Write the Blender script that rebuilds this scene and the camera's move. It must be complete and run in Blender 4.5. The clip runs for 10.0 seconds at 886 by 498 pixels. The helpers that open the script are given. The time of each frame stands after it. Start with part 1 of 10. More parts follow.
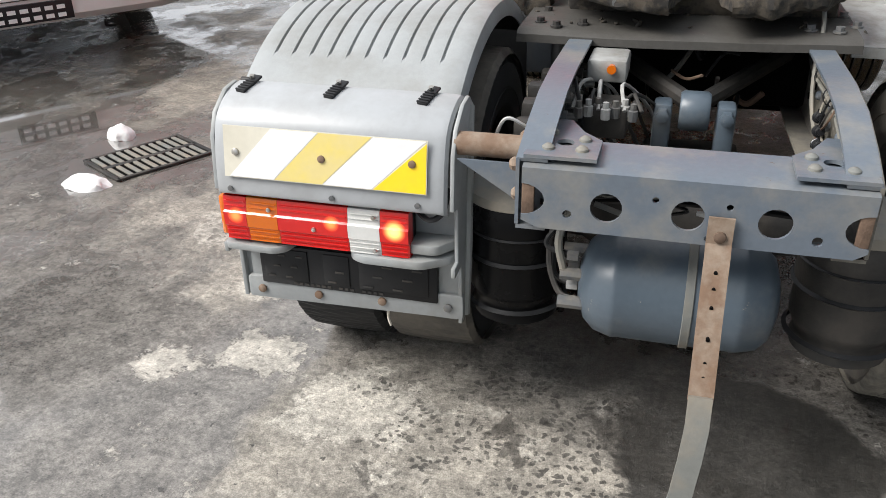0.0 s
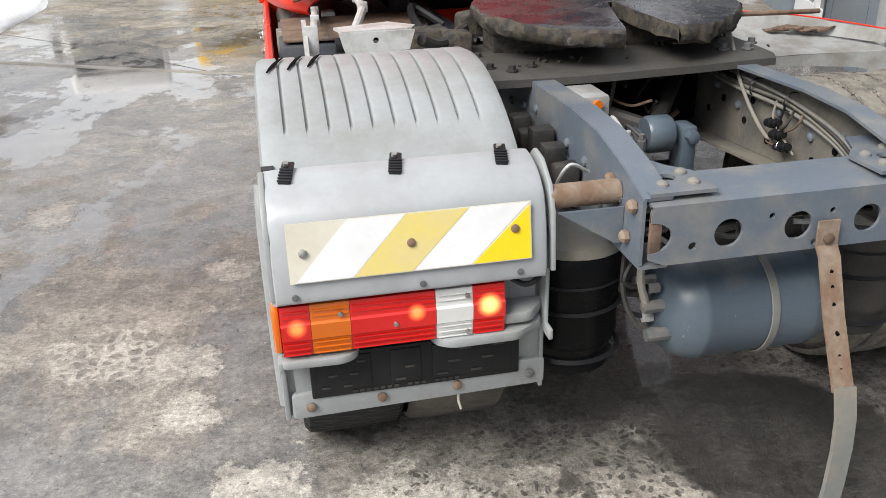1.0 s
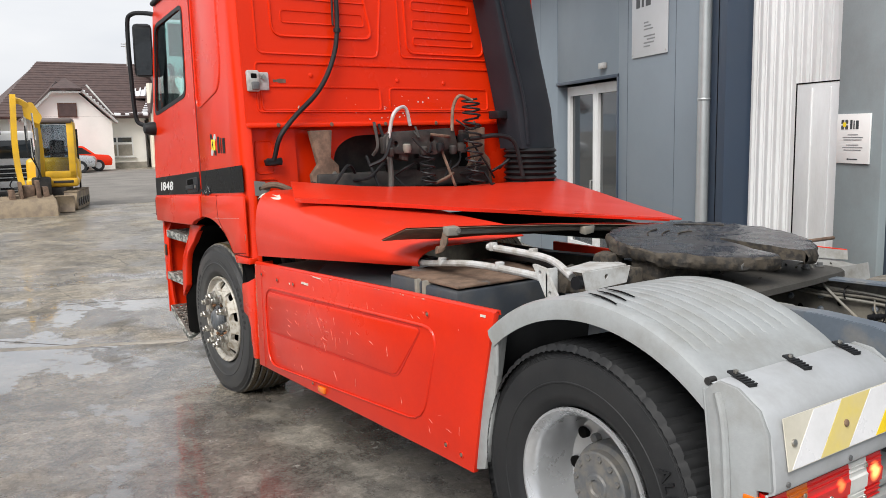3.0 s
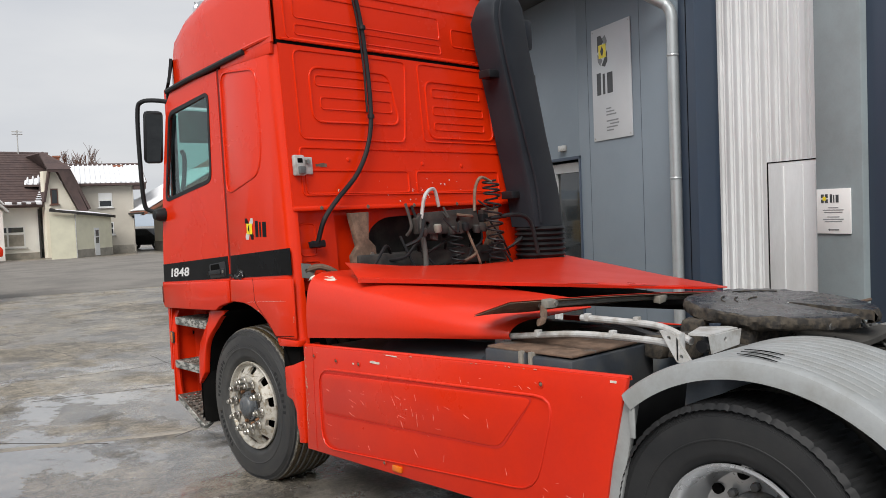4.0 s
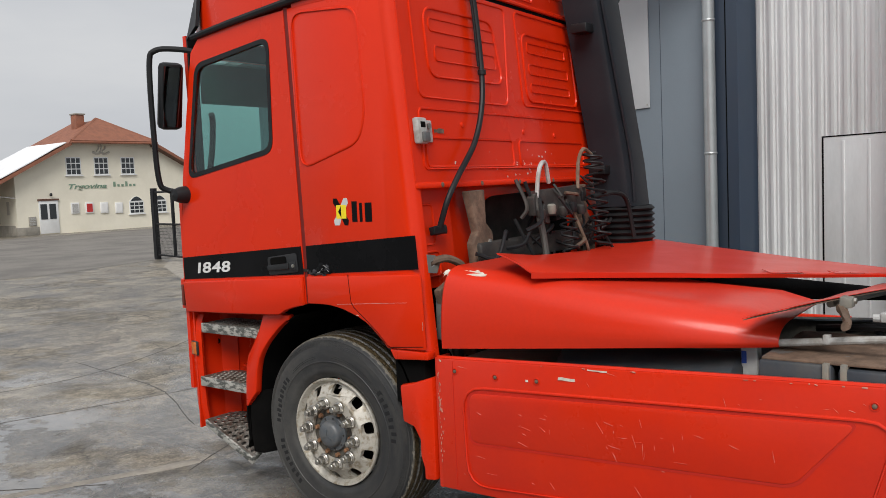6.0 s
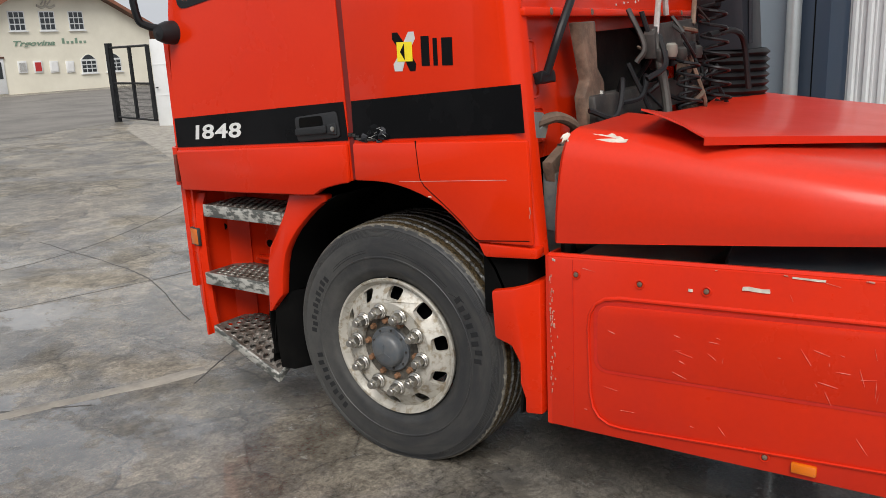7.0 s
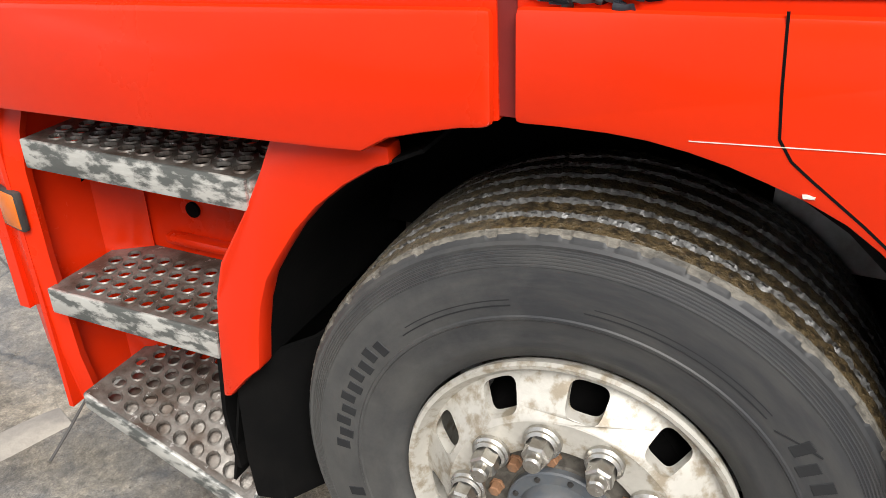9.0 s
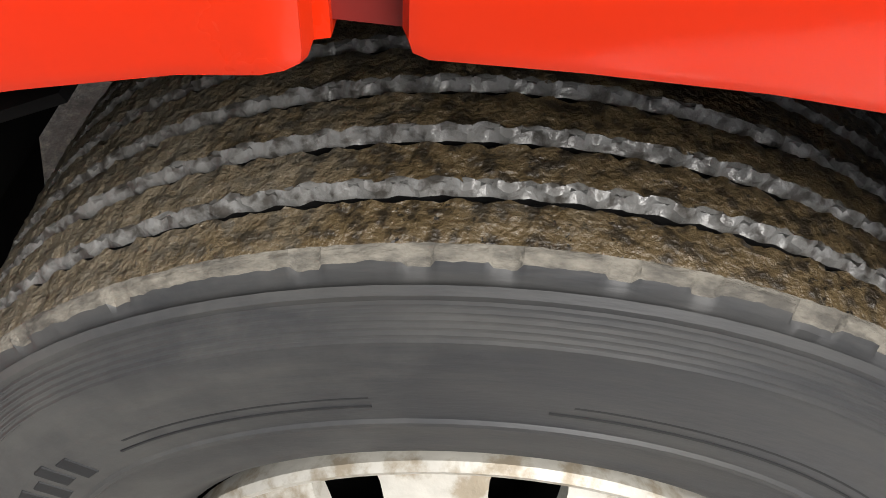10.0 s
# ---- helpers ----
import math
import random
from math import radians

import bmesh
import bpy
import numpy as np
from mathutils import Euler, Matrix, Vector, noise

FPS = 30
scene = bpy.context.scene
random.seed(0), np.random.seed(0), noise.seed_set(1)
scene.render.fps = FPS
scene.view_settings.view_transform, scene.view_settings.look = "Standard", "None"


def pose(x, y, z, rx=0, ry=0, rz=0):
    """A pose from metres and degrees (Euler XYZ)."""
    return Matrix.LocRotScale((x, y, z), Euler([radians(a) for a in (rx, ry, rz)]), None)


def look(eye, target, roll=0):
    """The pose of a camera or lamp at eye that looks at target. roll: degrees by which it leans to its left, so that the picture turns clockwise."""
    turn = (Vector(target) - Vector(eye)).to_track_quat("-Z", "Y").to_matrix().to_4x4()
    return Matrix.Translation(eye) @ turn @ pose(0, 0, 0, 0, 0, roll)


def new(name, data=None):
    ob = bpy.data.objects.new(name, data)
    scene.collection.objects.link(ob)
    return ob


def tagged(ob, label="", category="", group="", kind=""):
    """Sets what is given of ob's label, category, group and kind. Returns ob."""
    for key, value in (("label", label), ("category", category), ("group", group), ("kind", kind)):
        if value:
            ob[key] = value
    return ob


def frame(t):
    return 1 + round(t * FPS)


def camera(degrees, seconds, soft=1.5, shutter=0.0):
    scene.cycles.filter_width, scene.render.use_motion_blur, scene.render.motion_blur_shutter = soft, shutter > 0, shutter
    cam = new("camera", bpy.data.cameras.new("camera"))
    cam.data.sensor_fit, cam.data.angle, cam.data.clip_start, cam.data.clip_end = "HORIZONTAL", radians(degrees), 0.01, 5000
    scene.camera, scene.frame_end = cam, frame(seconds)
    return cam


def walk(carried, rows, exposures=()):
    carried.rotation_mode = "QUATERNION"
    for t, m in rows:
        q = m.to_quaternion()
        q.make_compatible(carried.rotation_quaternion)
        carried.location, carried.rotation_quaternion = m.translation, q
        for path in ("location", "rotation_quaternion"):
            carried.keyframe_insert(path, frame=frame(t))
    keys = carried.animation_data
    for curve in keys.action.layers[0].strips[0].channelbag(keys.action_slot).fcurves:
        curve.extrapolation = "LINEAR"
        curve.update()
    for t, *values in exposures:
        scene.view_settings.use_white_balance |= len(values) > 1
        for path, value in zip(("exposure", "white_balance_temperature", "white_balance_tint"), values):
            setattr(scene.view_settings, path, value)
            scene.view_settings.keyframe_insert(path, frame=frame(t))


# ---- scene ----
# ---- camera ----
cam = camera(56.0, 10.0, 0.75)
PATH = [
    (0, (-0.054, -0.011, 1.714), (-0.542, 1.696, 0.793), -1.0),
    (0.5, (-0.591, 0.112, 1.696), (-0.696, 1.886, 0.778), -2.1),
    (1, (-1.187, 0.135, 1.714), (-0.841, 1.918, 0.876), -1.5),
    (1.5, (-1.684, 0.251, 1.713), (-0.917, 1.949, 0.985), -1.0),
    (2, (-2.247, 0.308, 1.721), (-1.347, 1.982, 1.1), -0.9),
    (2.5, (-2.712, 0.455, 1.732), (-1.697, 2.11, 1.251), -1.1),
    (3, (-3.126, 0.661, 1.755), (-2.003, 2.293, 1.476), -1.2),
    (3.2, (-3.319, 0.73, 1.767), (-2.164, 2.349, 1.556), -1.6),
    (4.3, (-4.159, 1.346, 1.765), (-2.768, 2.781, 1.705), -2.5),
    (4.5, (-4.292, 1.514, 1.767), (-2.873, 2.923, 1.735), -2.7),
    (5, (-4.471, 1.95, 1.836), (-2.963, 3.262, 1.903), -2.8),
    (5.5, (-4.414, 2.461, 1.849), (-2.868, 3.728, 1.9), -3.0),
    (6, (-4.347, 3.003, 1.813), (-2.762, 4.214, 1.661), -2.5),
    (6.2, (-4.236, 3.24, 1.8), (-2.645, 4.427, 1.551), -2.6),
    (7.3, (-3.564, 4.438, 1.683), (-1.973, 5.527, 1.152), -2.9),
    (7.5, (-3.449, 4.648, 1.656), (-1.837, 5.695, 1.104), -2.9),
    (8, (-3.1, 5.141, 1.65), (-1.45, 6.104, 1.06), -3.0),
    (8.5, (-2.674, 5.613, 1.629), (-1.025, 6.514, 0.945), -2.6),
    (9, (-2.228, 5.952, 1.582), (-0.633, 6.694, 0.635), -1.2),
    (9.2, (-2.032, 6.06, 1.522), (-0.469, 6.678, 0.437), 0.4),
    (9.5, (-1.756, 6.198, 1.488), (-0.291, 6.547, 0.176), 1.7),
    (9.7, (-1.626, 6.248, 1.43), (-0.186, 6.46, 0.054), 3.2),
    (10, (-1.479, 6.278, 1.38), (-0.167, 6.295, -0.129), 6.0),
]
EXPOSURE = [(0.0, 0.6), (1.0, 0.55), (2.0, 0.45), (3.0, 0.32), (4.5, -0.15), (5.5, -0.2), (6.2, -0.25), (7.5, 0.15), (8.5, 0.55), (9.5, 0.75), (10.0, 0.7)]
walk(cam, [(t, look(eye, target, roll)) for t, eye, target, roll in PATH], EXPOSURE)

# ---- sky and sun: a bright, thinly overcast winter day ----
SUN_AZ, SUN_EL = radians(-148.0), radians(46.0)
world = bpy.data.worlds.new("overcast_sky")
scene.world = world
world.use_nodes = True
wn, wl = world.node_tree.nodes, world.node_tree.links
sky = wn.new("ShaderNodeTexSky")
sky.sky_type, sky.sun_disc = "NISHITA", False
sky.sun_elevation, sky.sun_rotation = SUN_EL, math.pi / 2 - SUN_AZ
sky.air_density, sky.dust_density = 1.0, 3.0
soft_sky = wn.new("ShaderNodeHueSaturation")
soft_sky.inputs["Saturation"].default_value = 0.35
cloud_tc = wn.new("ShaderNodeTexCoord")
cloud_map = wn.new("ShaderNodeMapping")
cloud_map.inputs["Scale"].default_value = (1.0, 1.0, 3.5)
cloud_noise = wn.new("ShaderNodeTexNoise")
cloud_noise.inputs["Scale"].default_value, cloud_noise.inputs["Detail"].default_value = 1.6, 6.0
cloud_ramp = wn.new("ShaderNodeValToRGB")
cloud_ramp.color_ramp.elements[0].position, cloud_ramp.color_ramp.elements[0].color = 0.32, (6.0, 6.4, 7.15, 1)
cloud_ramp.color_ramp.elements[1].position, cloud_ramp.color_ramp.elements[1].color = 0.68, (9.0, 9.1, 9.3, 1)
cloud_mix = wn.new("ShaderNodeMix")
cloud_mix.data_type = "RGBA"
cloud_mix.inputs[0].default_value = 0.82
wl.new(sky.outputs[0], soft_sky.inputs["Color"])
wl.new(cloud_tc.outputs["Generated"], cloud_map.inputs[0])
wl.new(cloud_map.outputs[0], cloud_noise.inputs["Vector"])
wl.new(cloud_noise.outputs[0], cloud_ramp.inputs[0])
wl.new(soft_sky.outputs[0], cloud_mix.inputs[6])
wl.new(cloud_ramp.outputs[0], cloud_mix.inputs[7])
wl.new(cloud_mix.outputs[2], wn["Background"].inputs["Color"])
wn["Background"].inputs["Strength"].default_value = 0.094

sun = new("sun", bpy.data.lights.new("sun", "SUN"))
sun.data.energy, sun.data.angle, sun.data.color = 3.5, radians(34), (1.0, 0.965, 0.92)
sun.matrix_world = look((0, 0, 30), Vector((0, 0, 30)) - Vector((math.cos(SUN_AZ) * math.cos(SUN_EL), math.sin(SUN_AZ) * math.cos(SUN_EL), math.sin(SUN_EL))))


# ---- materials ----
def material(name, color, rough=0.5, metal=0.0, second=None, scale=3.0, amount=0.35, grain=0.12, grain_scale=60.0,
             bump=0.15, bump_scale=80.0, coat=0.0, spec=0.5, rough_var=0.12, contrast=(0.42, 0.62), stretch=(1, 1, 1)):
    """A surface with broad stains in a second colour, fine grain, and relief."""
    m = bpy.data.materials.new(name)
    m.use_nodes = True
    n, l = m.node_tree.nodes, m.node_tree.links
    b = n["Principled BSDF"]
    b.inputs["Metallic"].default_value = metal
    b.inputs["Coat Weight"].default_value = coat
    b.inputs["Coat Roughness"].default_value = 0.12
    b.inputs["Specular IOR Level"].default_value = spec
    tc = n.new("ShaderNodeTexCoord")
    mp = n.new("ShaderNodeMapping")
    mp.inputs["Scale"].default_value = stretch
    l.new(tc.outputs["Object"], mp.inputs[0])
    broad = n.new("ShaderNodeTexNoise")
    broad.inputs["Scale"].default_value, broad.inputs["Detail"].default_value, broad.inputs["Roughness"].default_value = scale, 8, 0.62
    l.new(mp.outputs[0], broad.inputs["Vector"])
    ramp = n.new("ShaderNodeMapRange")
    ramp.inputs[1].default_value, ramp.inputs[2].default_value = contrast
    ramp.inputs[4].default_value = amount
    l.new(broad.outputs[0], ramp.inputs[0])
    fine = n.new("ShaderNodeTexNoise")
    fine.inputs["Scale"].default_value, fine.inputs["Detail"].default_value = grain_scale, 5
    l.new(mp.outputs[0], fine.inputs["Vector"])
    mix = n.new("ShaderNodeMix")
    mix.data_type = "RGBA"
    mix.inputs[6].default_value = (*color, 1)
    mix.inputs[7].default_value = (*(second or [c * 0.6 for c in color]), 1)
    l.new(ramp.outputs[0], mix.inputs[0])
    val = n.new("ShaderNodeMapRange")
    val.inputs[3].default_value, val.inputs[4].default_value = 1 - grain, 1 + grain
    l.new(fine.outputs[0], val.inputs[0])
    hsv = n.new("ShaderNodeHueSaturation")
    l.new(val.outputs[0], hsv.inputs["Value"])
    l.new(mix.outputs[2], hsv.inputs["Color"])
    l.new(hsv.outputs[0], b.inputs["Base Color"])
    rr = n.new("ShaderNodeMapRange")
    rr.inputs[3].default_value, rr.inputs[4].default_value = max(0.02, rough - rough_var), min(1, rough + rough_var)
    l.new(broad.outputs[0], rr.inputs[0])
    l.new(rr.outputs[0], b.inputs["Roughness"])
    if bump:
        bn = n.new("ShaderNodeTexNoise")
        bn.inputs["Scale"].default_value, bn.inputs["Detail"].default_value = bump_scale, 6
        l.new(mp.outputs[0], bn.inputs["Vector"])
        bp = n.new("ShaderNodeBump")
        bp.inputs["Strength"].default_value, bp.inputs["Distance"].default_value = bump, 0.004
        l.new(bn.outputs[0], bp.inputs["Height"])
        l.new(bp.outputs[0], b.inputs["Normal"])
    return m


def scratched(m, color, scale=9.0, cut=0.72, stretch=(1, 1, 1)):
    """Adds chips and scratches of another colour to a material."""
    n, l = m.node_tree.nodes, m.node_tree.links
    b = n["Principled BSDF"]
    old = b.inputs["Base Color"].links[0].from_socket
    tc = n.new("ShaderNodeTexCoord")
    mp = n.new("ShaderNodeMapping")
    mp.inputs["Scale"].default_value = stretch
    l.new(tc.outputs["Object"], mp.inputs[0])
    t = n.new("ShaderNodeTexNoise")
    t.inputs["Scale"].default_value, t.inputs["Detail"].default_value, t.inputs["Roughness"].default_value = scale, 9, 0.72
    l.new(mp.outputs[0], t.inputs["Vector"])
    r = n.new("ShaderNodeMapRange")
    r.inputs[1].default_value, r.inputs[2].default_value = cut, cut + 0.03
    l.new(t.outputs[0], r.inputs[0])
    mix = n.new("ShaderNodeMix")
    mix.data_type = "RGBA"
    mix.inputs[7].default_value = (*color, 1)
    l.new(r.outputs[0], mix.inputs[0])
    l.new(old, mix.inputs[6])
    l.new(mix.outputs[2], b.inputs["Base Color"])
    return m


def around(m):
    """Runs a material's patterns round the wheel's axle instead of straight through it."""
    n, l = m.node_tree.nodes, m.node_tree.links
    for mp in [k for k in n if k.bl_idname == "ShaderNodeMapping"]:
        tc = mp.inputs[0].links[0].from_socket
        xyz, out = n.new("ShaderNodeSeparateXYZ"), n.new("ShaderNodeCombineXYZ")
        ang, arc, rad, sq = (n.new("ShaderNodeMath") for _ in range(4))
        ang.operation, arc.operation, rad.operation, sq.operation = "ARCTAN2", "MULTIPLY", "MULTIPLY_ADD", "MULTIPLY"
        arc.inputs[1].default_value = 0.52
        l.new(tc, xyz.inputs[0])
        l.new(xyz.outputs[2], ang.inputs[0])
        l.new(xyz.outputs[1], ang.inputs[1])
        l.new(ang.outputs[0], arc.inputs[0])
        l.new(xyz.outputs[1], sq.inputs[0])
        l.new(xyz.outputs[1], sq.inputs[1])
        l.new(xyz.outputs[2], rad.inputs[0])
        l.new(xyz.outputs[2], rad.inputs[1])
        l.new(sq.outputs[0], rad.inputs[2])
        l.new(xyz.outputs[0], out.inputs[0])
        l.new(arc.outputs[0], out.inputs[1])
        l.new(rad.outputs[0], out.inputs[2])
        l.new(out.outputs[0], mp.inputs[0])
    return m


def dusted(m, color, y0, y1, most):
    """Dust that has settled on the leading side of a wheel, with a ragged limit."""
    n, l = m.node_tree.nodes, m.node_tree.links
    b = n["Principled BSDF"]
    old = b.inputs["Base Color"].links[0].from_socket
    tc, xyz, t, add, fall, mix = (n.new("ShaderNode" + k) for k in ("TexCoord", "SeparateXYZ", "TexNoise", "Math", "MapRange", "Mix"))
    t.inputs["Scale"].default_value, t.inputs["Detail"].default_value, t.inputs["Roughness"].default_value = 14, 9, 0.7
    add.operation = "MULTIPLY_ADD"
    add.inputs[1].default_value = 0.9
    l.new(tc.outputs["Object"], xyz.inputs[0])
    l.new(tc.outputs["Object"], t.inputs["Vector"])
    l.new(t.outputs[0], add.inputs[0])
    l.new(xyz.outputs[1], add.inputs[2])
    fall.inputs[1].default_value, fall.inputs[2].default_value, fall.inputs[4].default_value = y0 + 0.45, y1 + 0.45, most
    l.new(add.outputs[0], fall.inputs[0])
    mix.data_type = "RGBA"
    mix.inputs[7].default_value = (*color, 1)
    l.new(fall.outputs[0], mix.inputs[0])
    l.new(old, mix.inputs[6])
    l.new(mix.outputs[2], b.inputs["Base Color"])
    return m


def glow(name, color, strength):
    m = bpy.data.materials.new(name)
    m.use_nodes = True
    b = m.node_tree.nodes["Principled BSDF"]
    b.inputs["Base Color"].default_value = (*color, 1)
    b.inputs["Emission Color"].default_value = (*color, 1)
    b.inputs["Emission Strength"].default_value = strength
    return m


def lit_lens(name, color, bulb, glow_color, strength, reach):
    """A lamp lens lit by the bulb behind it: the light fades away from the bulb."""
    m = material(name, color, 0.16, second=[c * 0.8 for c in color], scale=6, amount=0.4, grain=0.04, bump=0.05, coat=0.5)
    n, l = m.node_tree.nodes, m.node_tree.links
    tc = n.new("ShaderNodeTexCoord")
    far = n.new("ShaderNodeVectorMath")
    far.operation = "DISTANCE"
    far.inputs[1].default_value = bulb
    l.new(tc.outputs["Object"], far.inputs[0])
    fall = n.new("ShaderNodeMapRange")
    fall.interpolation_type = "SMOOTHERSTEP"
    fall.inputs[1].default_value, fall.inputs[2].default_value = reach, 0.0
    fall.inputs[3].default_value, fall.inputs[4].default_value = 0.0, strength
    l.new(far.outputs["Value"], fall.inputs[0])
    m.node_tree.nodes["Principled BSDF"].inputs["Emission Color"].default_value = (*glow_color, 1)
    l.new(fall.outputs[0], m.node_tree.nodes["Principled BSDF"].inputs["Emission Strength"])
    return m


def glass(name, color, rough=0.0, ior=1.45, weight=1.0):
    m = bpy.data.materials.new(name)
    m.use_nodes = True
    b = m.node_tree.nodes["Principled BSDF"]
    b.inputs["Base Color"].default_value = (*color, 1)
    b.inputs["Roughness"].default_value = rough
    b.inputs["IOR"].default_value = ior
    b.inputs["Transmission Weight"].default_value = weight
    return m


RED = scratched(material("red_cab_paint", (0.66, 0.027, 0.003), 0.26, coat=0.2, spec=0.24, second=(0.6, 0.02, 0.003), scale=1.2, amount=0.5, grain=0.03, bump=0.03, bump_scale=25), (0.5, 0.25, 0.2), 14, 0.765)
RED_SCUFF = scratched(scratched(material("scuffed_red_panel_paint", (0.62, 0.026, 0.006), 0.3, coat=0.2, spec=0.28, second=(0.54, 0.022, 0.009), scale=1.6, amount=0.7, grain=0.05, bump=0.05, bump_scale=30), (0.58, 0.2, 0.15), 7, 0.735, (0.6, 1.2, 7)), (0.45, 0.25, 0.2), 22, 0.75)
RED_DUSTY = scratched(material("dusty_red_fairing_paint", (0.62, 0.03, 0.01), 0.34, coat=0.2, spec=0.3, second=(0.57, 0.03, 0.013), scale=2.2, amount=0.7, grain=0.06, bump=0.05), (0.5, 0.2, 0.15), 11, 0.765)
GREY = scratched(material("grey_mudguard_plastic", (0.29, 0.305, 0.31), 0.48, second=(0.22, 0.222, 0.21), scale=6, amount=0.65, grain=0.08, bump=0.12, bump_scale=160), (0.13, 0.12, 0.1), 26, 0.735)
GREY_LIGHT = material("grey_painted_cover", (0.36, 0.375, 0.39), 0.38, second=(0.27, 0.275, 0.275), scale=7, amount=0.5, grain=0.05, bump=0.06)
STEEL = scratched(scratched(material("blue_grey_chassis_paint", (0.112, 0.135, 0.164), 0.36, second=(0.2, 0.195, 0.18), scale=6, amount=0.75, contrast=(0.48, 0.66), grain=0.12, bump=0.15), (0.1, 0.065, 0.04), 19, 0.65), (0.42, 0.41, 0.39), 28, 0.7, (1, 0.5, 1))
STEEL_DUST = material("dusty_chassis_paint", (0.16, 0.165, 0.155), 0.6, second=(0.24, 0.21, 0.165), scale=5, amount=0.8, grain=0.12, bump=0.2)
TANK = scratched(material("blue_grey_tank_paint", (0.076, 0.1, 0.125), 0.36, second=(0.22, 0.215, 0.2), scale=3.5, amount=0.6, contrast=(0.5, 0.66), grain=0.12, bump=0.1), (0.27, 0.25, 0.22), 18, 0.66)
RUST = material("rusty_bare_steel", (0.16, 0.1, 0.064), 0.75, second=(0.25, 0.2, 0.155), scale=14, amount=0.8, grain=0.2, bump=0.4)
RUST_DARK = material("dark_rusty_steel", (0.1, 0.065, 0.045), 0.8, second=(0.2, 0.13, 0.09), scale=12, amount=0.8, grain=0.25, bump=0.5)
RUBBER = material("tyre_rubber", (0.019, 0.0198, 0.0212), 0.58, spec=0.2, second=(0.027, 0.0275, 0.028), scale=5, amount=0.7, grain=0.1, bump=0.06, bump_scale=140)
DUSTY_RUBBER = material("dusty_tyre_rubber", (0.07, 0.065, 0.058), 0.8, second=(0.14, 0.125, 0.105), scale=6, amount=0.8, grain=0.15, bump=0.3)
MUD = dusted(around(scratched(scratched(material("muddy_tyre_tread", (0.1, 0.072, 0.037), 0.3, second=(0.022, 0.0175, 0.012), scale=75, amount=0.9, grain=0.45, grain_scale=300, bump=1.0, bump_scale=200, contrast=(0.48, 0.58), stretch=(1, 0.85, 1)), (0.009, 0.008, 0.007), 110, 0.6), (0.17, 0.14, 0.1), 150, 0.67)), (0.2, 0.178, 0.138), 0.05, 0.38, 0.6)
SHOULDER = around(material("dusty_tyre_shoulder", (0.17, 0.156, 0.128), 0.75, second=(0.06, 0.055, 0.047), scale=55, amount=0.9, contrast=(0.42, 0.6), grain=0.35, grain_scale=240, bump=0.8, bump_scale=160, stretch=(1.6, 0.5, 1)))
SIDEWALL = around(material("dusted_front_sidewall", (0.03, 0.031, 0.033), 0.5, spec=0.36, second=(0.048, 0.0475, 0.0455), scale=14, amount=0.9, contrast=(0.4, 0.64), grain=0.14, grain_scale=120, bump=0.08, bump_scale=150, stretch=(1, 0.35, 2.5)))
SIDEWALL = dusted(SIDEWALL, (0.11, 0.108, 0.1), 0.08, 0.48, 0.42)
# Pale colour paints the light that the grooves' far walls catch.
GROOVE_LIT = around(material("tyre_groove_lit_walls", (0.17, 0.168, 0.16), 0.28, second=(0.045, 0.04, 0.034), scale=70, amount=0.9, contrast=(0.47, 0.6), grain=0.25, bump=0.5, bump_scale=90))
HANDLE_GREY = material("dark_grey_moulding", (0.018, 0.0192, 0.021), 0.5, spec=0.35, second=(0.027, 0.028, 0.03), grain=0.1, bump=0.15, bump_scale=200)
BLACK = material("black_plastic", (0.01, 0.0105, 0.012), 0.45, spec=0.26, second=(0.022, 0.023, 0.024), scale=4, amount=0.6, grain=0.08, bump=0.1)
BLACK_SHINE = material("black_stripe_film", (0.004, 0.0042, 0.0048), 0.28, spec=0.1, second=(0.009, 0.009, 0.01), scale=3, amount=0.5, grain=0.05, bump=0.02)
SNORKEL = material("dark_intake_plastic", (0.014, 0.0172, 0.0225), 0.46, spec=0.3, second=(0.022, 0.0255, 0.031), scale=3, amount=0.6, grain=0.06, bump=0.1)
GREASE = material("black_grease", (0.022, 0.024, 0.03), 0.27, second=(0.05, 0.047, 0.047), scale=9, amount=0.85, grain=0.3, bump=0.45, bump_scale=38)
RAIL_DUST = scratched(material("tan_dusted_rail", (0.16, 0.148, 0.122), 0.75, second=(0.085, 0.082, 0.078), scale=7, amount=0.8, grain=0.18, bump=0.35), (0.32, 0.29, 0.24), 16, 0.68)
PLATE_DUST = scratched(material("grimy_bent_plate", (0.058, 0.055, 0.05), 0.6, second=(0.05, 0.047, 0.042), scale=9, amount=0.9, grain=0.2, bump=0.3), (0.26, 0.24, 0.2), 20, 0.67)
CAKED = material("caked_grease_dirt", (0.062, 0.051, 0.038), 0.85, second=(0.022, 0.02, 0.018), scale=26, amount=0.95, contrast=(0.45, 0.57), grain=0.35, bump=1.0, bump_scale=50)
GRIME = material("grimy_dark_metal", (0.02, 0.0195, 0.019), 0.6, second=(0.06, 0.053, 0.046), scale=8, amount=0.7, grain=0.2, bump=0.3)
ALU = material("bare_aluminium", (0.58, 0.585, 0.59), 0.38, metal=0.85, second=(0.42, 0.41, 0.39), scale=5, amount=0.5, grain=0.08, bump=0.1)
RIM_SILVER = material("silver_rim_paint", (0.52, 0.535, 0.55), 0.28, metal=0.65, second=(0.38, 0.385, 0.39), scale=4, amount=0.5, grain=0.04, bump=0.06)
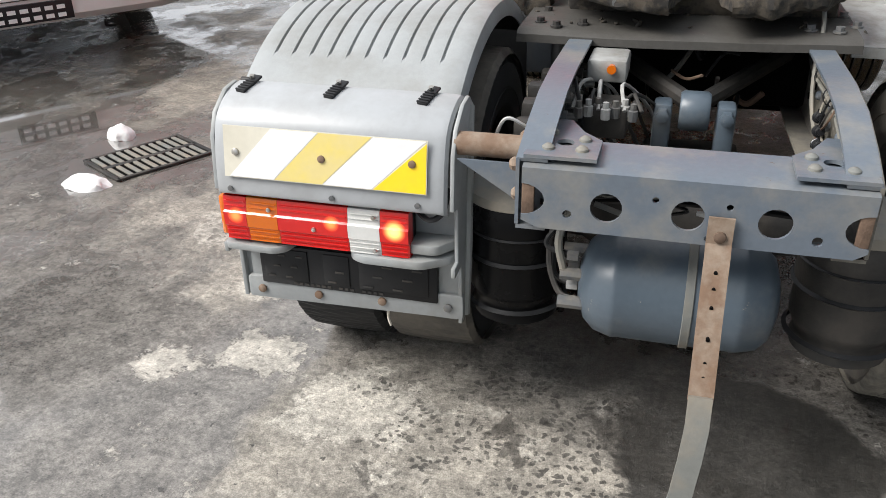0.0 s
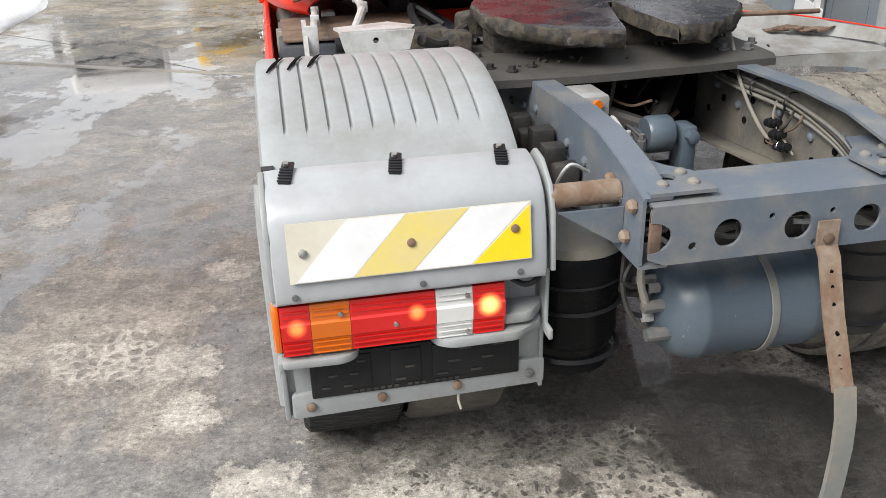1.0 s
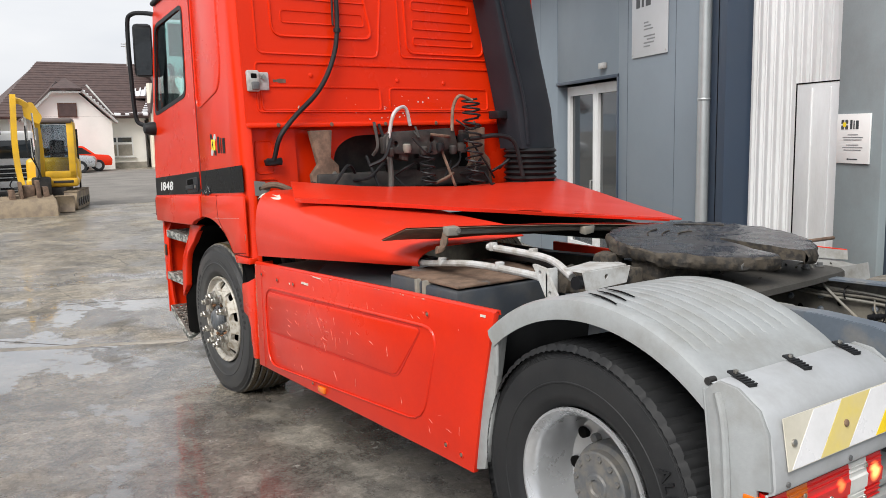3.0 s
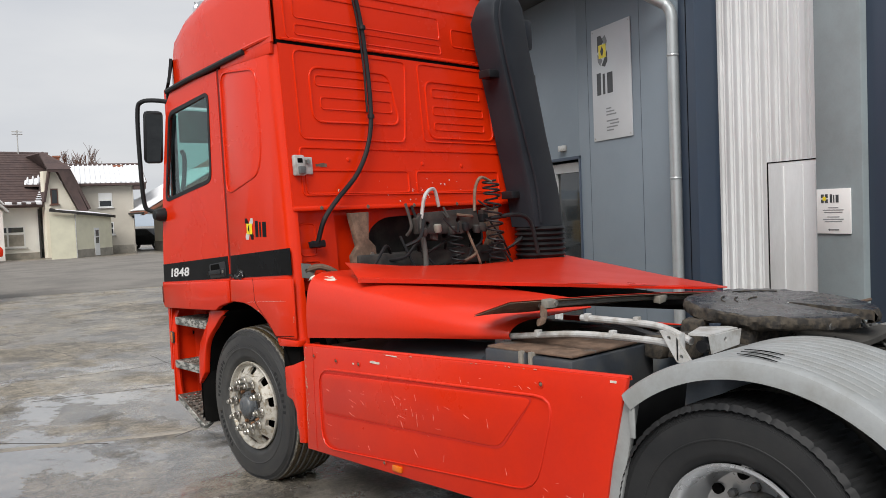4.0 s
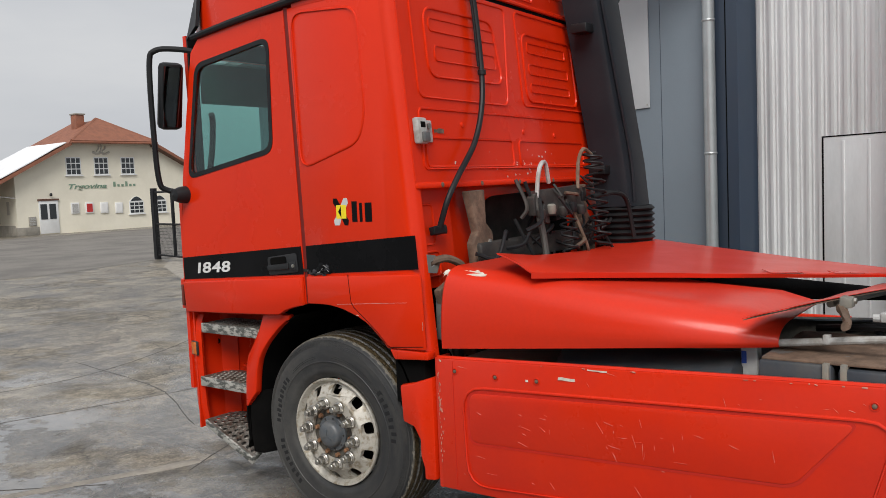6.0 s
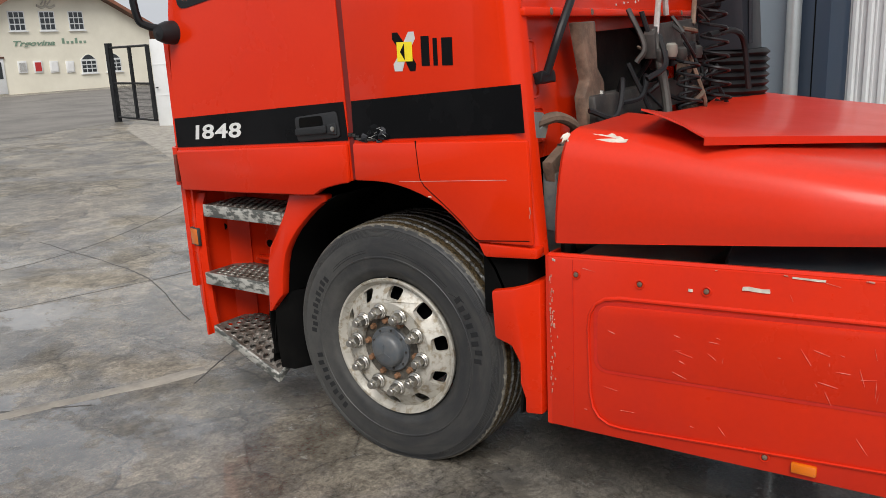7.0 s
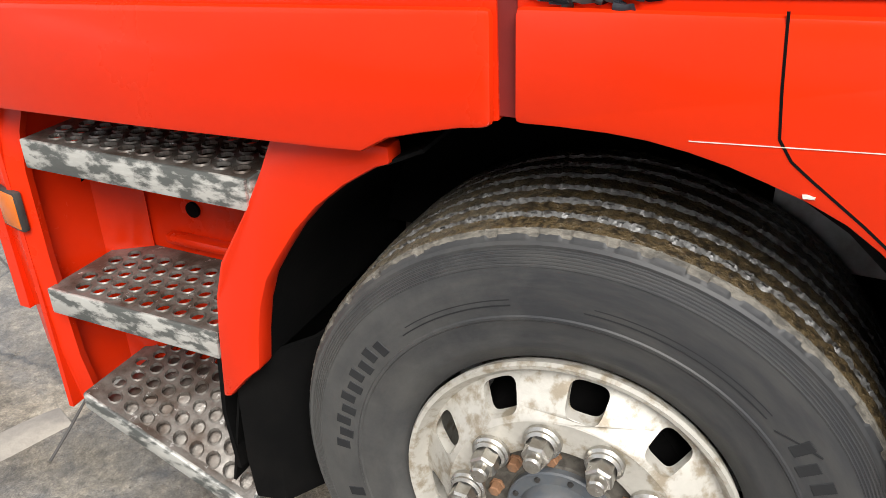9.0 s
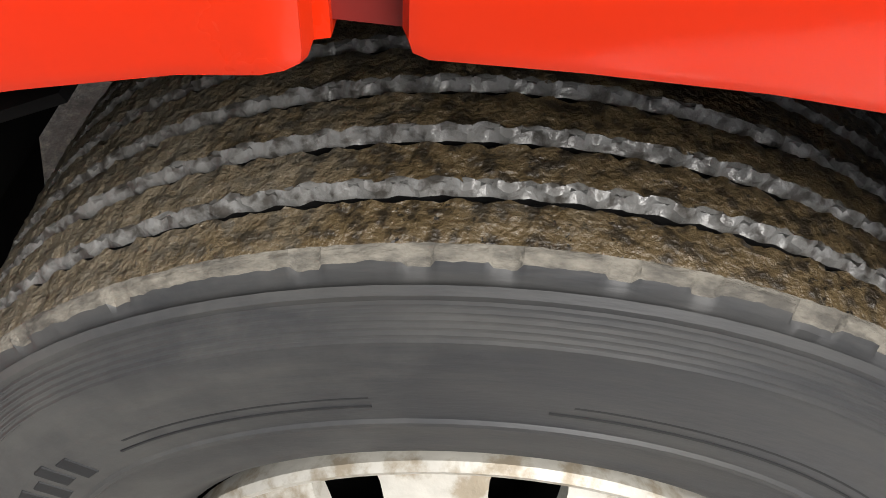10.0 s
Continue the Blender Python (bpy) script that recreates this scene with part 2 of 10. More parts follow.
RIM_DIRTY = scratched(material("dirty_aluminium_rim", (0.48, 0.46, 0.41), 0.48, metal=0.25, second=(0.26, 0.215, 0.15), scale=28, amount=0.9, contrast=(0.48, 0.62), grain=0.14, bump=0.25), (0.2, 0.15, 0.1), 24, 0.68)
CHROME = material("chrome", (0.75, 0.75, 0.76), 0.14, metal=1.0, second=(0.5, 0.48, 0.45), scale=14, amount=0.4, grain=0.05, bump=0.03)
NUT = material("wheel_nut_steel", (0.5, 0.49, 0.46), 0.3, metal=0.9, second=(0.3, 0.26, 0.2), scale=40, amount=0.6, grain=0.1, bump=0.1)
HUB = material("grey_hub_paint", (0.095, 0.1, 0.105), 0.5, second=(0.19, 0.17, 0.14), scale=18, amount=0.6, grain=0.1, bump=0.2)
GALV = material("white_grey_painted_tube", (0.46, 0.465, 0.46), 0.45, second=(0.27, 0.25, 0.22), scale=14, amount=0.8, grain=0.08, bump=0.1)
STEP = scratched(material("worn_step_plate", (0.2, 0.185, 0.165), 0.45, metal=0.5, second=(0.085, 0.062, 0.047), scale=14, amount=0.95, grain=0.25, bump=0.4), (0.55, 0.55, 0.52), 26, 0.62)
STEP_EDGE = scratched(material("worn_step_edge", (0.44, 0.435, 0.4), 0.5, metal=0.2, second=(0.07, 0.075, 0.07), scale=22, amount=0.92, contrast=(0.46, 0.55), grain=0.2, bump=0.3, stretch=(1, 0.6, 1.4)), (0.2, 0.12, 0.07), 20, 0.66)
# Near-black, almost no gloss: paints the shade in holes, gaps and hollows.
DARK = material("hollow_shade_black", (0.004, 0.004, 0.004), 0.9, spec=0.05, second=(0.008, 0.0075, 0.007), scale=5, amount=0.6, bump=0.2)
WHITE_REFLEX = material("white_reflective_film", (0.74, 0.74, 0.75), 0.3, second=(0.6, 0.6, 0.6), scale=5, amount=0.5, grain=0.04, bump=0.05, spec=0.7)
CREAM_REFLEX = material("cream_reflective_film", (0.62, 0.59, 0.5), 0.4, second=(0.5, 0.47, 0.38), scale=6, amount=0.6, grain=0.05, bump=0.05)
YELLOW_REFLEX = material("yellow_reflective_film", (0.82, 0.58, 0.012), 0.35, second=(0.7, 0.5, 0.06), scale=6, amount=0.5, grain=0.04, bump=0.04)
YELLOW_PALE = material("faded_yellow_film", (0.68, 0.55, 0.14), 0.4, second=(0.62, 0.52, 0.26), scale=6, amount=0.7, grain=0.04, bump=0.04)
AMBER_LENS = material("amber_lamp_lens", (0.66, 0.15, 0.006), 0.16, second=(0.5, 0.1, 0.006), scale=6, amount=0.4, grain=0.04, bump=0.05, coat=0.5)
CLEAR_LENS = material("white_lamp_lens", (0.66, 0.66, 0.64), 0.16, second=(0.52, 0.52, 0.5), scale=8, amount=0.5, grain=0.05, bump=0.05, coat=0.5)
WINDOW_GLASS = glass("green_tinted_cab_glass", (0.44, 0.68, 0.64))
SUNSTRIP = material("green_sunstrip_film", (0.06, 0.3, 0.24), 0.3, bump=0)
# Dark tint paints a dim reflection into the glass.
MIRROR = material("mirror_glass", (0.1, 0.11, 0.12), 0.03, metal=1.0, rough_var=0.0, grain=0.0, amount=0.0, bump=0)
DECAL_YELLOW = material("yellow_decal_film", (0.85, 0.68, 0.02), 0.35, amount=0.2, bump=0)
DECAL_SILVER = material("silver_decal_film", (0.55, 0.56, 0.55), 0.35, amount=0.2, bump=0)
DECAL_WHITE = material("white_decal_film", (0.72, 0.73, 0.72), 0.35, amount=0.2, bump=0)
CHIP = material("worn_red_chip", (0.5, 0.26, 0.2), 0.6, second=(0.42, 0.16, 0.12), scale=30, amount=0.8, bump=0.2)
PUTTY = material("bare_filler_patch", (0.62, 0.58, 0.5), 0.7, second=(0.42, 0.36, 0.3), scale=20, amount=0.8, bump=0.3)


# ---- mesh helpers ----
def part(name, bm, mat, parent=None, label="", angle=35, loc=None):
    """Links a bmesh as one mesh object, under a thing or a part if one is given."""
    bmesh.ops.recalc_face_normals(bm, faces=bm.faces)
    me = bpy.data.meshes.new(name)
    bm.to_mesh(me)
    bm.free()
    for m in mat if isinstance(mat, (list, tuple)) else [mat]:
        me.materials.append(m)
    for p in me.polygons:
        p.use_smooth = True
    me.set_sharp_from_angle(angle=radians(angle))
    ob = new(name, me)
    if loc:
        ob.location = loc
    adopt(ob, parent)
    return tagged(ob, label) if label else ob


def adopt(ob, parent):
    if parent is not None:
        ob.parent = parent
        root = parent
        total = Matrix.Identity(4)
        while root is not None:
            total = root.matrix_parent_inverse @ root.matrix_basis @ total
            root = root.parent
        ob.matrix_parent_inverse = total.inverted()
    return ob


def again(ob, name, loc, rot=None, parent=None):
    """Another object on the same mesh."""
    o = new(name, ob.data)
    o.location = loc
    if rot:
        o.rotation_euler = rot
    return adopt(o, parent)


def thing(name, at, label, category, group="", kind=""):
    e = new(name)
    e.empty_display_size = 0.1
    e.location = at
    return tagged(e, label, category, group, kind)


def box(x0, x1, y0, y1, z0, z1, bev=0.0, seg=2, bm=None):
    bm = bm or bmesh.new()
    vs = bmesh.ops.create_cube(bm, size=1.0)["verts"]
    for v in vs:
        v.co = Vector(((x0 + x1) / 2 + v.co.x * (x1 - x0), (y0 + y1) / 2 + v.co.y * (y1 - y0), (z0 + z1) / 2 + v.co.z * (z1 - z0)))
    if bev:
        bmesh.ops.bevel(bm, geom=list({e for v in vs for e in v.link_edges}), offset=bev, segments=seg, profile=0.5, affect="EDGES")
    return bm


def turn_bm(bm, m, verts=None):
    bmesh.ops.transform(bm, matrix=m, verts=verts or bm.verts)
    return bm


def cyl(p0, p1, r0, r1=None, n=24, bm=None, cap=True):
    bm = bm or bmesh.new()
    p0, p1 = Vector(p0), Vector(p1)
    d = p1 - p0
    m = Matrix.Translation((p0 + p1) / 2) @ d.to_track_quat("Z", "Y").to_matrix().to_4x4()
    bmesh.ops.create_cone(bm, cap_ends=cap, segments=n, radius1=r0, radius2=r0 if r1 is None else r1, depth=d.length, matrix=m)
    return bm


def smooth_line(pts, steps=6):
    """A curve through the points."""
    pts = [Vector(p) for p in pts]
    if len(pts) < 3:
        return pts
    ext = [pts[0] * 2 - pts[1]] + pts + [pts[-1] * 2 - pts[-2]]
    out = []
    for i in range(1, len(ext) - 2):
        a, b, c, d = ext[i - 1:i + 3]
        for s in range(steps):
            t = s / steps
            out.append(0.5 * ((2 * b) + (c - a) * t + (2 * a - 5 * b + 4 * c - d) * t * t + (3 * b - a - 3 * c + d) * t ** 3))
    return out + [pts[-1]]


def tube(pts, r, n=8, steps=6, bm=None, flat=1.0):
    """A round bar, hose or cable along a smooth line."""
    bm = bm or bmesh.new()
    line = smooth_line(pts, steps) if steps > 1 else [Vector(p) for p in pts]
    rings, side = [], None
    for i, p in enumerate(line):
        d = (line[min(i + 1, len(line) - 1)] - line[max(i - 1, 0)]).normalized()
        if side is None:
            side = d.orthogonal().normalized()
        side = (side - d * side.dot(d)).normalized()
        up = d.cross(side)
        rings.append([bm.verts.new(p + (side * math.cos(a) + up * flat * math.sin(a)) * r) for a in (2 * math.pi * k / n for k in range(n))])
    for a, b in zip(rings, rings[1:]):
        for k in range(n):
            bm.faces.new((a[k], a[(k + 1) % n], b[(k + 1) % n], b[k]))
    bm.faces.new(rings[0][::-1]), bm.faces.new(rings[-1])
    return bm


def lathe(profile, n=48, origin=(0, 0, 0), axis="x", bm=None, wobble=None):
    """Turns a line of (radius, along) round an axis."""
    bm = bm or bmesh.new()
    o, rings = Vector(origin), []
    for r, h in profile:
        ring = []
        for k in range(n):
            a = 2 * math.pi * k / n
            c, s = math.cos(a) * r, math.sin(a) * r
            ring.append(bm.verts.new(o + Vector((h, c, s) if axis == "x" else (c, h, s) if axis == "y" else (c, s, h))))
        rings.append(ring)
    for a, b in zip(rings, rings[1:]):
        for k in range(n):
            bm.faces.new((a[k], a[(k + 1) % n], b[(k + 1) % n], b[k]))
    return bm


def grid(rows, bm=None, closed=False):
    """A skin through rows of points."""
    bm = bm or bmesh.new()
    vs = [[bm.verts.new(p) for p in row] for row in rows]
    for a, b in zip(vs, vs[1:]):
        for k in range(len(a) - (0 if closed else 1)):
            j = (k + 1) % len(a)
            bm.faces.new((a[k], a[j], b[j], b[k]))
    return bm


def thick(bm, t):
    bmesh.ops.recalc_face_normals(bm, faces=bm.faces)
    bmesh.ops.solidify(bm, geom=list(bm.faces), thickness=t)
    return bm


def sheet(outline, plane, at, depth, holes=(), bev=0.0, bm=None):
    """A flat panel with holes: outline in two coordinates of the plane ('yz', 'xz', 'xy'), from at to at + depth."""
    bm = bm or bmesh.new()
    k = {"yz": 0, "xz": 1, "xy": 2}[plane]

    def lift(p, h):
        q = [p[0], p[1]]
        q.insert(k, h)
        return Vector(q)
    loops, edges = [], []
    for loop in (outline, *holes):
        vs = [bm.verts.new(lift(p, at)) for p in loop]
        loops.append(vs)
        edges += [bm.edges.new((vs[i], vs[(i + 1) % len(vs)])) for i in range(len(vs))]
    if holes:
        got = bmesh.ops.triangle_fill(bm, use_beauty=True, edges=edges)
        faces = [g for g in got["geom"] if isinstance(g, bmesh.types.BMFace)]
    else:
        faces = [bm.faces.new(loops[0])]
    ext = bmesh.ops.extrude_face_region(bm, geom=faces)
    moved = [g for g in ext["geom"] if isinstance(g, bmesh.types.BMVert)]
    shift = [0, 0, 0]
    shift[k] = depth
    bmesh.ops.translate(bm, verts=moved, vec=shift)
    if bev:
        bmesh.ops.recalc_face_normals(bm, faces=bm.faces)
        sharp = [e for e in bm.edges if len(e.link_faces) == 2 and e.calc_face_angle(0) > 0.6]
        bmesh.ops.bevel(bm, geom=sharp, offset=bev, segments=2, profile=0.5, affect="EDGES")
    return bm


def rounded(pts, r, n=5):
    """A polygon with rounded corners."""
    out = []
    for i, p in enumerate(pts):
        p, a, b = Vector(p), Vector(pts[i - 1]), Vector(pts[(i + 1) % len(pts)])
        rr = min(r, (a - p).length * 0.45, (b - p).length * 0.45)
        s, e = p + (a - p).normalized() * rr, p + (b - p).normalized() * rr
        for k in range(n + 1):
            t = k / n
            q = s * (1 - t) ** 2 + p * 2 * t * (1 - t) + e * t * t
            out.append((q.x, q.y))
    return out


def ring2d(c, r, n=20):
    return [(c[0] + r * math.cos(2 * math.pi * k / n), c[1] + r * math.sin(2 * math.pi * k / n)) for k in range(n)]


def rough_up(bm, amount, scale=3.0, cuts=0, seed=0.0):
    if cuts:
        bmesh.ops.subdivide_edges(bm, edges=bm.edges, cuts=cuts, use_grid_fill=True)
    for v in bm.verts:
        v.co += noise.noise_vector(v.co * scale + Vector((seed, seed, seed))) * amount
    return bm


def letters(text, size, depth=0.002, shear=0.0):
    """Text as a bmesh in the xy plane, centred."""
    cu = bpy.data.curves.new("text", "FONT")
    cu.body, cu.size, cu.extrude, cu.align_x, cu.align_y, cu.shear, cu.offset = text, size, depth, "CENTER", "CENTER", shear, size * 0.02
    cu.resolution_u = 3
    ob = new("text", cu)
    me = bpy.data.meshes.new_from_object(ob)
    bm = bmesh.new()
    bm.from_mesh(me)
    bpy.data.objects.remove(ob)
    bpy.data.meshes.remove(me)
    bpy.data.curves.remove(cu)
    return bm

# ---- the tractor unit ----
SIDE = Matrix(((0, 0, -1, 0), (-1, 0, 0, 0), (0, 1, 0, 0), (0, 0, 0, 1)))  # flat shapes on the left flank, seen from outside
REAR = Matrix(((1, 0, 0, 0), (0, 0, -1, 0), (0, 1, 0, 0), (0, 0, 0, 1)))  # flat shapes that face backwards
truck = thing("tractor_truck", (0, 4.4, 0), "red two-axle tractor unit with grey mudguards and broken rear fairing", "truck")
FRONT_AXLE, REAR_AXLE, HUB_Z, TYRE_R = 6.205, 2.655, 0.505, 0.512


def tread(width, n, grooves, jag, depth=0.014, fine=False):
    """The running surface: ribs between zigzag grooves, with mud standing on the ribs."""
    bm = bmesh.new()
    w = width / 2
    cuts = [(-w - 0.0185, -0.022, 0, 4), (-w - 0.0135, -0.013, 0, 4), (-w - 0.0095, -0.0065, 0, 3), (-w - 0.006, -0.003, 0, 3), (-w - 0.001, -0.0012, 0, 0)]
    edges = [-w + 0.002] + [e for g in grooves for e in (g - 0.0115, g + 0.0068)] + [w - 0.002]
    for i in range(0, len(edges), 2):
        a, b = edges[i], edges[i + 1]
        steps = max(2, int((b - a) / 0.0045)) if fine else 2
        for s in range(1 if i == 0 else 0, steps + 1):
            end = (s == 0 and i) or (s == steps and i + 2 < len(edges))
            cuts.append((a + (b - a) * s / steps, 0, jag if s == steps and end else -jag if end else 0, 0))
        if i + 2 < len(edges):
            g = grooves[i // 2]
            # Shade painted on near wall and bottom (2), light on far wall (1).
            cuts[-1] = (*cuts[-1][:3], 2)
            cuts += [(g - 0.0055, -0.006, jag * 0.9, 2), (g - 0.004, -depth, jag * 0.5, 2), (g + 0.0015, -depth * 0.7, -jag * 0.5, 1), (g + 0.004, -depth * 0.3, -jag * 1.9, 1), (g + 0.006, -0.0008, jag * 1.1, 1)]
    cuts += [(w + 0.006, -0.012, 0, 3), (w + 0.014, -0.024, 0, 3)]
    rings, kinds = [], []
    for h, dr, j, kind in cuts:
        ring = []
        for k in range(n):
            a = 2 * math.pi * k / n
            q = Vector((h, math.cos(a) * TYRE_R, math.sin(a) * TYRE_R))
            z = j * (0.9 * (abs((k * 240 / n) % 2 - 1) * 2 - 1) + 0.9 * noise.noise(q * 90))
            r = TYRE_R + dr - 0.006 * (2 * h / width) ** 2
            if fine:
                r += (0.0014 * noise.noise(q * 70) + 0.0022 * noise.noise(q * 190)) * (1 if dr == 0 else 0.5) - (0.003 * max(0, noise.noise(q * 60 + Vector((7, 7, 7))) - 0.1) if dr == 0 else 0)
                if kind in (1, 3) and -w - 0.02 < h < -w:
                    r -= 0.0045 if noise.noise(Vector((k // 5 * 0.73, 2, 5))) > 0.12 else 0.0015 * noise.noise(q * 120)
            ring.append(bm.verts.new((h + z, math.cos(a) * r, math.sin(a) * r)))
        rings.append(ring)
        kinds.append(kind)
    for i, (a, b) in enumerate(zip(rings, rings[1:])):
        for k in range(n):
            f = bm.faces.new((a[k], a[(k + 1) % n], b[(k + 1) % n], b[k]))
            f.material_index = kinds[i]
    return bm


def lug_tread(width, n, depth=0.008):
    """A drive tread: offset blocks between cross grooves."""
    bm = bmesh.new()
    rows = [-0.5, -0.27, -0.25, -0.02, 0.02, 0.25, 0.27, 0.5]
    rings = []
    for i, f in enumerate([-0.56] + rows + [0.56]):
        ring = []
        for k in range(n):
            a = 2 * math.pi * k / n
            band = i // 2
            slot = (k + band * 2) % 5 in (0,)
            r = TYRE_R - (0.018 + (0.004 if k % 3 == 0 else 0) if i in (0, 9) else depth if slot else 0) - 0.004 * (2 * f) ** 2
            a2 = a + 0.02 * (f * 2)
            ring.append(bm.verts.new((f * width, math.cos(a2) * r, math.sin(a2) * r)))
        rings.append(ring)
    for a, b in zip(rings, rings[1:]):
        for k in range(n):
            bm.faces.new((a[k], a[(k + 1) % n], b[(k + 1) % n], b[k]))
    return bm


def sidewalls(width, n=96):
    h = width / 2
    prof = [(0.292, -h + 0.045), (0.302, -h + 0.012), (0.325, -h - 0.006), (0.335, -h - 0.012), (0.345, -h - 0.012), (0.38, -h - 0.018), (0.382, -h - 0.0205), (0.386, -h - 0.0205), (0.388, -h - 0.018), (0.42, -h - 0.018), (0.448, -h - 0.0155)]
    for k in range(6):
        r, x = 0.462 + 0.0042 * k, -h - 0.0125 + 0.0022 * k
        prof += [(r, x), (r + 0.0008, x - 0.0013), (r + 0.0018, x - 0.001), (r + 0.0026, x + 0.0012)]
    prof += [(0.49, -h - 0.0005), (0.4945, -h + 0.0035)]
    bm = lathe(prof, n)
    lathe([(r, -x) for r, x in prof], n, bm=bm)
    return bm


def full_tyre(bm, swell, hub):
    """Stretches a tyre outwards from its bead to its full radius and flattens it where it stands."""
    bead, k = 0.295, (TYRE_R * swell - 0.295) / (TYRE_R - 0.295)
    for v in bm.verts:
        r = math.hypot(v.co.y, v.co.z)
        if r > bead:
            f = (bead + (r - bead) * k) / r
            v.co.y, v.co.z = v.co.y * f, v.co.z * f
        if v.co.z < 0.004 - hub:
            v.co.x *= 1 + 0.35 * (0.004 - hub - v.co.z) / 0.04
            v.co.z = 0.004 - hub
    return bm


def wheel(name, at, width, tread_bm, tread_mats, side_mat, label, swell=1.0):
    w = part(name, full_tyre(tread_bm, swell, at[2]), tread_mats, truck, label, loc=at)
    part("tyre_sidewall", full_tyre(sidewalls(width), swell, at[2]), side_mat, w, loc=at)
    return w


# front left wheel
fw = Vector((-1.037, 6.221, 0.498))
front_wheel = wheel("wheel", fw, 0.275, turn_bm(tread(0.322, 960, (-0.12, -0.073, -0.024, 0.026, 0.075, 0.12), 0.002, 0.014, True), Matrix.Translation((0.05, 0, 0))), (MUD, GROOVE_LIT, DARK, SHOULDER, SIDEWALL), SIDEWALL, "worn ribbed front tyre caked with brown mud", 1.043)
rim = bmesh.new()
prof = [(0.294, -0.118), (0.3, -0.138), (0.297, -0.146), (0.289, -0.144), (0.279, -0.128), (0.27, -0.118)]
lathe(prof, 80, bm=rim)
lathe([(0.27, -0.118), (0.258, -0.02), (0.25, 0.1)], 80, bm=rim)


def rim_point(y, z):
    r = math.hypot(y, z)
    h = -0.118 if r > 0.266 else -0.118 - 0.05 * min(1, (0.266 - r) / 0.055) if r > 0.205 else -0.168
    return Vector((h, y, z))


def oval(k, n=26):
    """A hand hole: a rounded oblong in the sloping web."""
    a0 = 2 * math.pi * (k + 0.5) / 10 + radians(6)
    out = []
    for i in range(n):
        t = 2 * math.pi * i / n
        u = 0.032 * math.copysign(abs(math.cos(t)) ** 0.5, math.cos(t))
        v = 0.025 * math.copysign(abs(math.sin(t)) ** 0.5, math.sin(t))
        r, a = 0.2395 + v, a0 + u / 0.2395
        out.append((math.cos(a) * r, math.sin(a) * r))
    return out


web = bmesh.new()
loops = [ring2d((0, 0), 0.27, 120), ring2d((0, 0), 0.207, 120)] + [oval(k) for k in range(10)]
web_edges = []
hole_edges = []
for i, loop in enumerate(loops):
    ring_v = [web.verts.new(rim_point(*p)) for p in loop]
    es = [web.edges.new((ring_v[k], ring_v[(k + 1) % len(ring_v)])) for k in range(len(ring_v))]
    web_edges += es
    hole_edges += es if i > 1 else []
bmesh.ops.triangle_fill(web, use_beauty=True, edges=web_edges)
for f in [f for f in web.faces if math.hypot(f.calc_center_median().y, f.calc_center_median().z) < 0.2]:
    web.faces.remove(f)
ext = bmesh.ops.extrude_edge_only(web, edges=[e for e in hole_edges if e.is_valid])
for v in [g for g in ext["geom"] if isinstance(g, bmesh.types.BMVert)]:
    v.co.x += 0.026
lathe([(0.207, -0.1675), (0.204, -0.169), (0.2, -0.168), (0.16, -0.168), (0.146, -0.167), (0.143, -0.15)], 120, bm=rim)
part("rim_web", web, RIM_DIRTY, front_wheel, "dirty pale web with ten hand holes", loc=fw, angle=60)
part("rim", rim, RIM_DIRTY, front_wheel, "dirty pale aluminium rim", loc=fw)
part("brake_drum", lathe([(0.0, 0.0), (0.2, 0.0), (0.215, 0.03), (0.215, 0.18)], 48), DARK, front_wheel, loc=fw + Vector((-0.06, 0, 0)))
HUB_RING = material("grimy_hub_recess", (0.1, 0.09, 0.074), 0.7, second=(0.04, 0.036, 0.03), scale=40, amount=0.9, grain=0.25, bump=0.5)
HUB_CAP = material("blue_grey_hub_cap", (0.085, 0.096, 0.108), 0.42, second=(0.13, 0.125, 0.115), scale=30, amount=0.5, grain=0.08, bump=0.1)
RUST_BOLT = material("orange_rusty_bolt", (0.25, 0.125, 0.062), 0.8, second=(0.13, 0.08, 0.05), scale=50, amount=0.8, grain=0.2, bump=0.4)
part("hub_recess", lathe([(0.145, -0.152), (0.13, -0.15), (0.1, -0.151), (0.094, -0.16)], 60), HUB_RING, front_wheel, "grimy recess round the hub cap", loc=fw)
hubm = lathe([(0.097, -0.148), (0.097, -0.166), (0.094, -0.169), (0.074, -0.17), (0.071, -0.19), (0.066, -0.2), (0.055, -0.207), (0.03, -0.213), (0.0, -0.214)], 60)
part("hub", hubm, HUB_CAP, front_wheel, "blue-grey domed hub cap", loc=fw)
for k in range(9):
    a = math.radians(20 + 40 * k)
    part("cap_screw", lathe([(0.0055, 0), (0.005, -0.004), (0, -0.005)], 8), GRIME, front_wheel, loc=fw + Vector((-0.169, 0.085 * math.cos(a), 0.085 * math.sin(a))))
star = bmesh.new()
for k in range(3):
    a = math.radians(90 + 120 * k)
    b3 = box(-0.002, 0.002, -0.003, 0.003, 0, 0.034)
    turn_bm(b3, Matrix.Translation((-0.214, 0, 0)) @ Matrix.Rotation(a - math.pi / 2, 4, "X"))
    tmp = bpy.data.meshes.new("m")
    b3.to_mesh(tmp)
    star.from_mesh(tmp)
    bpy.data.meshes.remove(tmp)
    b3.free()
part("hub_mark", star, HUB_CAP, front_wheel, loc=fw)
nutm = bmesh.new()
lathe([(0.0, -0.03), (0.03, -0.03), (0.033, -0.034), (0.033, -0.042), (0.029, -0.046), (0.029, -0.05), (0.024, -0.054)], 24, bm=nutm)
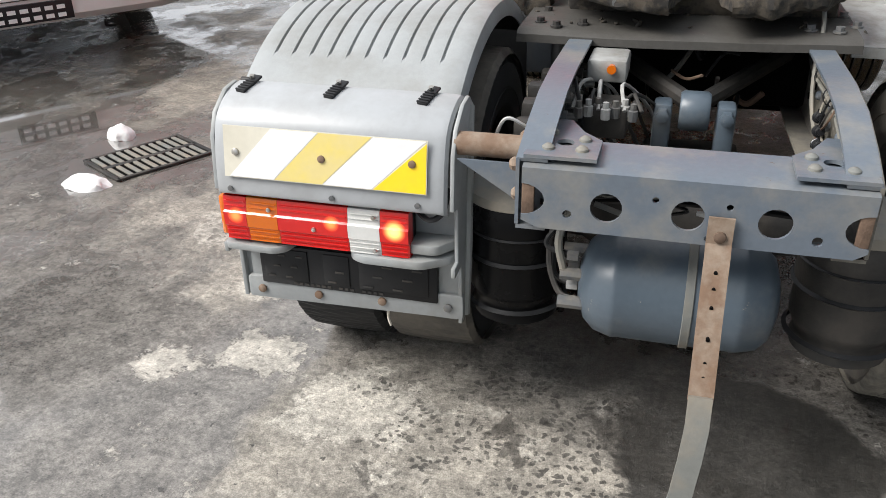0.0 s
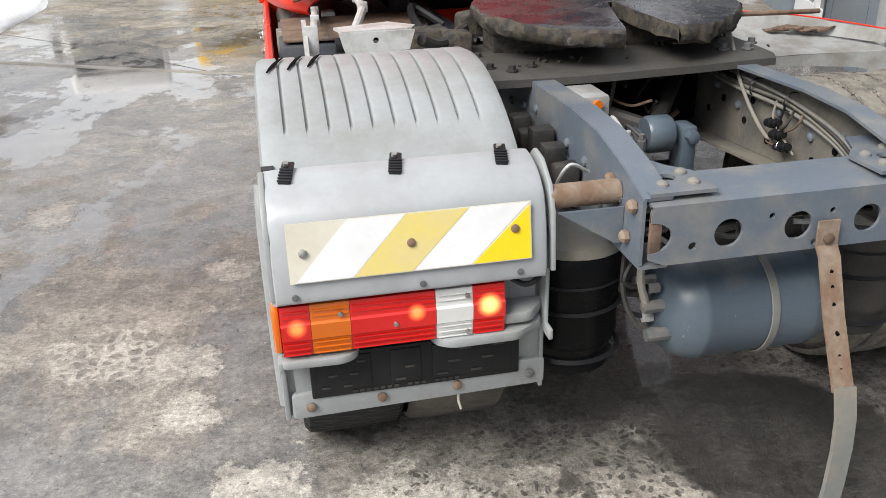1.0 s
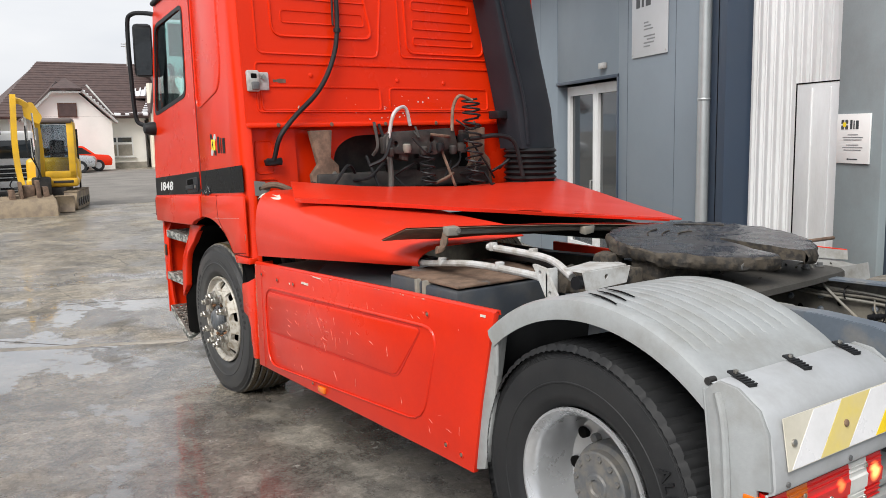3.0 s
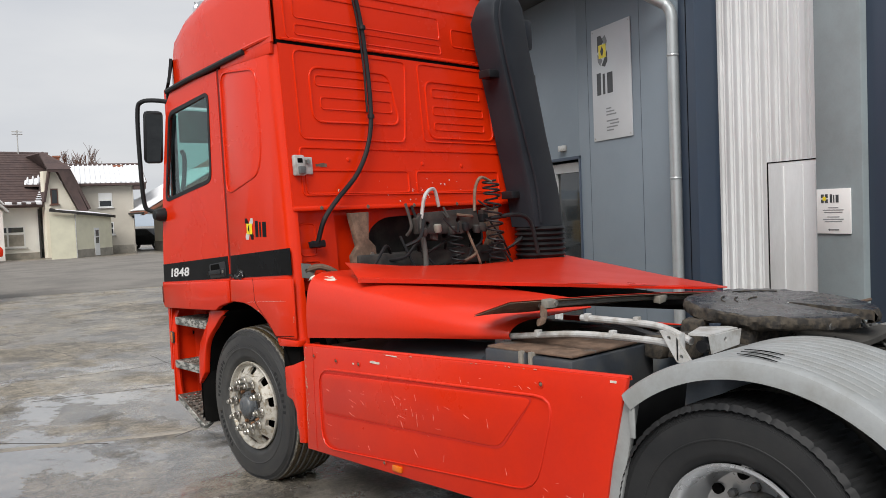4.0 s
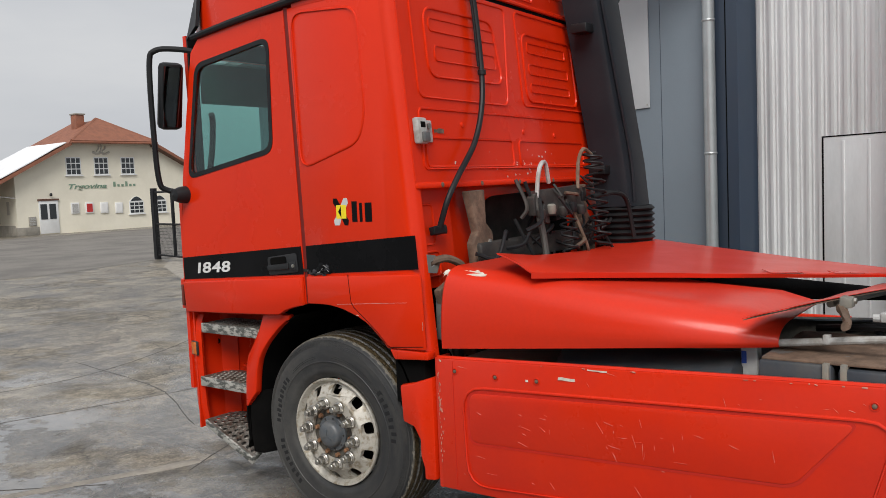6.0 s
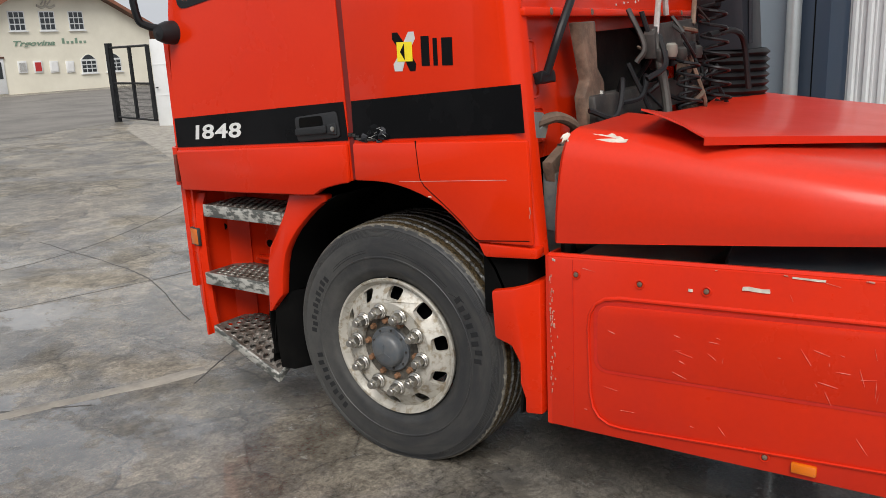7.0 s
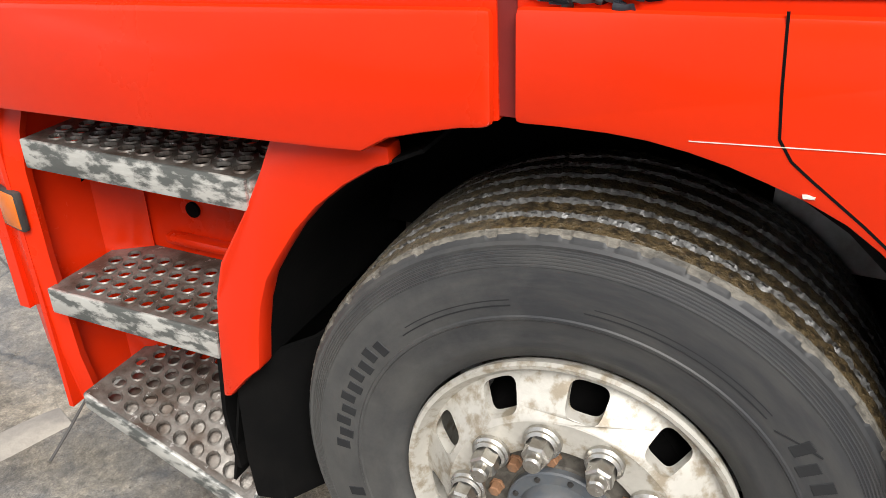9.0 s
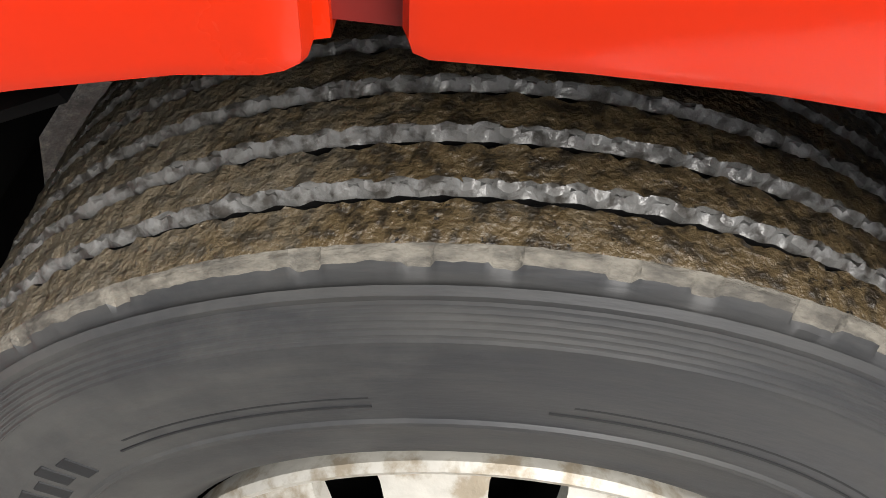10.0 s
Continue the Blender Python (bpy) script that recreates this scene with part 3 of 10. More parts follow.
lathe([(0.024, -0.045), (0.024, -0.078), (0.021, -0.083), (0.016, -0.084)], 6, bm=nutm)
lathe([(0.0155, -0.08), (0.0155, -0.097), (0.013, -0.101), (0.0, -0.102)], 14, bm=nutm)
first_nut = None
for k in range(10):
    a = math.radians(102 - 36 * k)
    p = fw + Vector((-0.136, -0.1675 * math.cos(a), 0.1675 * math.sin(a)))
    if first_nut is None:
        first_nut = part("wheel_nut", nutm, NUT, front_wheel, "steel wheel nut on a washer", loc=p, angle=25)
    else:
        again(first_nut, "wheel_nut", p, (0.4 * k, 0, 0), front_wheel)
boltm = lathe([(0.0145, 0.002), (0.0145, -0.004), (0.0115, -0.005), (0.0115, -0.019), (0.009, -0.021), (0.0, -0.021)], 6)
first_bolt = None
for k in range(10):
    a = math.radians(64 - 36 * k)
    p = fw + Vector((-0.15, -0.121 * math.cos(a), 0.121 * math.sin(a)))
    if first_bolt is None:
        first_bolt = part("hub_bolt", boltm, RUST_BOLT, front_wheel, "small rusty hub bolt", loc=p)
    else:
        again(first_bolt, "hub_bolt", p, None, front_wheel)
part("valve_stem", tube([(-0.02, 0.02, 0.255), (-0.09, 0.025, 0.245), (-0.13, 0.028, 0.235)], 0.006), BLACK, front_wheel, loc=fw)


def arc_marks(parent, at, r, a0, a1, count, h, width, x, mat, name):
    """Moulded lettering on a sidewall as plain raised bars."""
    for k in range(count):
        a = math.radians(a0 + (a1 - a0) * k / max(1, count - 1))
        b = box(x - 0.003, x, -width / 2, width / 2, r - h * (0.5 if k % 2 else 0.3), r + h * (0.3 if k % 2 else 0.5), 0.001, 1)
        part(name, turn_bm(b, Matrix.Rotation(a - math.pi / 2, 4, "X")), mat, parent, loc=at)


arc_marks(front_wheel, fw, 0.425, 143, 178, 8, 0.042, 0.021, -0.1535, RUBBER, "sidewall_marking")
arc_marks(front_wheel, fw, 0.425, -48, -14, 8, 0.042, 0.021, -0.1535, RUBBER, "sidewall_marking")
arc_marks(front_wheel, fw, 0.425, 2, 38, 10, 0.036, 0.02, -0.1535, RUBBER, "sidewall_marking")
for a_from, a_to in ((46, 76), (92, 134)):
    for k in range(5):
        lean = 5 * k
        arc = [(-0.1555 + 0.0008 * k, math.cos(a) * (0.415 + 0.0095 * k), math.sin(a) * (0.415 + 0.0095 * k)) for a in [math.radians(a_from + 0.4 * lean + (a_to - a_from - 0.4 * lean) * i / 14) for i in range(15)]]
        part("sidewall_rib", tube(arc, 0.0014, 4, 1), RUBBER, front_wheel, loc=fw)
for a_from, r_from in ((137, 0.412),):
    part("sidewall_rib", tube([(-0.1555, math.cos(math.radians(a_from + 9 * i / 4)) * (r_from + 0.009 * i), math.sin(math.radians(a_from + 9 * i / 4)) * (r_from + 0.009 * i)) for i in range(5)], 0.0016, 4, 1), RUBBER, front_wheel, loc=fw)

front_wheel.rotation_euler = (0, radians(-1.0), radians(1.4))  # a little camber and lock

# front right wheel, hidden for the most part
wheel("wheel", Vector((1.065, FRONT_AXLE, HUB_Z)), 0.275, tread(0.275, 96, (-0.088, -0.03, 0.03, 0.088), 0.002), (MUD, GROOVE_LIT, DARK, RUBBER, RUBBER), RUBBER, "ribbed front tyre on the far side")

# rear wheels: twin tyres on each side
rear_pos = Vector((-1.065, REAR_AXLE, HUB_Z))
rear_wheel = wheel("wheel", rear_pos, 0.26, lug_tread(0.272, 300), RUBBER, RUBBER, "outer rear drive tyre on a silver dished rim", 1.03)
for word, a_start in (("ALL", 28), ("STEEL", 2)):
    for k, ch in enumerate(word):
        a = math.radians(a_start - 5.3 * k)
        bm = letters(ch, 0.062, 0.004)
        turn_bm(bm, Matrix.Translation(rear_pos + Vector((-0.1495, -0.43 * math.cos(a), 0.43 * math.sin(a)))) @ SIDE @ Matrix.Rotation(-(math.pi / 2 - a), 4, "Z"))
        part("raised_letter", bm, BLACK, rear_wheel)
arc_marks(rear_wheel, rear_pos, 0.425, 182, 214, 6, 0.05, 0.024, -0.1485, BLACK, "sidewall_marking")
rrim = lathe([(0.29, -0.112), (0.301, -0.13), (0.299, -0.139), (0.29, -0.14), (0.279, -0.126), (0.268, -0.112), (0.262, -0.09), (0.252, -0.02), (0.246, 0.03), (0.236, 0.052), (0.2, 0.068), (0.16, 0.07), (0.13, 0.066), (0.0, 0.066)], 80)
part("rim", rrim, RIM_SILVER, rear_wheel, "deep silver-painted dished rim", loc=rear_pos)
for k in range(10):
    a = 2 * math.pi * k / 10
    part("hand_hole", cyl((0.046, 0.218 * math.cos(a), 0.218 * math.sin(a)), (0.075, 0.218 * math.cos(a), 0.218 * math.sin(a)), 0.022, n=14), DARK, rear_wheel, loc=rear_pos)
part("hub", lathe([(0.15, 0.07), (0.15, 0.0), (0.146, -0.012), (0.128, -0.02), (0.126, -0.045), (0.12, -0.05), (0.05, -0.054), (0.045, -0.062), (0.03, -0.062), (0.025, -0.054), (0.0, -0.056)], 48), HUB, rear_wheel, "grey axle flange with a ring of bolts", loc=rear_pos)
rb = None
for k in range(12):
    a = 2 * math.pi * k / 12 + 0.1
    p = rear_pos + Vector((-0.048, 0.105 * math.cos(a), 0.105 * math.sin(a)))
    if rb is None:
        rb = part("flange_bolt", lathe([(0.011, 0), (0.011, -0.01), (0, -0.011)], 6), HUB, rear_wheel, loc=p)
    else:
        again(rb, "flange_bolt", p, None, rear_wheel)
nuts = None
for k in range(10):
    a = 2 * math.pi * k / 10 + 0.2
    p = rear_pos + Vector((0.068, 0.1675 * math.cos(a), 0.1675 * math.sin(a)))
    if nuts is None:
        nuts = part("wheel_nut", lathe([(0.018, 0), (0.018, -0.026), (0.01, -0.03), (0, -0.03)], 6), HUB, rear_wheel, loc=p)
    else:
        again(nuts, "wheel_nut", p, None, rear_wheel)
wheel("wheel", rear_pos + Vector((0.32, 0, 0)), 0.26, lug_tread(0.27, 216), DUSTY_RUBBER, RUBBER, "inner rear drive tyre, dusty and dark", 1.03)
TAN_TREAD = scratched(material("tan_dusted_tread", (0.2, 0.185, 0.155), 0.85, second=(0.1, 0.094, 0.082), scale=22, amount=0.85, grain=0.25, bump=0.7, bump_scale=60), (0.03, 0.028, 0.026), 55, 0.66)
for x in (1.065, 0.745):
    wheel("wheel", Vector((x, REAR_AXLE, HUB_Z)), 0.26, tread(0.272, 520, (-0.075, 0.0, 0.075), 0.004, 0.009, True), (TAN_TREAD, TAN_TREAD, DUSTY_RUBBER, TAN_TREAD, TAN_TREAD), DUSTY_RUBBER, "bare dusty rear drive tyre without a mudguard")
part("rear_axle", lathe([(0.05, -0.7), (0.09, -0.6), (0.1, -0.3), (0.17, -0.18), (0.22, 0), (0.17, 0.18), (0.1, 0.3), (0.09, 0.6), (0.05, 0.7)], 24, (0, REAR_AXLE, HUB_Z)), GRIME, truck)
part("front_axle", box(-0.95, 0.95, FRONT_AXLE - 0.06, FRONT_AXLE + 0.06, 0.4, 0.52, 0.02), GRIME, truck)

# ---- chassis frame ----
for side in (-1, 1):
    x0 = -0.39 if side < 0 else 0.405
    top = [(1.80, 1.0), (1.93, 1.04), (2.1, 1.075), (2.3, 1.085), (2.9, 1.07), (4.5, 1.0), (7.0, 0.98)]
    bot = [(7.0, 0.72), (4.5, 0.74), (2.9, 0.77), (2.45, 0.8), (2.1, 0.83), (1.80, 0.83)]
    bm = sheet(top + bot, "yz", x0, -0.009 * side)
    fl = grid([[(x0 - 0.003 * side, y, z + 0.002), (x0 - 0.075 * side, y, z + 0.002)] for y, z in top])
    tmp = thick(fl, 0.009)
    part("frame_rail", bm, STEEL if side < 0 else RAIL_DUST, truck, "blue-grey riveted steel chassis rail")
    part("rail_flange", tmp, STEEL, truck)
    fb = thick(grid([[(x0 - 0.003 * side, y, z - 0.002), (x0 - 0.075 * side, y, z - 0.002)] for y, z in bot]), 0.009)
    part("rail_flange", fb, STEEL if side < 0 else RAIL_DUST, truck)
    riv = None
    random.seed(3)
    for y, z in [(2.05, 0.95), (2.05, 0.9), (2.18, 0.97), (2.32, 0.93), (2.32, 0.98), (2.5, 0.9), (2.5, 0.96), (2.62, 1.0), (2.75, 0.92), (2.75, 0.98), (2.9, 0.96), (1.93, 0.9), (1.93, 0.96)]:
        p = Vector((x0 + (0.0 if side < 0 else -0.012), y, z))
        if riv is None:
            riv = part("rivet", lathe([(0.015, 0.004), (0.014, -0.006), (0.008, -0.011), (0, -0.012)], 10), STEEL, truck, loc=p)
        else:
            again(riv, "rivet", p, None, truck)

cross_out = [(-0.372, 0.985), (0.398, 0.985), (0.398, 0.94)] + [(0.398 - 0.055 * math.sin(a), 0.9 + 0.04 * math.cos(a)) for a in [math.pi * k / 10 for k in range(11)]] + [(0.398, 0.85), (0.37, 0.832), (-0.33, 0.832), (-0.372, 0.85)] + [(-0.372 + 0.055 * math.sin(a), 0.905 - 0.04 * math.cos(a)) for a in [math.pi * k / 10 for k in range(11)]] + [(-0.372, 0.95)]
holes = [ring2d((-0.172, 0.9), 0.037), ring2d((0.012, 0.9), 0.037), ring2d((0.2, 0.9), 0.037), ring2d((-0.062, 0.932), 0.008, 10), ring2d((0.1, 0.93), 0.008, 10), ring2d((0.292, 0.868), 0.012, 10), ring2d((-0.262, 0.875), 0.011, 10), ring2d((0.062, 0.85), 0.009, 10)]
crossmember = part("rear_crossmember", sheet(cross_out, "xz", 1.785, 0.009, holes), STEEL, truck, "blue-grey steel crossmember with round holes")
random.seed(31)
for k in range(10):
    p0 = Vector((random.uniform(-0.33, 0.3), random.uniform(1.83, 1.9), random.uniform(0.85, 0.93)))
    p1 = p0 + Vector((random.uniform(-0.1, 0.1), random.uniform(-0.02, 0.06), random.uniform(-0.04, 0.04)))
    p2 = p1 + Vector((random.uniform(-0.12, 0.12), random.uniform(-0.02, 0.06), random.uniform(-0.06, 0.03)))
    part("wire", tube([p0, p1, p2], random.uniform(0.004, 0.008), 6, 4), (GALV, BLACK, STEEL_DUST, BLACK)[k % 4], crossmember)
part("crossmember_top", thick(grid([[(-0.372, 1.785, 0.985), (-0.372, 1.80, 0.99), (-0.372, 1.96, 0.998)], [(0.398, 1.785, 0.985), (0.398, 1.80, 0.99), (0.398, 1.96, 0.998)]]), 0.008), STEEL, crossmember)
part("crossmember_foot", thick(grid([[(-0.33, 1.785, 0.832), (-0.33, 1.85, 0.83)], [(0.37, 1.785, 0.832), (0.37, 1.85, 0.83)]]), 0.007), STEEL, crossmember)
for side in (-1, 1):
    ox = -0.372 if side < 0 else 0.398
    g = part("gusset_plate", sheet([(ox, 1.80), (ox - 0.17 * side, 1.80), (ox - 0.17 * side, 1.93), (ox - 0.12 * side, 1.985), (ox - 0.08 * side, 2.07), (ox, 2.07)], "xy", 1.003, 0.009, [ring2d((ox - 0.085 * side, 1.9), 0.022, 14)]), STEEL, crossmember)
    for dx, y in ((0.05, 1.85), (0.13, 1.85), (0.13, 1.92), (0.045, 1.96)):
        part("rivet", lathe([(0.016, 0), (0.015, 0.006), (0.008, 0.012), (0, 0.013)], 12, (ox - dx * side, y, 1.012), "z"), STEEL_DUST, crossmember)
    part("corner_edge", box(min(ox, ox - 0.03 * side), max(ox, ox - 0.03 * side), 1.788, 1.80, 0.86, 0.97, 0.003), RUST_DARK, crossmember)

# tow strap, stiff and rusty, with a rubber tail
strap = thick(grid([[(x, y, z) for x in (0.057, 0.114)] for x_, y, z in [(0, 1.776, 0.91), (0, 1.772, 0.845), (0, 1.752, 0.82), (0, 1.70, 0.69), (0, 1.655, 0.6), (0, 1.615, 0.52)]]), 0.007)
strap_ob = part("tow_strap", strap, RUST, truck, "rusty perforated steel strap hanging from the crossmember")
part("strap_tail", thick(grid([[(x, y, z) for x in (0.058 - s, 0.112 - s)] for s, y, z in [(0, 1.612, 0.535), (0.0, 1.59, 0.46), (0.006, 1.575, 0.38), (0.016, 1.565, 0.28), (0.03, 1.555, 0.2), (0.05, 1.55, 0.12)]]), 0.012), STEEL_DUST, strap_ob, "grey rubber tail of the strap")
part("strap_bolt", lathe([(0.014, 0), (0.014, -0.008), (0.006, -0.012), (0, -0.012)], 10, (0.086, 1.768, 0.865), "y"), RUST_DARK, strap_ob)
for k, (y, z) in enumerate([(1.735, 0.79), (1.722, 0.755), (1.705, 0.715), (1.672, 0.65), (1.652, 0.6), (1.638, 0.57)]):
    part("strap_hole", cyl((0.086, y - 0.0045, z), (0.086, y + 0.02, z + 0.006), 0.0045, n=10), DARK, strap_ob)

# air tank
tank = lathe([(0.0, -0.275), (0.06, -0.27), (0.11, -0.25), (0.138, -0.22), (0.15, -0.18), (0.1515, -0.175), (0.1515, -0.165), (0.15, -0.16), (0.15, 0.13), (0.1515, 0.135), (0.1515, 0.145), (0.15, 0.15), (0.138, 0.195), (0.11, 0.222), (0.06, 0.238), (0.0, 0.242)], 48, (0.03, 2.01, 0.585))
tank_ob = part("air_tank", tank, TANK, truck, "blue-grey cylindrical steel compressed-air tank")
for x in (0.045,):
    part("tank_strap", lathe([(0.153, -0.012), (0.156, -0.01), (0.156, 0.01), (0.153, 0.012)], 40, (x, 2.01, 0.585)), STEEL_DUST, tank_ob)
for y, z in ((1.96, 0.62), (2.03, 0.66), (1.93, 0.55)):
    part("tank_fitting", cyl((-0.22, y, z), (-0.29, y, z), 0.018, n=8), HUB, tank_ob)
for k, (y, z) in enumerate(((1.95, 0.545), (1.99, 0.57), (2.02, 0.62), (1.97, 0.67))):
    part("tank_hose", tube([(-0.25, y, z), (-0.3 - 0.012 * k, y + 0.02, z + 0.02), (-0.33 + 0.02 * k, y + 0.06, z + 0.12), (-0.3, y + 0.12, 0.86)], 0.008, 6), BLACK if k % 2 else GRIME, tank_ob)
    part("hose_nut", cyl((-0.245, y, z), (-0.275, y, z), 0.015, n=6), GALV if k == 1 else HUB, tank_ob)
part("tank_hose", tube([(-0.28, 1.96, 0.62), (-0.3, 1.97, 0.72), (-0.26, 2.0, 0.83)], 0.011), STEEL_DUST, tank_ob)
for x in (-0.44, 0.46):
    bag = lathe([(0.0, 0.40), (0.1, 0.40), (0.125, 0.405), (0.128, 0.43), (0.12, 0.45), (0.12, 0.46), (0.132, 0.48), (0.14, 0.5), (0.138, 0.6), (0.143, 0.61), (0.143, 0.68), (0.148, 0.69), (0.148, 0.76), (0.13, 0.79), (0.07, 0.8), (0.0, 0.8)], 36, (x, 2.13, 0), "z")
    part("air_spring", bag, BLACK_SHINE if x < 0 else GRIME, truck, "dark rubber suspension air spring")
    part("spring_cap", lathe([(0.0, 0.812), (0.12, 0.808), (0.145, 0.795), (0.15, 0.77), (0.143, 0.765)], 36, (x, 2.13, 0), "z"), STEEL_DUST, truck)
    for zz in (0.45, 0.6, 0.68):
        part("spring_ring", lathe([(0.14, zz - 0.008), (0.151, zz), (0.14, zz + 0.008)], 36, (x, 2.13, 0), "z"), BLACK, truck)
part("guard_tube", cyl((-0.572, 1.945, 0.972), (-0.392, 1.945, 0.972), 0.031), RUST, truck, "rusty steel tube that holds the mudguard")
part("tube_gusset", sheet([(-0.56, 0.945), (-0.392, 0.945), (-0.392, 0.85), (-0.41, 0.85)], "xz", 1.9, 0.008), STEEL, truck)
for y, z in ((1.84, 0.97), (1.87, 0.88), (1.98, 0.99)):
    part("frame_bolt", lathe([(0.017, 0), (0.017, -0.012), (0.01, -0.02), (0, -0.022)], 6, (-0.392, y, z)), RUST, truck)

# suspension rods, valves and hoses between the rails
part("torque_rod", tube([(-0.33, 3.12, 0.98), (-0.18, 2.9, 0.94), (0.0, 2.66, 0.9)], 0.03, 10), GRIME, truck)
part("torque_rod", tube([(0.35, 3.12, 0.98), (0.2, 2.9, 0.94), (0.04, 2.66, 0.9)], 0.03, 10), GRIME, truck)
part("rod_joint", lathe([(0.0, -0.045), (0.055, -0.045), (0.062, -0.035), (0.062, 0.035), (0.055, 0.045), (0, 0.045)], 28, (0.02, 2.6, 0.89)), TANK, truck)
for x in (-0.075, 0.115):
    part("joint_clamp", box(x - 0.028, x + 0.028, 2.55, 2.64, 0.74, 0.92, 0.012), TANK, truck)
    part("clamp_bolt", lathe([(0.022, 0), (0.022, -0.03), (0.012, -0.034), (0, -0.034)], 6, (x, 2.55, 0.89), "y"), TANK, truck)
part("axle_bracket", box(-0.13, 0.17, 2.56, 2.72, 0.64, 0.76, 0.02), GRIME, truck)
# Near-black boxes paint the shade between the rails.
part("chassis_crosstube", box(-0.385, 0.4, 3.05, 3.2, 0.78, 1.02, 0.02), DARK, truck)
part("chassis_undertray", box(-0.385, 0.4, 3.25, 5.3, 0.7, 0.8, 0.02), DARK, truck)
COVER_GREY = material("dusty_grey_box", (0.3, 0.305, 0.3), 0.55, second=(0.2, 0.19, 0.17), scale=12, amount=0.7, grain=0.1, bump=0.15)
valve = part("valve_block", box(-0.31, -0.19, 2.5, 2.66, 0.99, 1.06, 0.012), COVER_GREY, truck, "grey valve box with an orange plug")
part("valve_plug", cyl((-0.235, 2.485, 1.035), (-0.235, 2.51, 1.035), 0.014, n=12), AMBER_LENS, valve)
part("valve_body", box(-0.3, -0.17, 2.36, 2.5, 0.86, 0.96, 0.015), GRIME, valve)
for k in range(7):
    x = -0.31 + 0.026 * k
    part("valve_fitting", lathe([(0.014, 0), (0.014, 0.03), (0.009, 0.032), (0.009, 0.05), (0, 0.05)], 8, (x, 2.34 + 0.02 * (k % 3), 0.93), "z"), GALV if k % 2 else HUB, valve)
random.seed(5)
for k in range(9):
    a = Vector((-0.33 + 0.025 * k, 2.36, 0.95))
    b = a + Vector((random.uniform(-0.03, 0.05), random.uniform(0.05, 0.12), random.uniform(0.0, 0.07)))
    c = b + Vector((random.uniform(-0.02, 0.08), random.uniform(0.05, 0.2), random.uniform(-0.16, -0.06)))
    part("air_line", tube([a, b, c, c + Vector((0.05, 0.1, -0.15))], 0.006, 6, 5), GALV if k % 3 == 0 else GRIME, truck)
for k in range(7):
    y = 1.88 + 0.02 * k
    part("cable", tube([(-0.34, y, 0.86 + 0.01 * k), (-0.1, y + 0.03, 0.87 + 0.012 * k), (0.1, y, 0.89 - 0.01 * k), (0.3, y + 0.02, 0.87)], 0.008, 6, 5), GALV if k in (1, 4) else BLACK, truck)
part("hanging_cable", tube([(0.37, 2.86, 1.2), (0.375, 2.8, 1.12), (0.36, 2.72, 1.04), (0.35, 2.6, 0.95), (0.36, 2.5, 0.88), (0.372, 2.46, 0.9)], 0.0065, 7), STEEL_DUST, truck, "pale cable hanging from the coupling")
for k in range(4):
    dz = 0.012 * k
    part("rail_cable", tube([(0.385, 3.1, 1.05 - dz), (0.38 - 0.006 * k, 2.75, 1.03 - dz), (0.378, 2.45, 1.02 - dz + 0.012 * math.sin(k)), (0.38, 2.2, 0.985 - dz), (0.375, 2.06, 0.93 - dz), (0.37, 2.0, 0.86)], 0.0065, 7), (STEEL_DUST, GRIME, RAIL_DUST, STEEL_DUST)[k], truck)
for k, y in enumerate((2.62, 2.42)):
    part("cable_tie", lathe([(0.03, -0.004), (0.033, 0), (0.03, 0.004)], 14, (0.38, y, 1.015), "y"), BLACK, truck)
for k in range(4):
    part("thin_wire", tube([(0.38, 2.5 - 0.05 * k, 1.01), (0.36, 2.48 - 0.04 * k, 0.95), (0.365, 2.42 + 0.03 * k, 0.9 - 0.01 * k), (0.37, 2.36 + 0.03 * k, 0.86)], 0.0035, 5), (STEEL_DUST, BLACK, GRIME, RUST_DARK)[k], truck)
for k in range(3):
    at = Matrix.Translation((0.36, 2.475 - 0.034 * k, 0.935 - 0.03 * k)) @ Matrix.Rotation(radians(75), 4, "X") @ Matrix.Scale(0.72, 4)
    socket = part("plug_socket", turn_bm(lathe([(0.0, 0), (0.019, 0), (0.019, 0.03), (0.025, 0.032), (0.025, 0.045), (0.019, 0.047), (0.019, 0.075), (0.014, 0.077), (0.014, 0.1), (0, 0.1)], 14, (0, 0, -0.05), "z"), at), BLACK, truck, "black cable plug")
    if k == 2:
        part("plug_ring", turn_bm(lathe([(0.026, 0.0), (0.028, 0.002), (0.028, 0.01), (0.026, 0.012)], 14, (0, 0, -0.02), "z"), at), CHROME, socket)
for y, z in ((2.2, 0.92), (2.3, 0.86), (2.55, 0.85), (2.66, 0.96), (2.7, 0.88), (2.85, 0.92), (2.95, 0.86), (2.1, 0.87)):
    part("rail_hole", lathe([(0.012, 0.0), (0.012, -0.003), (0, -0.003)], 10, (0.394, y, z)), DARK, truck)
random.seed(8)
for k in range(14):
    a = Vector((random.uniform(-0.3, 0.3), random.uniform(2.75, 3.0), random.uniform(0.85, 1.02)))
    b = a + Vector((random.uniform(-0.1, 0.1), random.uniform(-0.15, 0.05), random.uniform(-0.12, 0.06)))
    part("air_line", tube([a, (a + b) / 2 + Vector((0, 0, random.uniform(-0.05, 0.05))), b], random.uniform(0.005, 0.011), 6, 4), (BLACK, GRIME, STEEL_DUST, BLACK, RUST_DARK)[k % 5], truck)
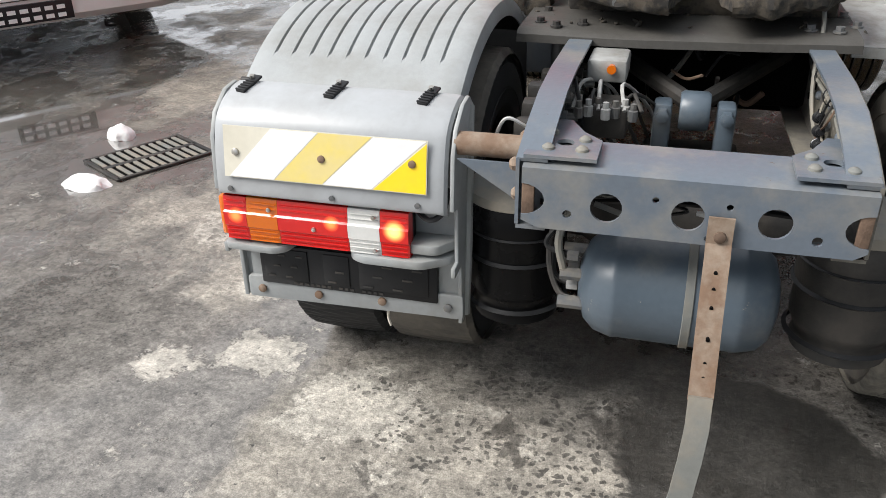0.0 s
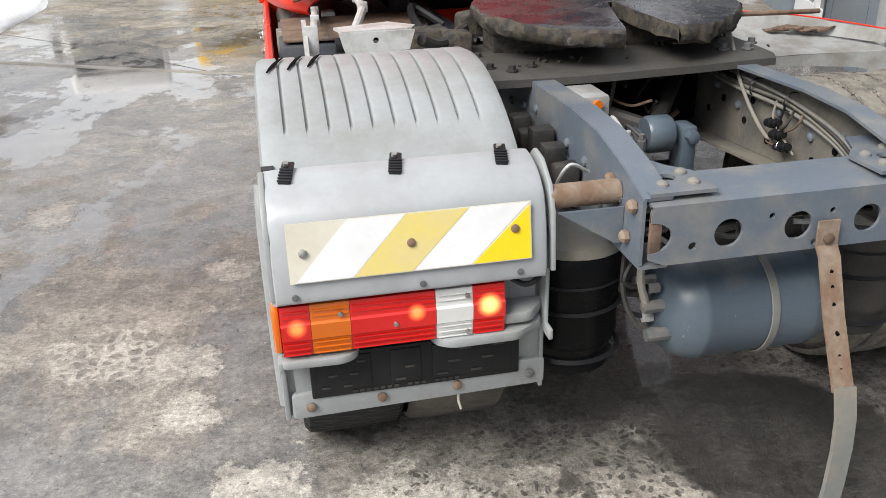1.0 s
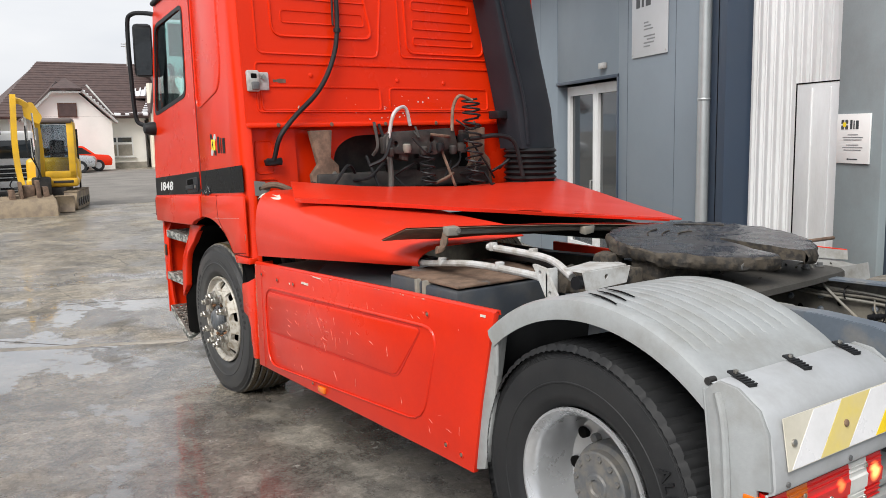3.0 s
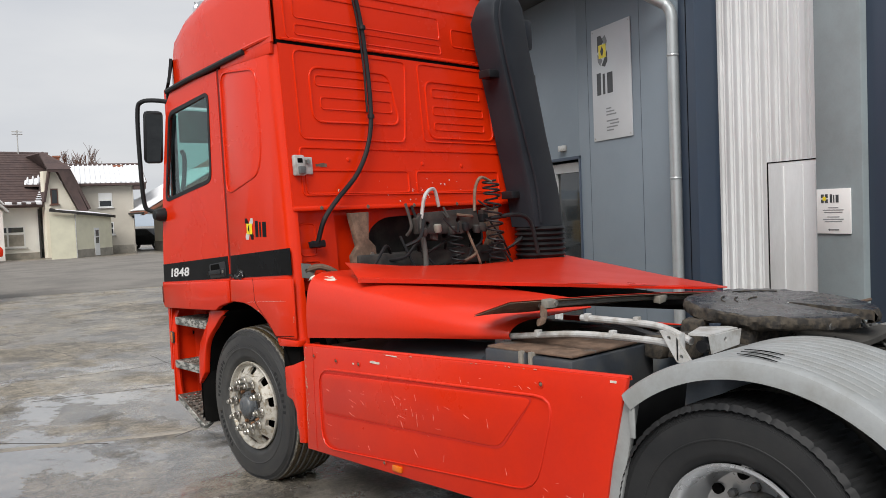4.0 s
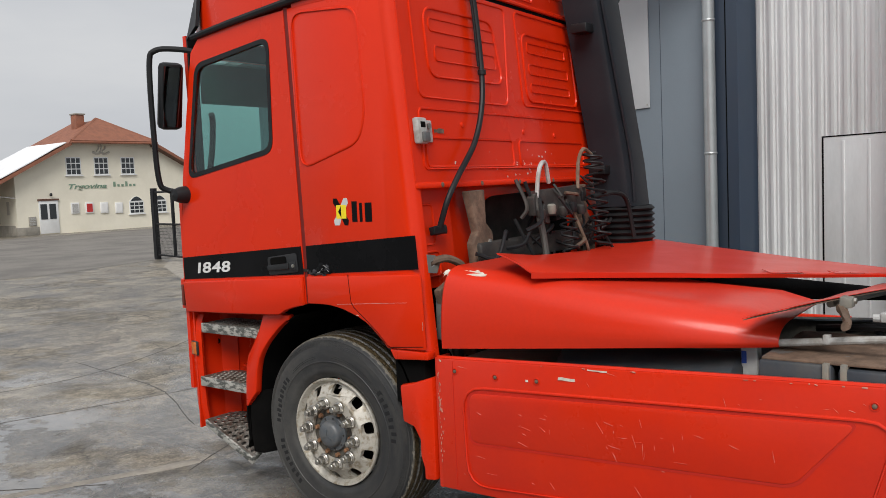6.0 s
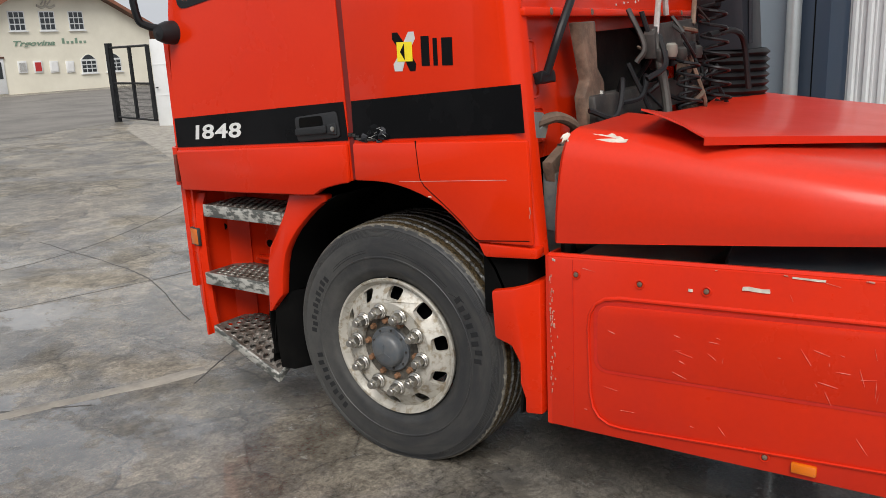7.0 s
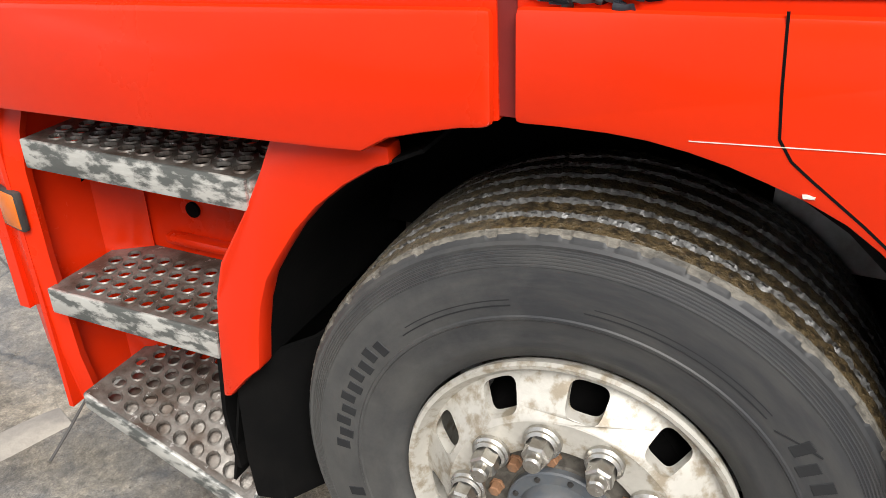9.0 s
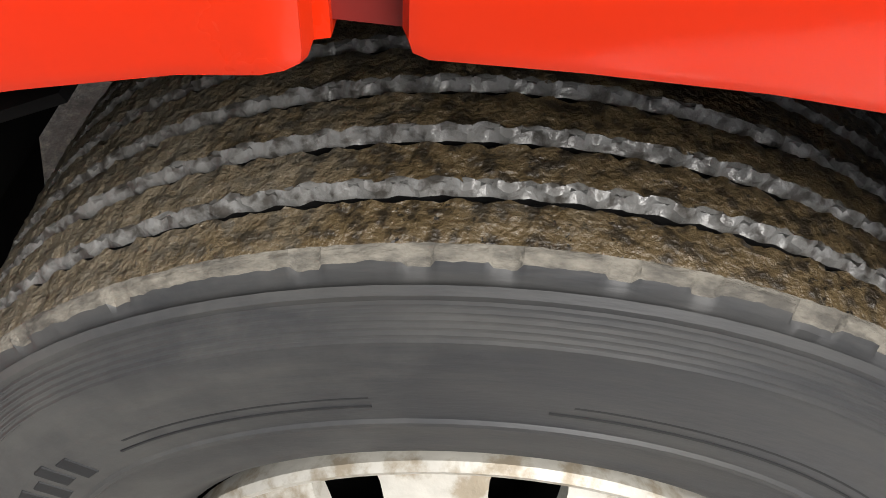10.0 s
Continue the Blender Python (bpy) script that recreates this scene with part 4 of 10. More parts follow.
for k in range(8):
    p = Vector((-0.37, 2.25 + 0.09 * k, 0.9 + 0.03 * (k % 3)))
    part("frame_fitting", lathe([(0.0, 0.06), (0.012, 0.06), (0.012, 0.03), (0.018, 0.028), (0.018, 0.0)], 8, p), HUB if k % 2 else GALV, truck)
for k in range(5):
    part("side_clamp", rough_up(box(-0.47, -0.4, 2.18 + 0.11 * k, 2.24 + 0.11 * k, 0.86 + 0.02 * (k % 2), 0.96 + 0.02 * (k % 3), 0.01), 0.006, 20), GRIME, truck)
part("wire_loop", tube([(-0.41, 2.1, 0.97), (-0.47, 2.08, 1.0), (-0.5, 2.1, 0.93), (-0.46, 2.12, 0.88), (-0.41, 2.12, 0.9)], 0.005, 6), GALV, truck)

# ---- fifth wheel ----
TILT_M = Matrix.Translation((0, 3.06, 1.235)) @ Matrix.Rotation(radians(4.0), 4, "X") @ Matrix.Translation((0, -3.06, 0))


def coupling_plate():
    """A horseshoe plate: smooth greasy top, torn and caked towards its rim."""
    bm = bmesh.new()
    rings_p = []
    steps = [0.1, 0.25, 0.36, 0.5, 0.62, 0.74, 0.84, 0.91, 0.955, 0.985, 1.0, 1.01, 1.0, 0.97, 0.9]
    drop = [0, 0, 0, 0, 0, 0, 0, 0, 0.001, 0.004, 0.012, 0.03, 0.05, 0.062, 0.065]
    n = 200
    for s, dz in zip(steps, drop):
        row = []
        for k in range(n + 1):
            a = math.radians(-90 + 11 + (360 - 22) * k / n)
            r = 0.485 * s
            p = Vector((r * math.cos(a), 3.06 + r * 0.88 * math.sin(a), 0.022 - dz))
            rag = max(0, (s - 0.86) / 0.14) if dz < 0.06 else 0.6
            q = p * 11
            out = Vector((math.cos(a), 0.88 * math.sin(a), 0))
            p += out * rag * (0.016 * noise.noise(q) + 0.010 * noise.noise(q * 3.1)) + Vector((0, 0, 1)) * (0.0035 * noise.noise(p * 16) + 0.002 * noise.noise(p * 45) + rag * 0.010 * noise.noise(q * 1.7 + Vector((5, 5, 5))) - (0.02 * max(0, noise.noise(q * 0.8)) if dz > 0.04 else 0))
            row.append(p)
        rings_p.append(row)
    vs = [[bm.verts.new(p) for p in row] for row in rings_p]
    for i in range(len(vs) - 1):
        for k in range(n):
            f = bm.faces.new((vs[i][k], vs[i][k + 1], vs[i + 1][k + 1], vs[i + 1][k]))
            f.material_index = 1 if i > 8 else 0
    # walls of the throat
    for k in (0, n):
        for i in range(10):
            a, b = vs[i][k], vs[i + 1][k]
            lo = [bm.verts.new(v.co + Vector((0.01 * noise.noise(v.co * 30), 0, -0.05 - 0.012 * noise.noise(v.co * 25)))) for v in (a, b)]
            f = bm.faces.new((a, b, lo[1], lo[0]))
            f.material_index = 1
    bm.faces.new([v for v in vs[0]][::8])
    return bm


fifth = part("fifth_wheel", turn_bm(coupling_plate(), TILT_M), (GREASE, CAKED), truck, "fifth-wheel coupling plate thick with grease and dirt")
random.seed(12)
for k in range(4):
    r0, a0 = 0.16 + 0.07 * k, random.uniform(0.2, 2.6)
    arc = [(r0 * math.cos(a0 + 0.12 * i), 3.06 + r0 * 0.88 * math.sin(a0 + 0.12 * i), 0.024) for i in range(7)]
    part("grease_groove", turn_bm(tube(arc, 0.004, 5, 1), TILT_M), CAKED, fifth)
part("grease_nipple", turn_bm(lathe([(0, 0.03), (0.014, 0.03), (0.016, 0.0), (0, 0.0)], 10, (-0.25, 2.70, -0.02), "y"), TILT_M), HUB, fifth)
part("pivot_saddle", box(-0.44, 0.44, 2.98, 3.14, 1.1, 1.2, 0.02), CAKED, fifth)
mount = grid([[(x, 2.67, 1.06), (x, 2.672, 1.085), (x, 2.69, 1.097), (x, 2.75, 1.1), (x, 2.95, 1.105), (x, 3.3, 1.11), (x, 3.42, 1.09)] for x in [-0.56 + 0.065 * k for k in range(17)]])
for v in mount.verts:
    v.co.z += 0.006 * noise.noise(v.co * 4) + 0.02 * max(0, v.co.x)
    v.co.y += 0.1 * max(0, v.co.x) ** 2
mplate = part("mounting_plate", thick(mount, 0.012), PLATE_DUST, truck, "grimy bent steel mounting plate under the coupling")
for x, y in ((-0.5, 2.78), (-0.44, 2.73), (-0.36, 2.78), (0.34, 2.8), (0.42, 2.78), (0.48, 2.86), (-0.5, 2.95), (0.46, 3.0)):
    part("plate_bolt", lathe([(0.02, 0.0), (0.02, 0.006), (0.013, 0.007), (0.013, 0.02), (0, 0.021)], 8, (x, y, 1.1 + 0.02 * max(0, x)), "z"), GRIME if x < 0 else HUB, mplate)
random.seed(15)
for k in range(22):
    bm = bmesh.new()
    bmesh.ops.create_icosphere(bm, subdivisions=1, radius=random.uniform(0.004, 0.011))
    rough_up(bm, 0.01, 45, 0, k)
    x = random.uniform(-0.55, 0.5)
    part("dirt_clod", turn_bm(bm, Matrix.Translation((x, random.uniform(2.74, 3.0) + 0.1 * max(0, x) ** 2, 1.104 + 0.02 * max(0, x)))), CAKED, mplate)
for x, y, z, w in ((-0.55, 3.05, 1.13, 0.05), (-0.62, 3.2, 1.12, 0.07), (-0.6, 3.35, 1.1, 0.06), (-0.45, 3.25, 1.16, 0.05)):
    part("coupling_bracket", rough_up(box(x - w, x + w, y - 0.05, y + 0.05, z - 0.06, z + 0.05, 0.012), 0.012, 14, 1), CAKED, truck)
part("release_bar", tube([(0.3, 2.95, 1.2), (0.6, 2.92, 1.2), (0.78, 2.93, 1.195)], 0.009), RUST_DARK, fifth, "thin release bar")
part("locking_arm", tube([(-0.5, 3.16, 1.17), (-0.62, 3.0, 1.15), (-0.7, 2.93, 1.18)], 0.02, 8), GRIME, fifth)
COVER = scratched(material("dusty_pale_cover_paint", (0.3, 0.305, 0.3), 0.5, second=(0.17, 0.16, 0.14), scale=8, amount=0.8, grain=0.1, bump=0.15), (0.18, 0.1, 0.06), 16, 0.68)
deckp = thick(grid([[(0.45, 2.98, 1.02), (0.45, 3.2, 1.06), (0.45, 3.6, 1.08)], [(0.8, 3.04, 1.01), (0.8, 3.25, 1.04), (0.8, 3.6, 1.08)], [(1.22, 3.05, 1.0), (1.22, 3.2, 1.02), (1.22, 3.6, 1.06)]]), 0.01)
part("right_cover_plate", rough_up(deckp, 0.008, 5), COVER, truck, "pale bent cover plate behind the coupling")
part("right_skirt", box(1.2, 1.23, 4.1, 5.45, 0.4, 0.9, 0.012), RED_SCUFF, truck)
part("right_lip", thick(grid([[(0.6, 3.5, 1.06), (0.6, 3.51, 1.12)], [(0.9, 3.38, 1.05), (0.9, 3.39, 1.11)], [(1.22, 3.1, 1.02), (1.23, 3.11, 1.07)]]), 0.008), COVER, truck)
part("lip_edge", tube([(0.6, 3.512, 1.122), (0.9, 3.392, 1.112), (1.1, 3.23, 1.092), (1.232, 3.112, 1.072)], 0.0035, 6), RED_DUSTY, truck, "thin red edge of the cover")
for k in range(4):
    part("rust_scrap", rough_up(box(0.82 + 0.06 * k, 0.9 + 0.06 * k, 3.28 - 0.02 * k, 3.34 - 0.02 * k, 1.06, 1.068 + 0.003 * (k % 2), 0.002), 0.012, 26, 3, k), RUST_DARK, truck, "rusty flaking scrap on the cover")
part("cover_near_lip", thick(grid([[(0.5, 2.98, 1.02), (0.5, 2.97, 0.99)], [(0.8, 3.04, 1.01), (0.8, 3.035, 0.97)], [(1.05, 3.045, 1.005), (1.05, 3.035, 0.95)], [(1.24, 3.0, 1.015), (1.25, 2.985, 0.9)]]), 0.006), COVER, truck)

# ---- left rear mudguard ----
GC, GR = (2.58, 0.375), 0.83


def guard_point(deg, r=GR):
    a = radians(deg)
    return GC[0] + r * math.cos(a), GC[1] + r * math.sin(a)


cross = [(-1.25, -0.075), (-1.252, -0.03), (-1.245, -0.008), (-1.228, 0.0)]
x = -1.19
for k in range(10):
    cross += [(x, 0.0), (x + 0.003, -0.0005), (x + 0.0042, -0.009), (x + 0.005, -0.010), (x + 0.0085, -0.0095), (x + 0.0115, -0.002), (x + 0.0145, -0.0006), (x + 0.017, 0.0)]
    x += 0.056
cross += [(-0.62, 0.0), (-0.602, -0.008), (-0.595, -0.03), (-0.597, -0.06)]
rows = []
for k in range(101):
    deg = 50 + (130.5 - 50) * k / 100
    flat = min(1.0, max(0.0, (deg - 56) / 2.5), max(0.0, (118 - deg) / 2.0))
    rows.append([(px, *guard_point(deg, GR + (pz * flat if -1.2 < px < -0.63 else pz))) for px, pz in cross])
guard = part("mudguard", thick(grid(rows), 0.006), GREY, truck, "grey ribbed plastic mudguard over the rear wheel", angle=28)
for (xs, ds), (xe, de) in (((-1.215, 97), (-1.165, 85)), ((-1.157, 96), (-1.11, 84)), ((-1.1, 95), (-1.055, 83))):
    slot_rows = []
    for j in range(9):
        f = j / 8
        wide = 0.2 + 1.0 * math.sin(math.pi * min(1, max(0.04, f))) ** 0.6
        xc, dc = xs + (xe - xs) * f, ds + (de - ds) * f
        slot_rows.append([(xc - 0.004 * wide, *guard_point(dc - 0.15 * wide, GR + 0.0065)), (xc + 0.0045 * wide, *guard_point(dc + 0.15 * wide, GR + 0.0065))])
    part("guard_slot", thick(grid(slot_rows), 0.002), DARK, guard)
part("guard_flap", box(-1.245, -1.235, 3.05, 3.075, 0.84, 0.98, 0.003), GREY, guard)
part("guard_liner", thick(grid([[(xx, *guard_point(d, GR - 0.012)) for xx in (-1.235, -0.61)] for d in range(50, 131, 5)]), 0.004), BLACK, guard)
# front flap strip of the guard, next to the skirt
strip = sheet([(3.13, 1.02), (3.06, 1.0), (3.12, 0.7), (3.18, 0.42), (3.24, 0.4), (3.2, 0.7), (3.15, 1.0)], "yz", -1.212, 0.03, bev=0.006)
part("guard_front_strip", strip, GREY, guard)
part("guard_front_panel", thick(grid([[(-1.22, 3.2, 1.0), (-0.62, 3.2, 1.0)], [(-1.22, 3.24, 0.7), (-0.62, 3.24, 0.7)], [(-1.22, 3.25, 0.42), (-0.62, 3.25, 0.42)]]), 0.008), BLACK, guard)

# ---- rear housing with lamps ----
cov_line = smooth_line([(0, 2.065, 1.062), (0, 2.02, 1.058), (0, 1.965, 1.04), (0, 1.925, 1.012), (0, 1.905, 0.98), (0, 1.888, 0.92), (0, 1.878, 0.85), (0, 1.876, 0.80), (0, 1.885, 0.79)], 4)
cov = thick(grid([[(xx, p.y + dy, p.z + dz) for xx, dy, dz in ((-1.252, 0.02, -0.012), (-1.243, 0.006, -0.004), (-1.22, 0, 0), (-0.61, 0, 0), (-0.592, 0.006, -0.004), (-0.585, 0.02, -0.012))] for p in cov_line]), 0.006)
cover = part("lamp_cover", cov, GREY_LIGHT, truck, "hinged grey cover over the tail lamps")
for xx in (-1.19, -0.93, -0.668):
    clip = part("rubber_clip", turn_bm(box(-0.015, 0.015, -0.048, 0.042, 0, 0.008, 0.003), Matrix.Translation((xx, 2.035, 1.06)) @ Matrix.Rotation(radians(14), 4, "X") @ Matrix.Rotation(radians(-10), 4, "Z")), BLACK, cover, "black rubber clip")
    for k in range(5):
        part("clip_rib", turn_bm(box(-0.0165, 0.0165, -0.046 + 0.012 * k, -0.04 + 0.012 * k, 0.007, 0.0105, 0.001), Matrix.Translation((xx, 2.035, 1.06)) @ Matrix.Rotation(radians(14), 4, "X") @ Matrix.Rotation(radians(-10), 4, "Z")), BLACK, clip)
    part("clip_stud", turn_bm(cyl((0, 0.02, 0.01), (0, 0.02, 0.018), 0.007, n=10), Matrix.Translation((xx, 2.035, 1.06)) @ Matrix.Rotation(radians(14), 4, "X")), NUT, clip)
for xx, zz in ((-1.2, 0.812), (-0.9, 0.812), (-0.66, 0.815)):
    part("cover_screw", lathe([(0.008, 0), (0.008, -0.004), (0, -0.005)], 10, (xx, 1.874, zz), "y"), HUB, cover)

# hazard plate: slanted white, cream and yellow fields
PW, PH = 0.575, 0.141
plate_m = Matrix.Translation((-1.208, 1.8705, 0.85)) @ Matrix.Rotation(radians(-9.5), 4, "X") @ REAR
marker = part("marker_plate", turn_bm(box(0, PW, 0, PH, 0, 0.003), plate_m), CREAM_REFLEX, truck, "white and yellow striped reflective hazard plate")


def slant(name, poly, mat):
    part(name, turn_bm(sheet(poly, "xy", 0.003, 0.0008), plate_m), mat, marker)


slant("plate_field", [(0.015, 0.002), (0.145, 0.002), (0.275, PH - 0.002), (0.14, PH - 0.002)], WHITE_REFLEX)
slant("plate_field", [(0.148, 0.002), (0.285, 0.002), (0.425, PH - 0.002), (0.278, PH - 0.002)], YELLOW_PALE)
slant("plate_field", [(0.288, 0.002), (0.425, 0.002), (0.56, PH - 0.012), (0.573, PH - 0.002), (0.43, PH - 0.002)], WHITE_REFLEX)
slant("plate_field", [(0.43, 0.002), (0.573, 0.002), (0.573, PH - 0.008)], YELLOW_REFLEX)
for xx, yy, mt in ((0.035, 0.07, NUT), (0.285, 0.07, RUST), (0.535, 0.078, RUST)):
    part("plate_bolt", turn_bm(lathe([(0.011, 0.002), (0.01, 0.008), (0.005, 0.01), (0, 0.01)], 12, (xx, yy, 0), "z"), plate_m), mt, marker)

# tail lamp: six fields with stepped lenses
LX0, LX1, LZ0, LZ1 = -1.242, -0.693, 0.64, 0.782
lamp_prof = [(1.93, LZ0), (1.897, LZ0 + 0.004), (1.893, LZ0 + 0.045), (1.887, LZ0 + 0.05), (1.885, LZ0 + 0.09), (1.891, LZ0 + 0.095), (1.896, LZ1 - 0.004), (1.93, LZ1)]
tail = part("tail_lamp", box(LX0 + 0.003, LX1 - 0.003, 1.905, 1.97, LZ0 + 0.002, LZ1 - 0.002, 0.004), BLACK, truck, "lit tail lamp with red, amber and clear lenses")


def lens(x0, x1, mat, label):
    bm = bmesh.new()
    grid([[(xx, y, z) for y, z in lamp_prof] for xx in (x0, x1)], bm)
    for xx in (x0, x1):
        bm.faces.new([bm.verts.new((xx, y, z)) for y, z in lamp_prof])
    ob = part("lens", bm, mat, tail, label)
    for k in range(9):
        z = LZ0 + 0.008 + 0.0145 * k
        if k not in (3, 6):
            part("lens_rib", box(x0 + 0.004, x1 - 0.004, 1.8885, 1.8925, z, z + 0.002), mat, ob)
    return ob


lens(-1.242, -1.172, lit_lens("lit_red_lens_outer", (0.62, 0.012, 0.01), (-1.205, 1.888, 0.722), (1.0, 0.13, 0.03), 2.6, 0.03), "lit red lens")
lens(-1.171, -1.077, AMBER_LENS, "amber lens")
lens(-1.076, -0.868, lit_lens("lit_red_lens_middle", (0.62, 0.012, 0.01), (-0.915, 1.888, 0.728), (1.0, 0.13, 0.03), 2.6, 0.028), "lit red lens")
lens(-0.867, -0.775, CLEAR_LENS, "clear reversing lens")
lens(-0.774, -0.693, lit_lens("lit_red_lens_inner", (0.62, 0.012, 0.01), (-0.733, 1.888, 0.725), (1.0, 0.22, 0.06), 5.0, 0.038), "lit red lens")
part("lens", box(-1.262, -1.243, 1.9, 1.97, LZ0 + 0.012, LZ1 - 0.01, 0.006), AMBER_LENS, tail, "amber side lens")
for xx, zz in ((-0.968, 0.705), (-0.79, 0.76), (-0.79, 0.66), (-1.1, 0.75)):
    part("lens_screw", lathe([(0.007, 0), (0.006, -0.004), (0, -0.005)], 10, (xx, 1.886, zz), "y"), NUT, tail)

# housing body: back wall, side wings, ledge, lower apron
back = sheet([(-1.25, 0.41), (-1.25, 1.02), (-0.585, 1.02), (-0.585, 0.41)], "xz", 1.985, 0.012)
body = part("lamp_housing", back, GREY, truck, "grey plastic tail-lamp housing behind the wheel")
part("apron", sheet(rounded([(-1.238, 0.412), (-1.238, 0.485), (-0.562, 0.505), (-0.562, 0.425)], 0.012), "xz", 1.962, 0.024, bev=0.004), GREY, body)
part("apron_upper", sheet([(-1.225, 0.47), (-1.225, 0.63), (-0.57, 0.65), (-0.57, 0.49)], "xz", 1.975, 0.012), GREY, body)
for xx, zz in ((-1.19, 0.447), (-1.005, 0.45), (-0.805, 0.455), (-0.605, 0.462)):
    part("apron_bolt", lathe([(0.013, 0), (0.013, -0.006), (0.008, -0.009), (0, -0.009)], 12, (xx, 1.96, zz), "y"), RUST if abs(xx + 1.0) < 0.3 else HUB, body)
part("ledge", sheet(rounded([(-1.252, 1.98), (-1.252, 1.885), (-1.1, 1.88), (-1.065, 1.9), (-1.05, 1.98)], 0.02), "xy", 0.612, 0.022, bev=0.005), GREY, body)
part("ledge", sheet(rounded([(-0.89, 1.98), (-0.87, 1.9), (-0.83, 1.878), (-0.66, 1.878), (-0.585, 1.93), (-0.575, 1.98)], 0.02), "xy", 0.618, 0.026, bev=0.005), GREY, body)
part("inner_shelf", sheet(rounded([(-0.70, 1.985), (-0.70, 1.9), (-0.62, 1.9), (-0.575, 1.96), (-0.575, 1.985)], 0.02), "xy", 0.655, 0.03, bev=0.006), GREY, body)
wing = [(2.105, 1.025), (2.06, 1.062), (2.0, 1.055), (1.93, 1.01), (1.9, 0.95), (1.885, 0.8), (1.93, 0.79), (1.93, 0.63), (1.89, 0.63), (1.89, 0.6), (1.965, 0.6), (1.965, 0.41), (2.02, 0.42), (2.05, 0.55), (2.065, 0.7), (2.08, 0.85)]
part("side_wing", sheet(wing, "yz", -1.258, 0.014, bev=0.003), GREY, body)
part("side_wing", sheet(wing, "yz", -0.577, 0.012, bev=0.003), GREY, body)
part("wing_ridge", tube([(-1.258, 2.06, 1.03), (-1.262, 2.035, 0.95), (-1.263, 2.02, 0.8), (-1.262, 2.01, 0.6), (-1.258, 2.0, 0.44)], 0.012, 8), GREY, body)
part("wing_ridge", tube([(-0.57, 2.075, 1.03), (-0.565, 2.05, 0.95), (-0.563, 2.035, 0.8), (-0.563, 2.02, 0.6), (-0.568, 2.01, 0.42)], 0.014, 8), GREY, body)
part("wing_edge", tube([(-1.25, 2.105, 1.03), (-1.25, 2.085, 0.87), (-1.25, 2.065, 0.7), (-1.25, 2.05, 0.55), (-1.25, 2.025, 0.42)], 0.009, 6), GREY, body)
part("guard_rest", lathe([(0, -0.015), (0.011, -0.015), (0.011, 0.015), (0, 0.015)], 12, (-1.235, 2.1, 1.05)), GRIME, body)
part("lamp_cable", tube([(-0.69, 1.93, 0.79), (-0.64, 1.9, 0.765), (-0.6, 1.9, 0.79), (-0.59, 1.93, 0.85)], 0.008, 6), BLACK, body)
# pale string that hangs below the apron
part("moss_tuft", tube([(-0.795, 1.985, 0.42), (-0.797, 1.98, 0.39), (-0.79, 1.982, 0.36)], 0.004, 5), PUTTY, body)
holder = part("plate_holder", box(-1.185, -0.635, 1.955, 1.976, 0.472, 0.602, 0.004), BLACK, truck, "empty black number-plate holder")
for k, (x0, x1) in enumerate(((-1.17, -1.03), (-0.98, -0.9), (-0.87, -0.66))):
    part("holder_field", box(x0, x1, 1.951, 1.957, 0.492, 0.592, 0.002), BLACK, holder)
    n_r = 3 if k != 1 else 1
    for i in range(n_r * 2):
        part("holder_rib", box(x0 + 0.012 + (x1 - x0 - 0.03) * i / (n_r * 2), x0 + 0.02 + (x1 - x0 - 0.03) * (i + 0.75) / (n_r * 2), 1.9485, 1.952, 0.5 + 0.035 * (i % 3), 0.506 + 0.035 * (i % 3), 0.001), GRIME, holder)
for k in range(16):
    x0 = -1.08 + 0.018 * k
    if k not in (7, 11):
        part("holder_writing_bar", box(x0, x0 + 0.011, 1.9525, 1.9555, 0.479, 0.486), GRIME, holder)

# ---- side skirt ----
# Skirt red a little darker, to paint some crease shade.
GROOVE_RED = material("shaded_groove_red", (0.55, 0.017, 0.006), 0.5, bump=0.1)

skirt_out = [(5.462, 0.985), (5.0, 1.003), (4.4, 1.026), (3.8, 1.05), (3.092, 1.072), (3.125, 0.95), (3.185, 0.7), (3.24, 0.385), (3.5, 0.383), (4.2, 0.37), (4.9, 0.355), (5.455, 0.345)]
skirt = part("side_skirt", sheet(skirt_out, "yz", -1.225, 0.03, bev=0.009), RED_SCUFF, truck, "scratched red chassis side skirt with a pressed panel")
part("skirt_top", thick(grid([[(-1.22, y, z), (-1.21, y, z + 0.009), (-1.195, y, z + 0.008), (-1.19, y, z - 0.01)] for y, z in skirt_out[:5]]), 0.006), RED_SCUFF, skirt)
part("skirt_seam", box(-1.2263, -1.224, 5.362, 5.3645, 0.36, 0.98), GROOVE_RED, skirt)
part("skirt_front_wrap", thick(grid([[(-1.223, 5.45, z), (-1.218, 5.472, z), (-1.19, 5.48, z), (-1.1, 5.48, z)] for z in (0.346, 0.6, 0.984)]), 0.01), RED_SCUFF, skirt)


def ridge(pts, r, xx, name, mat, owner, rad=0.006):
    line = rounded(pts, r, 4)
    bm = bmesh.new()
    tube([(xx, y, z) for y, z in line] + [(xx, *line[0])], rad, 6, 1, bm=bm, flat=0.6)
    part(name, bm, mat, owner)


ridge([(5.31, 0.862), (3.47, 0.942), (3.60, 0.5), (5.295, 0.385)], 0.12, -1.226, "pressed_ridge", RED_SCUFF, skirt, 0.008)
part("panel_groove", sheet(rounded([(5.284, 0.846), (3.588, 0.93), (3.81, 0.648), (5.284, 0.587)], 0.055), "yz", -1.2272, 0.004), GROOVE_RED, skirt)
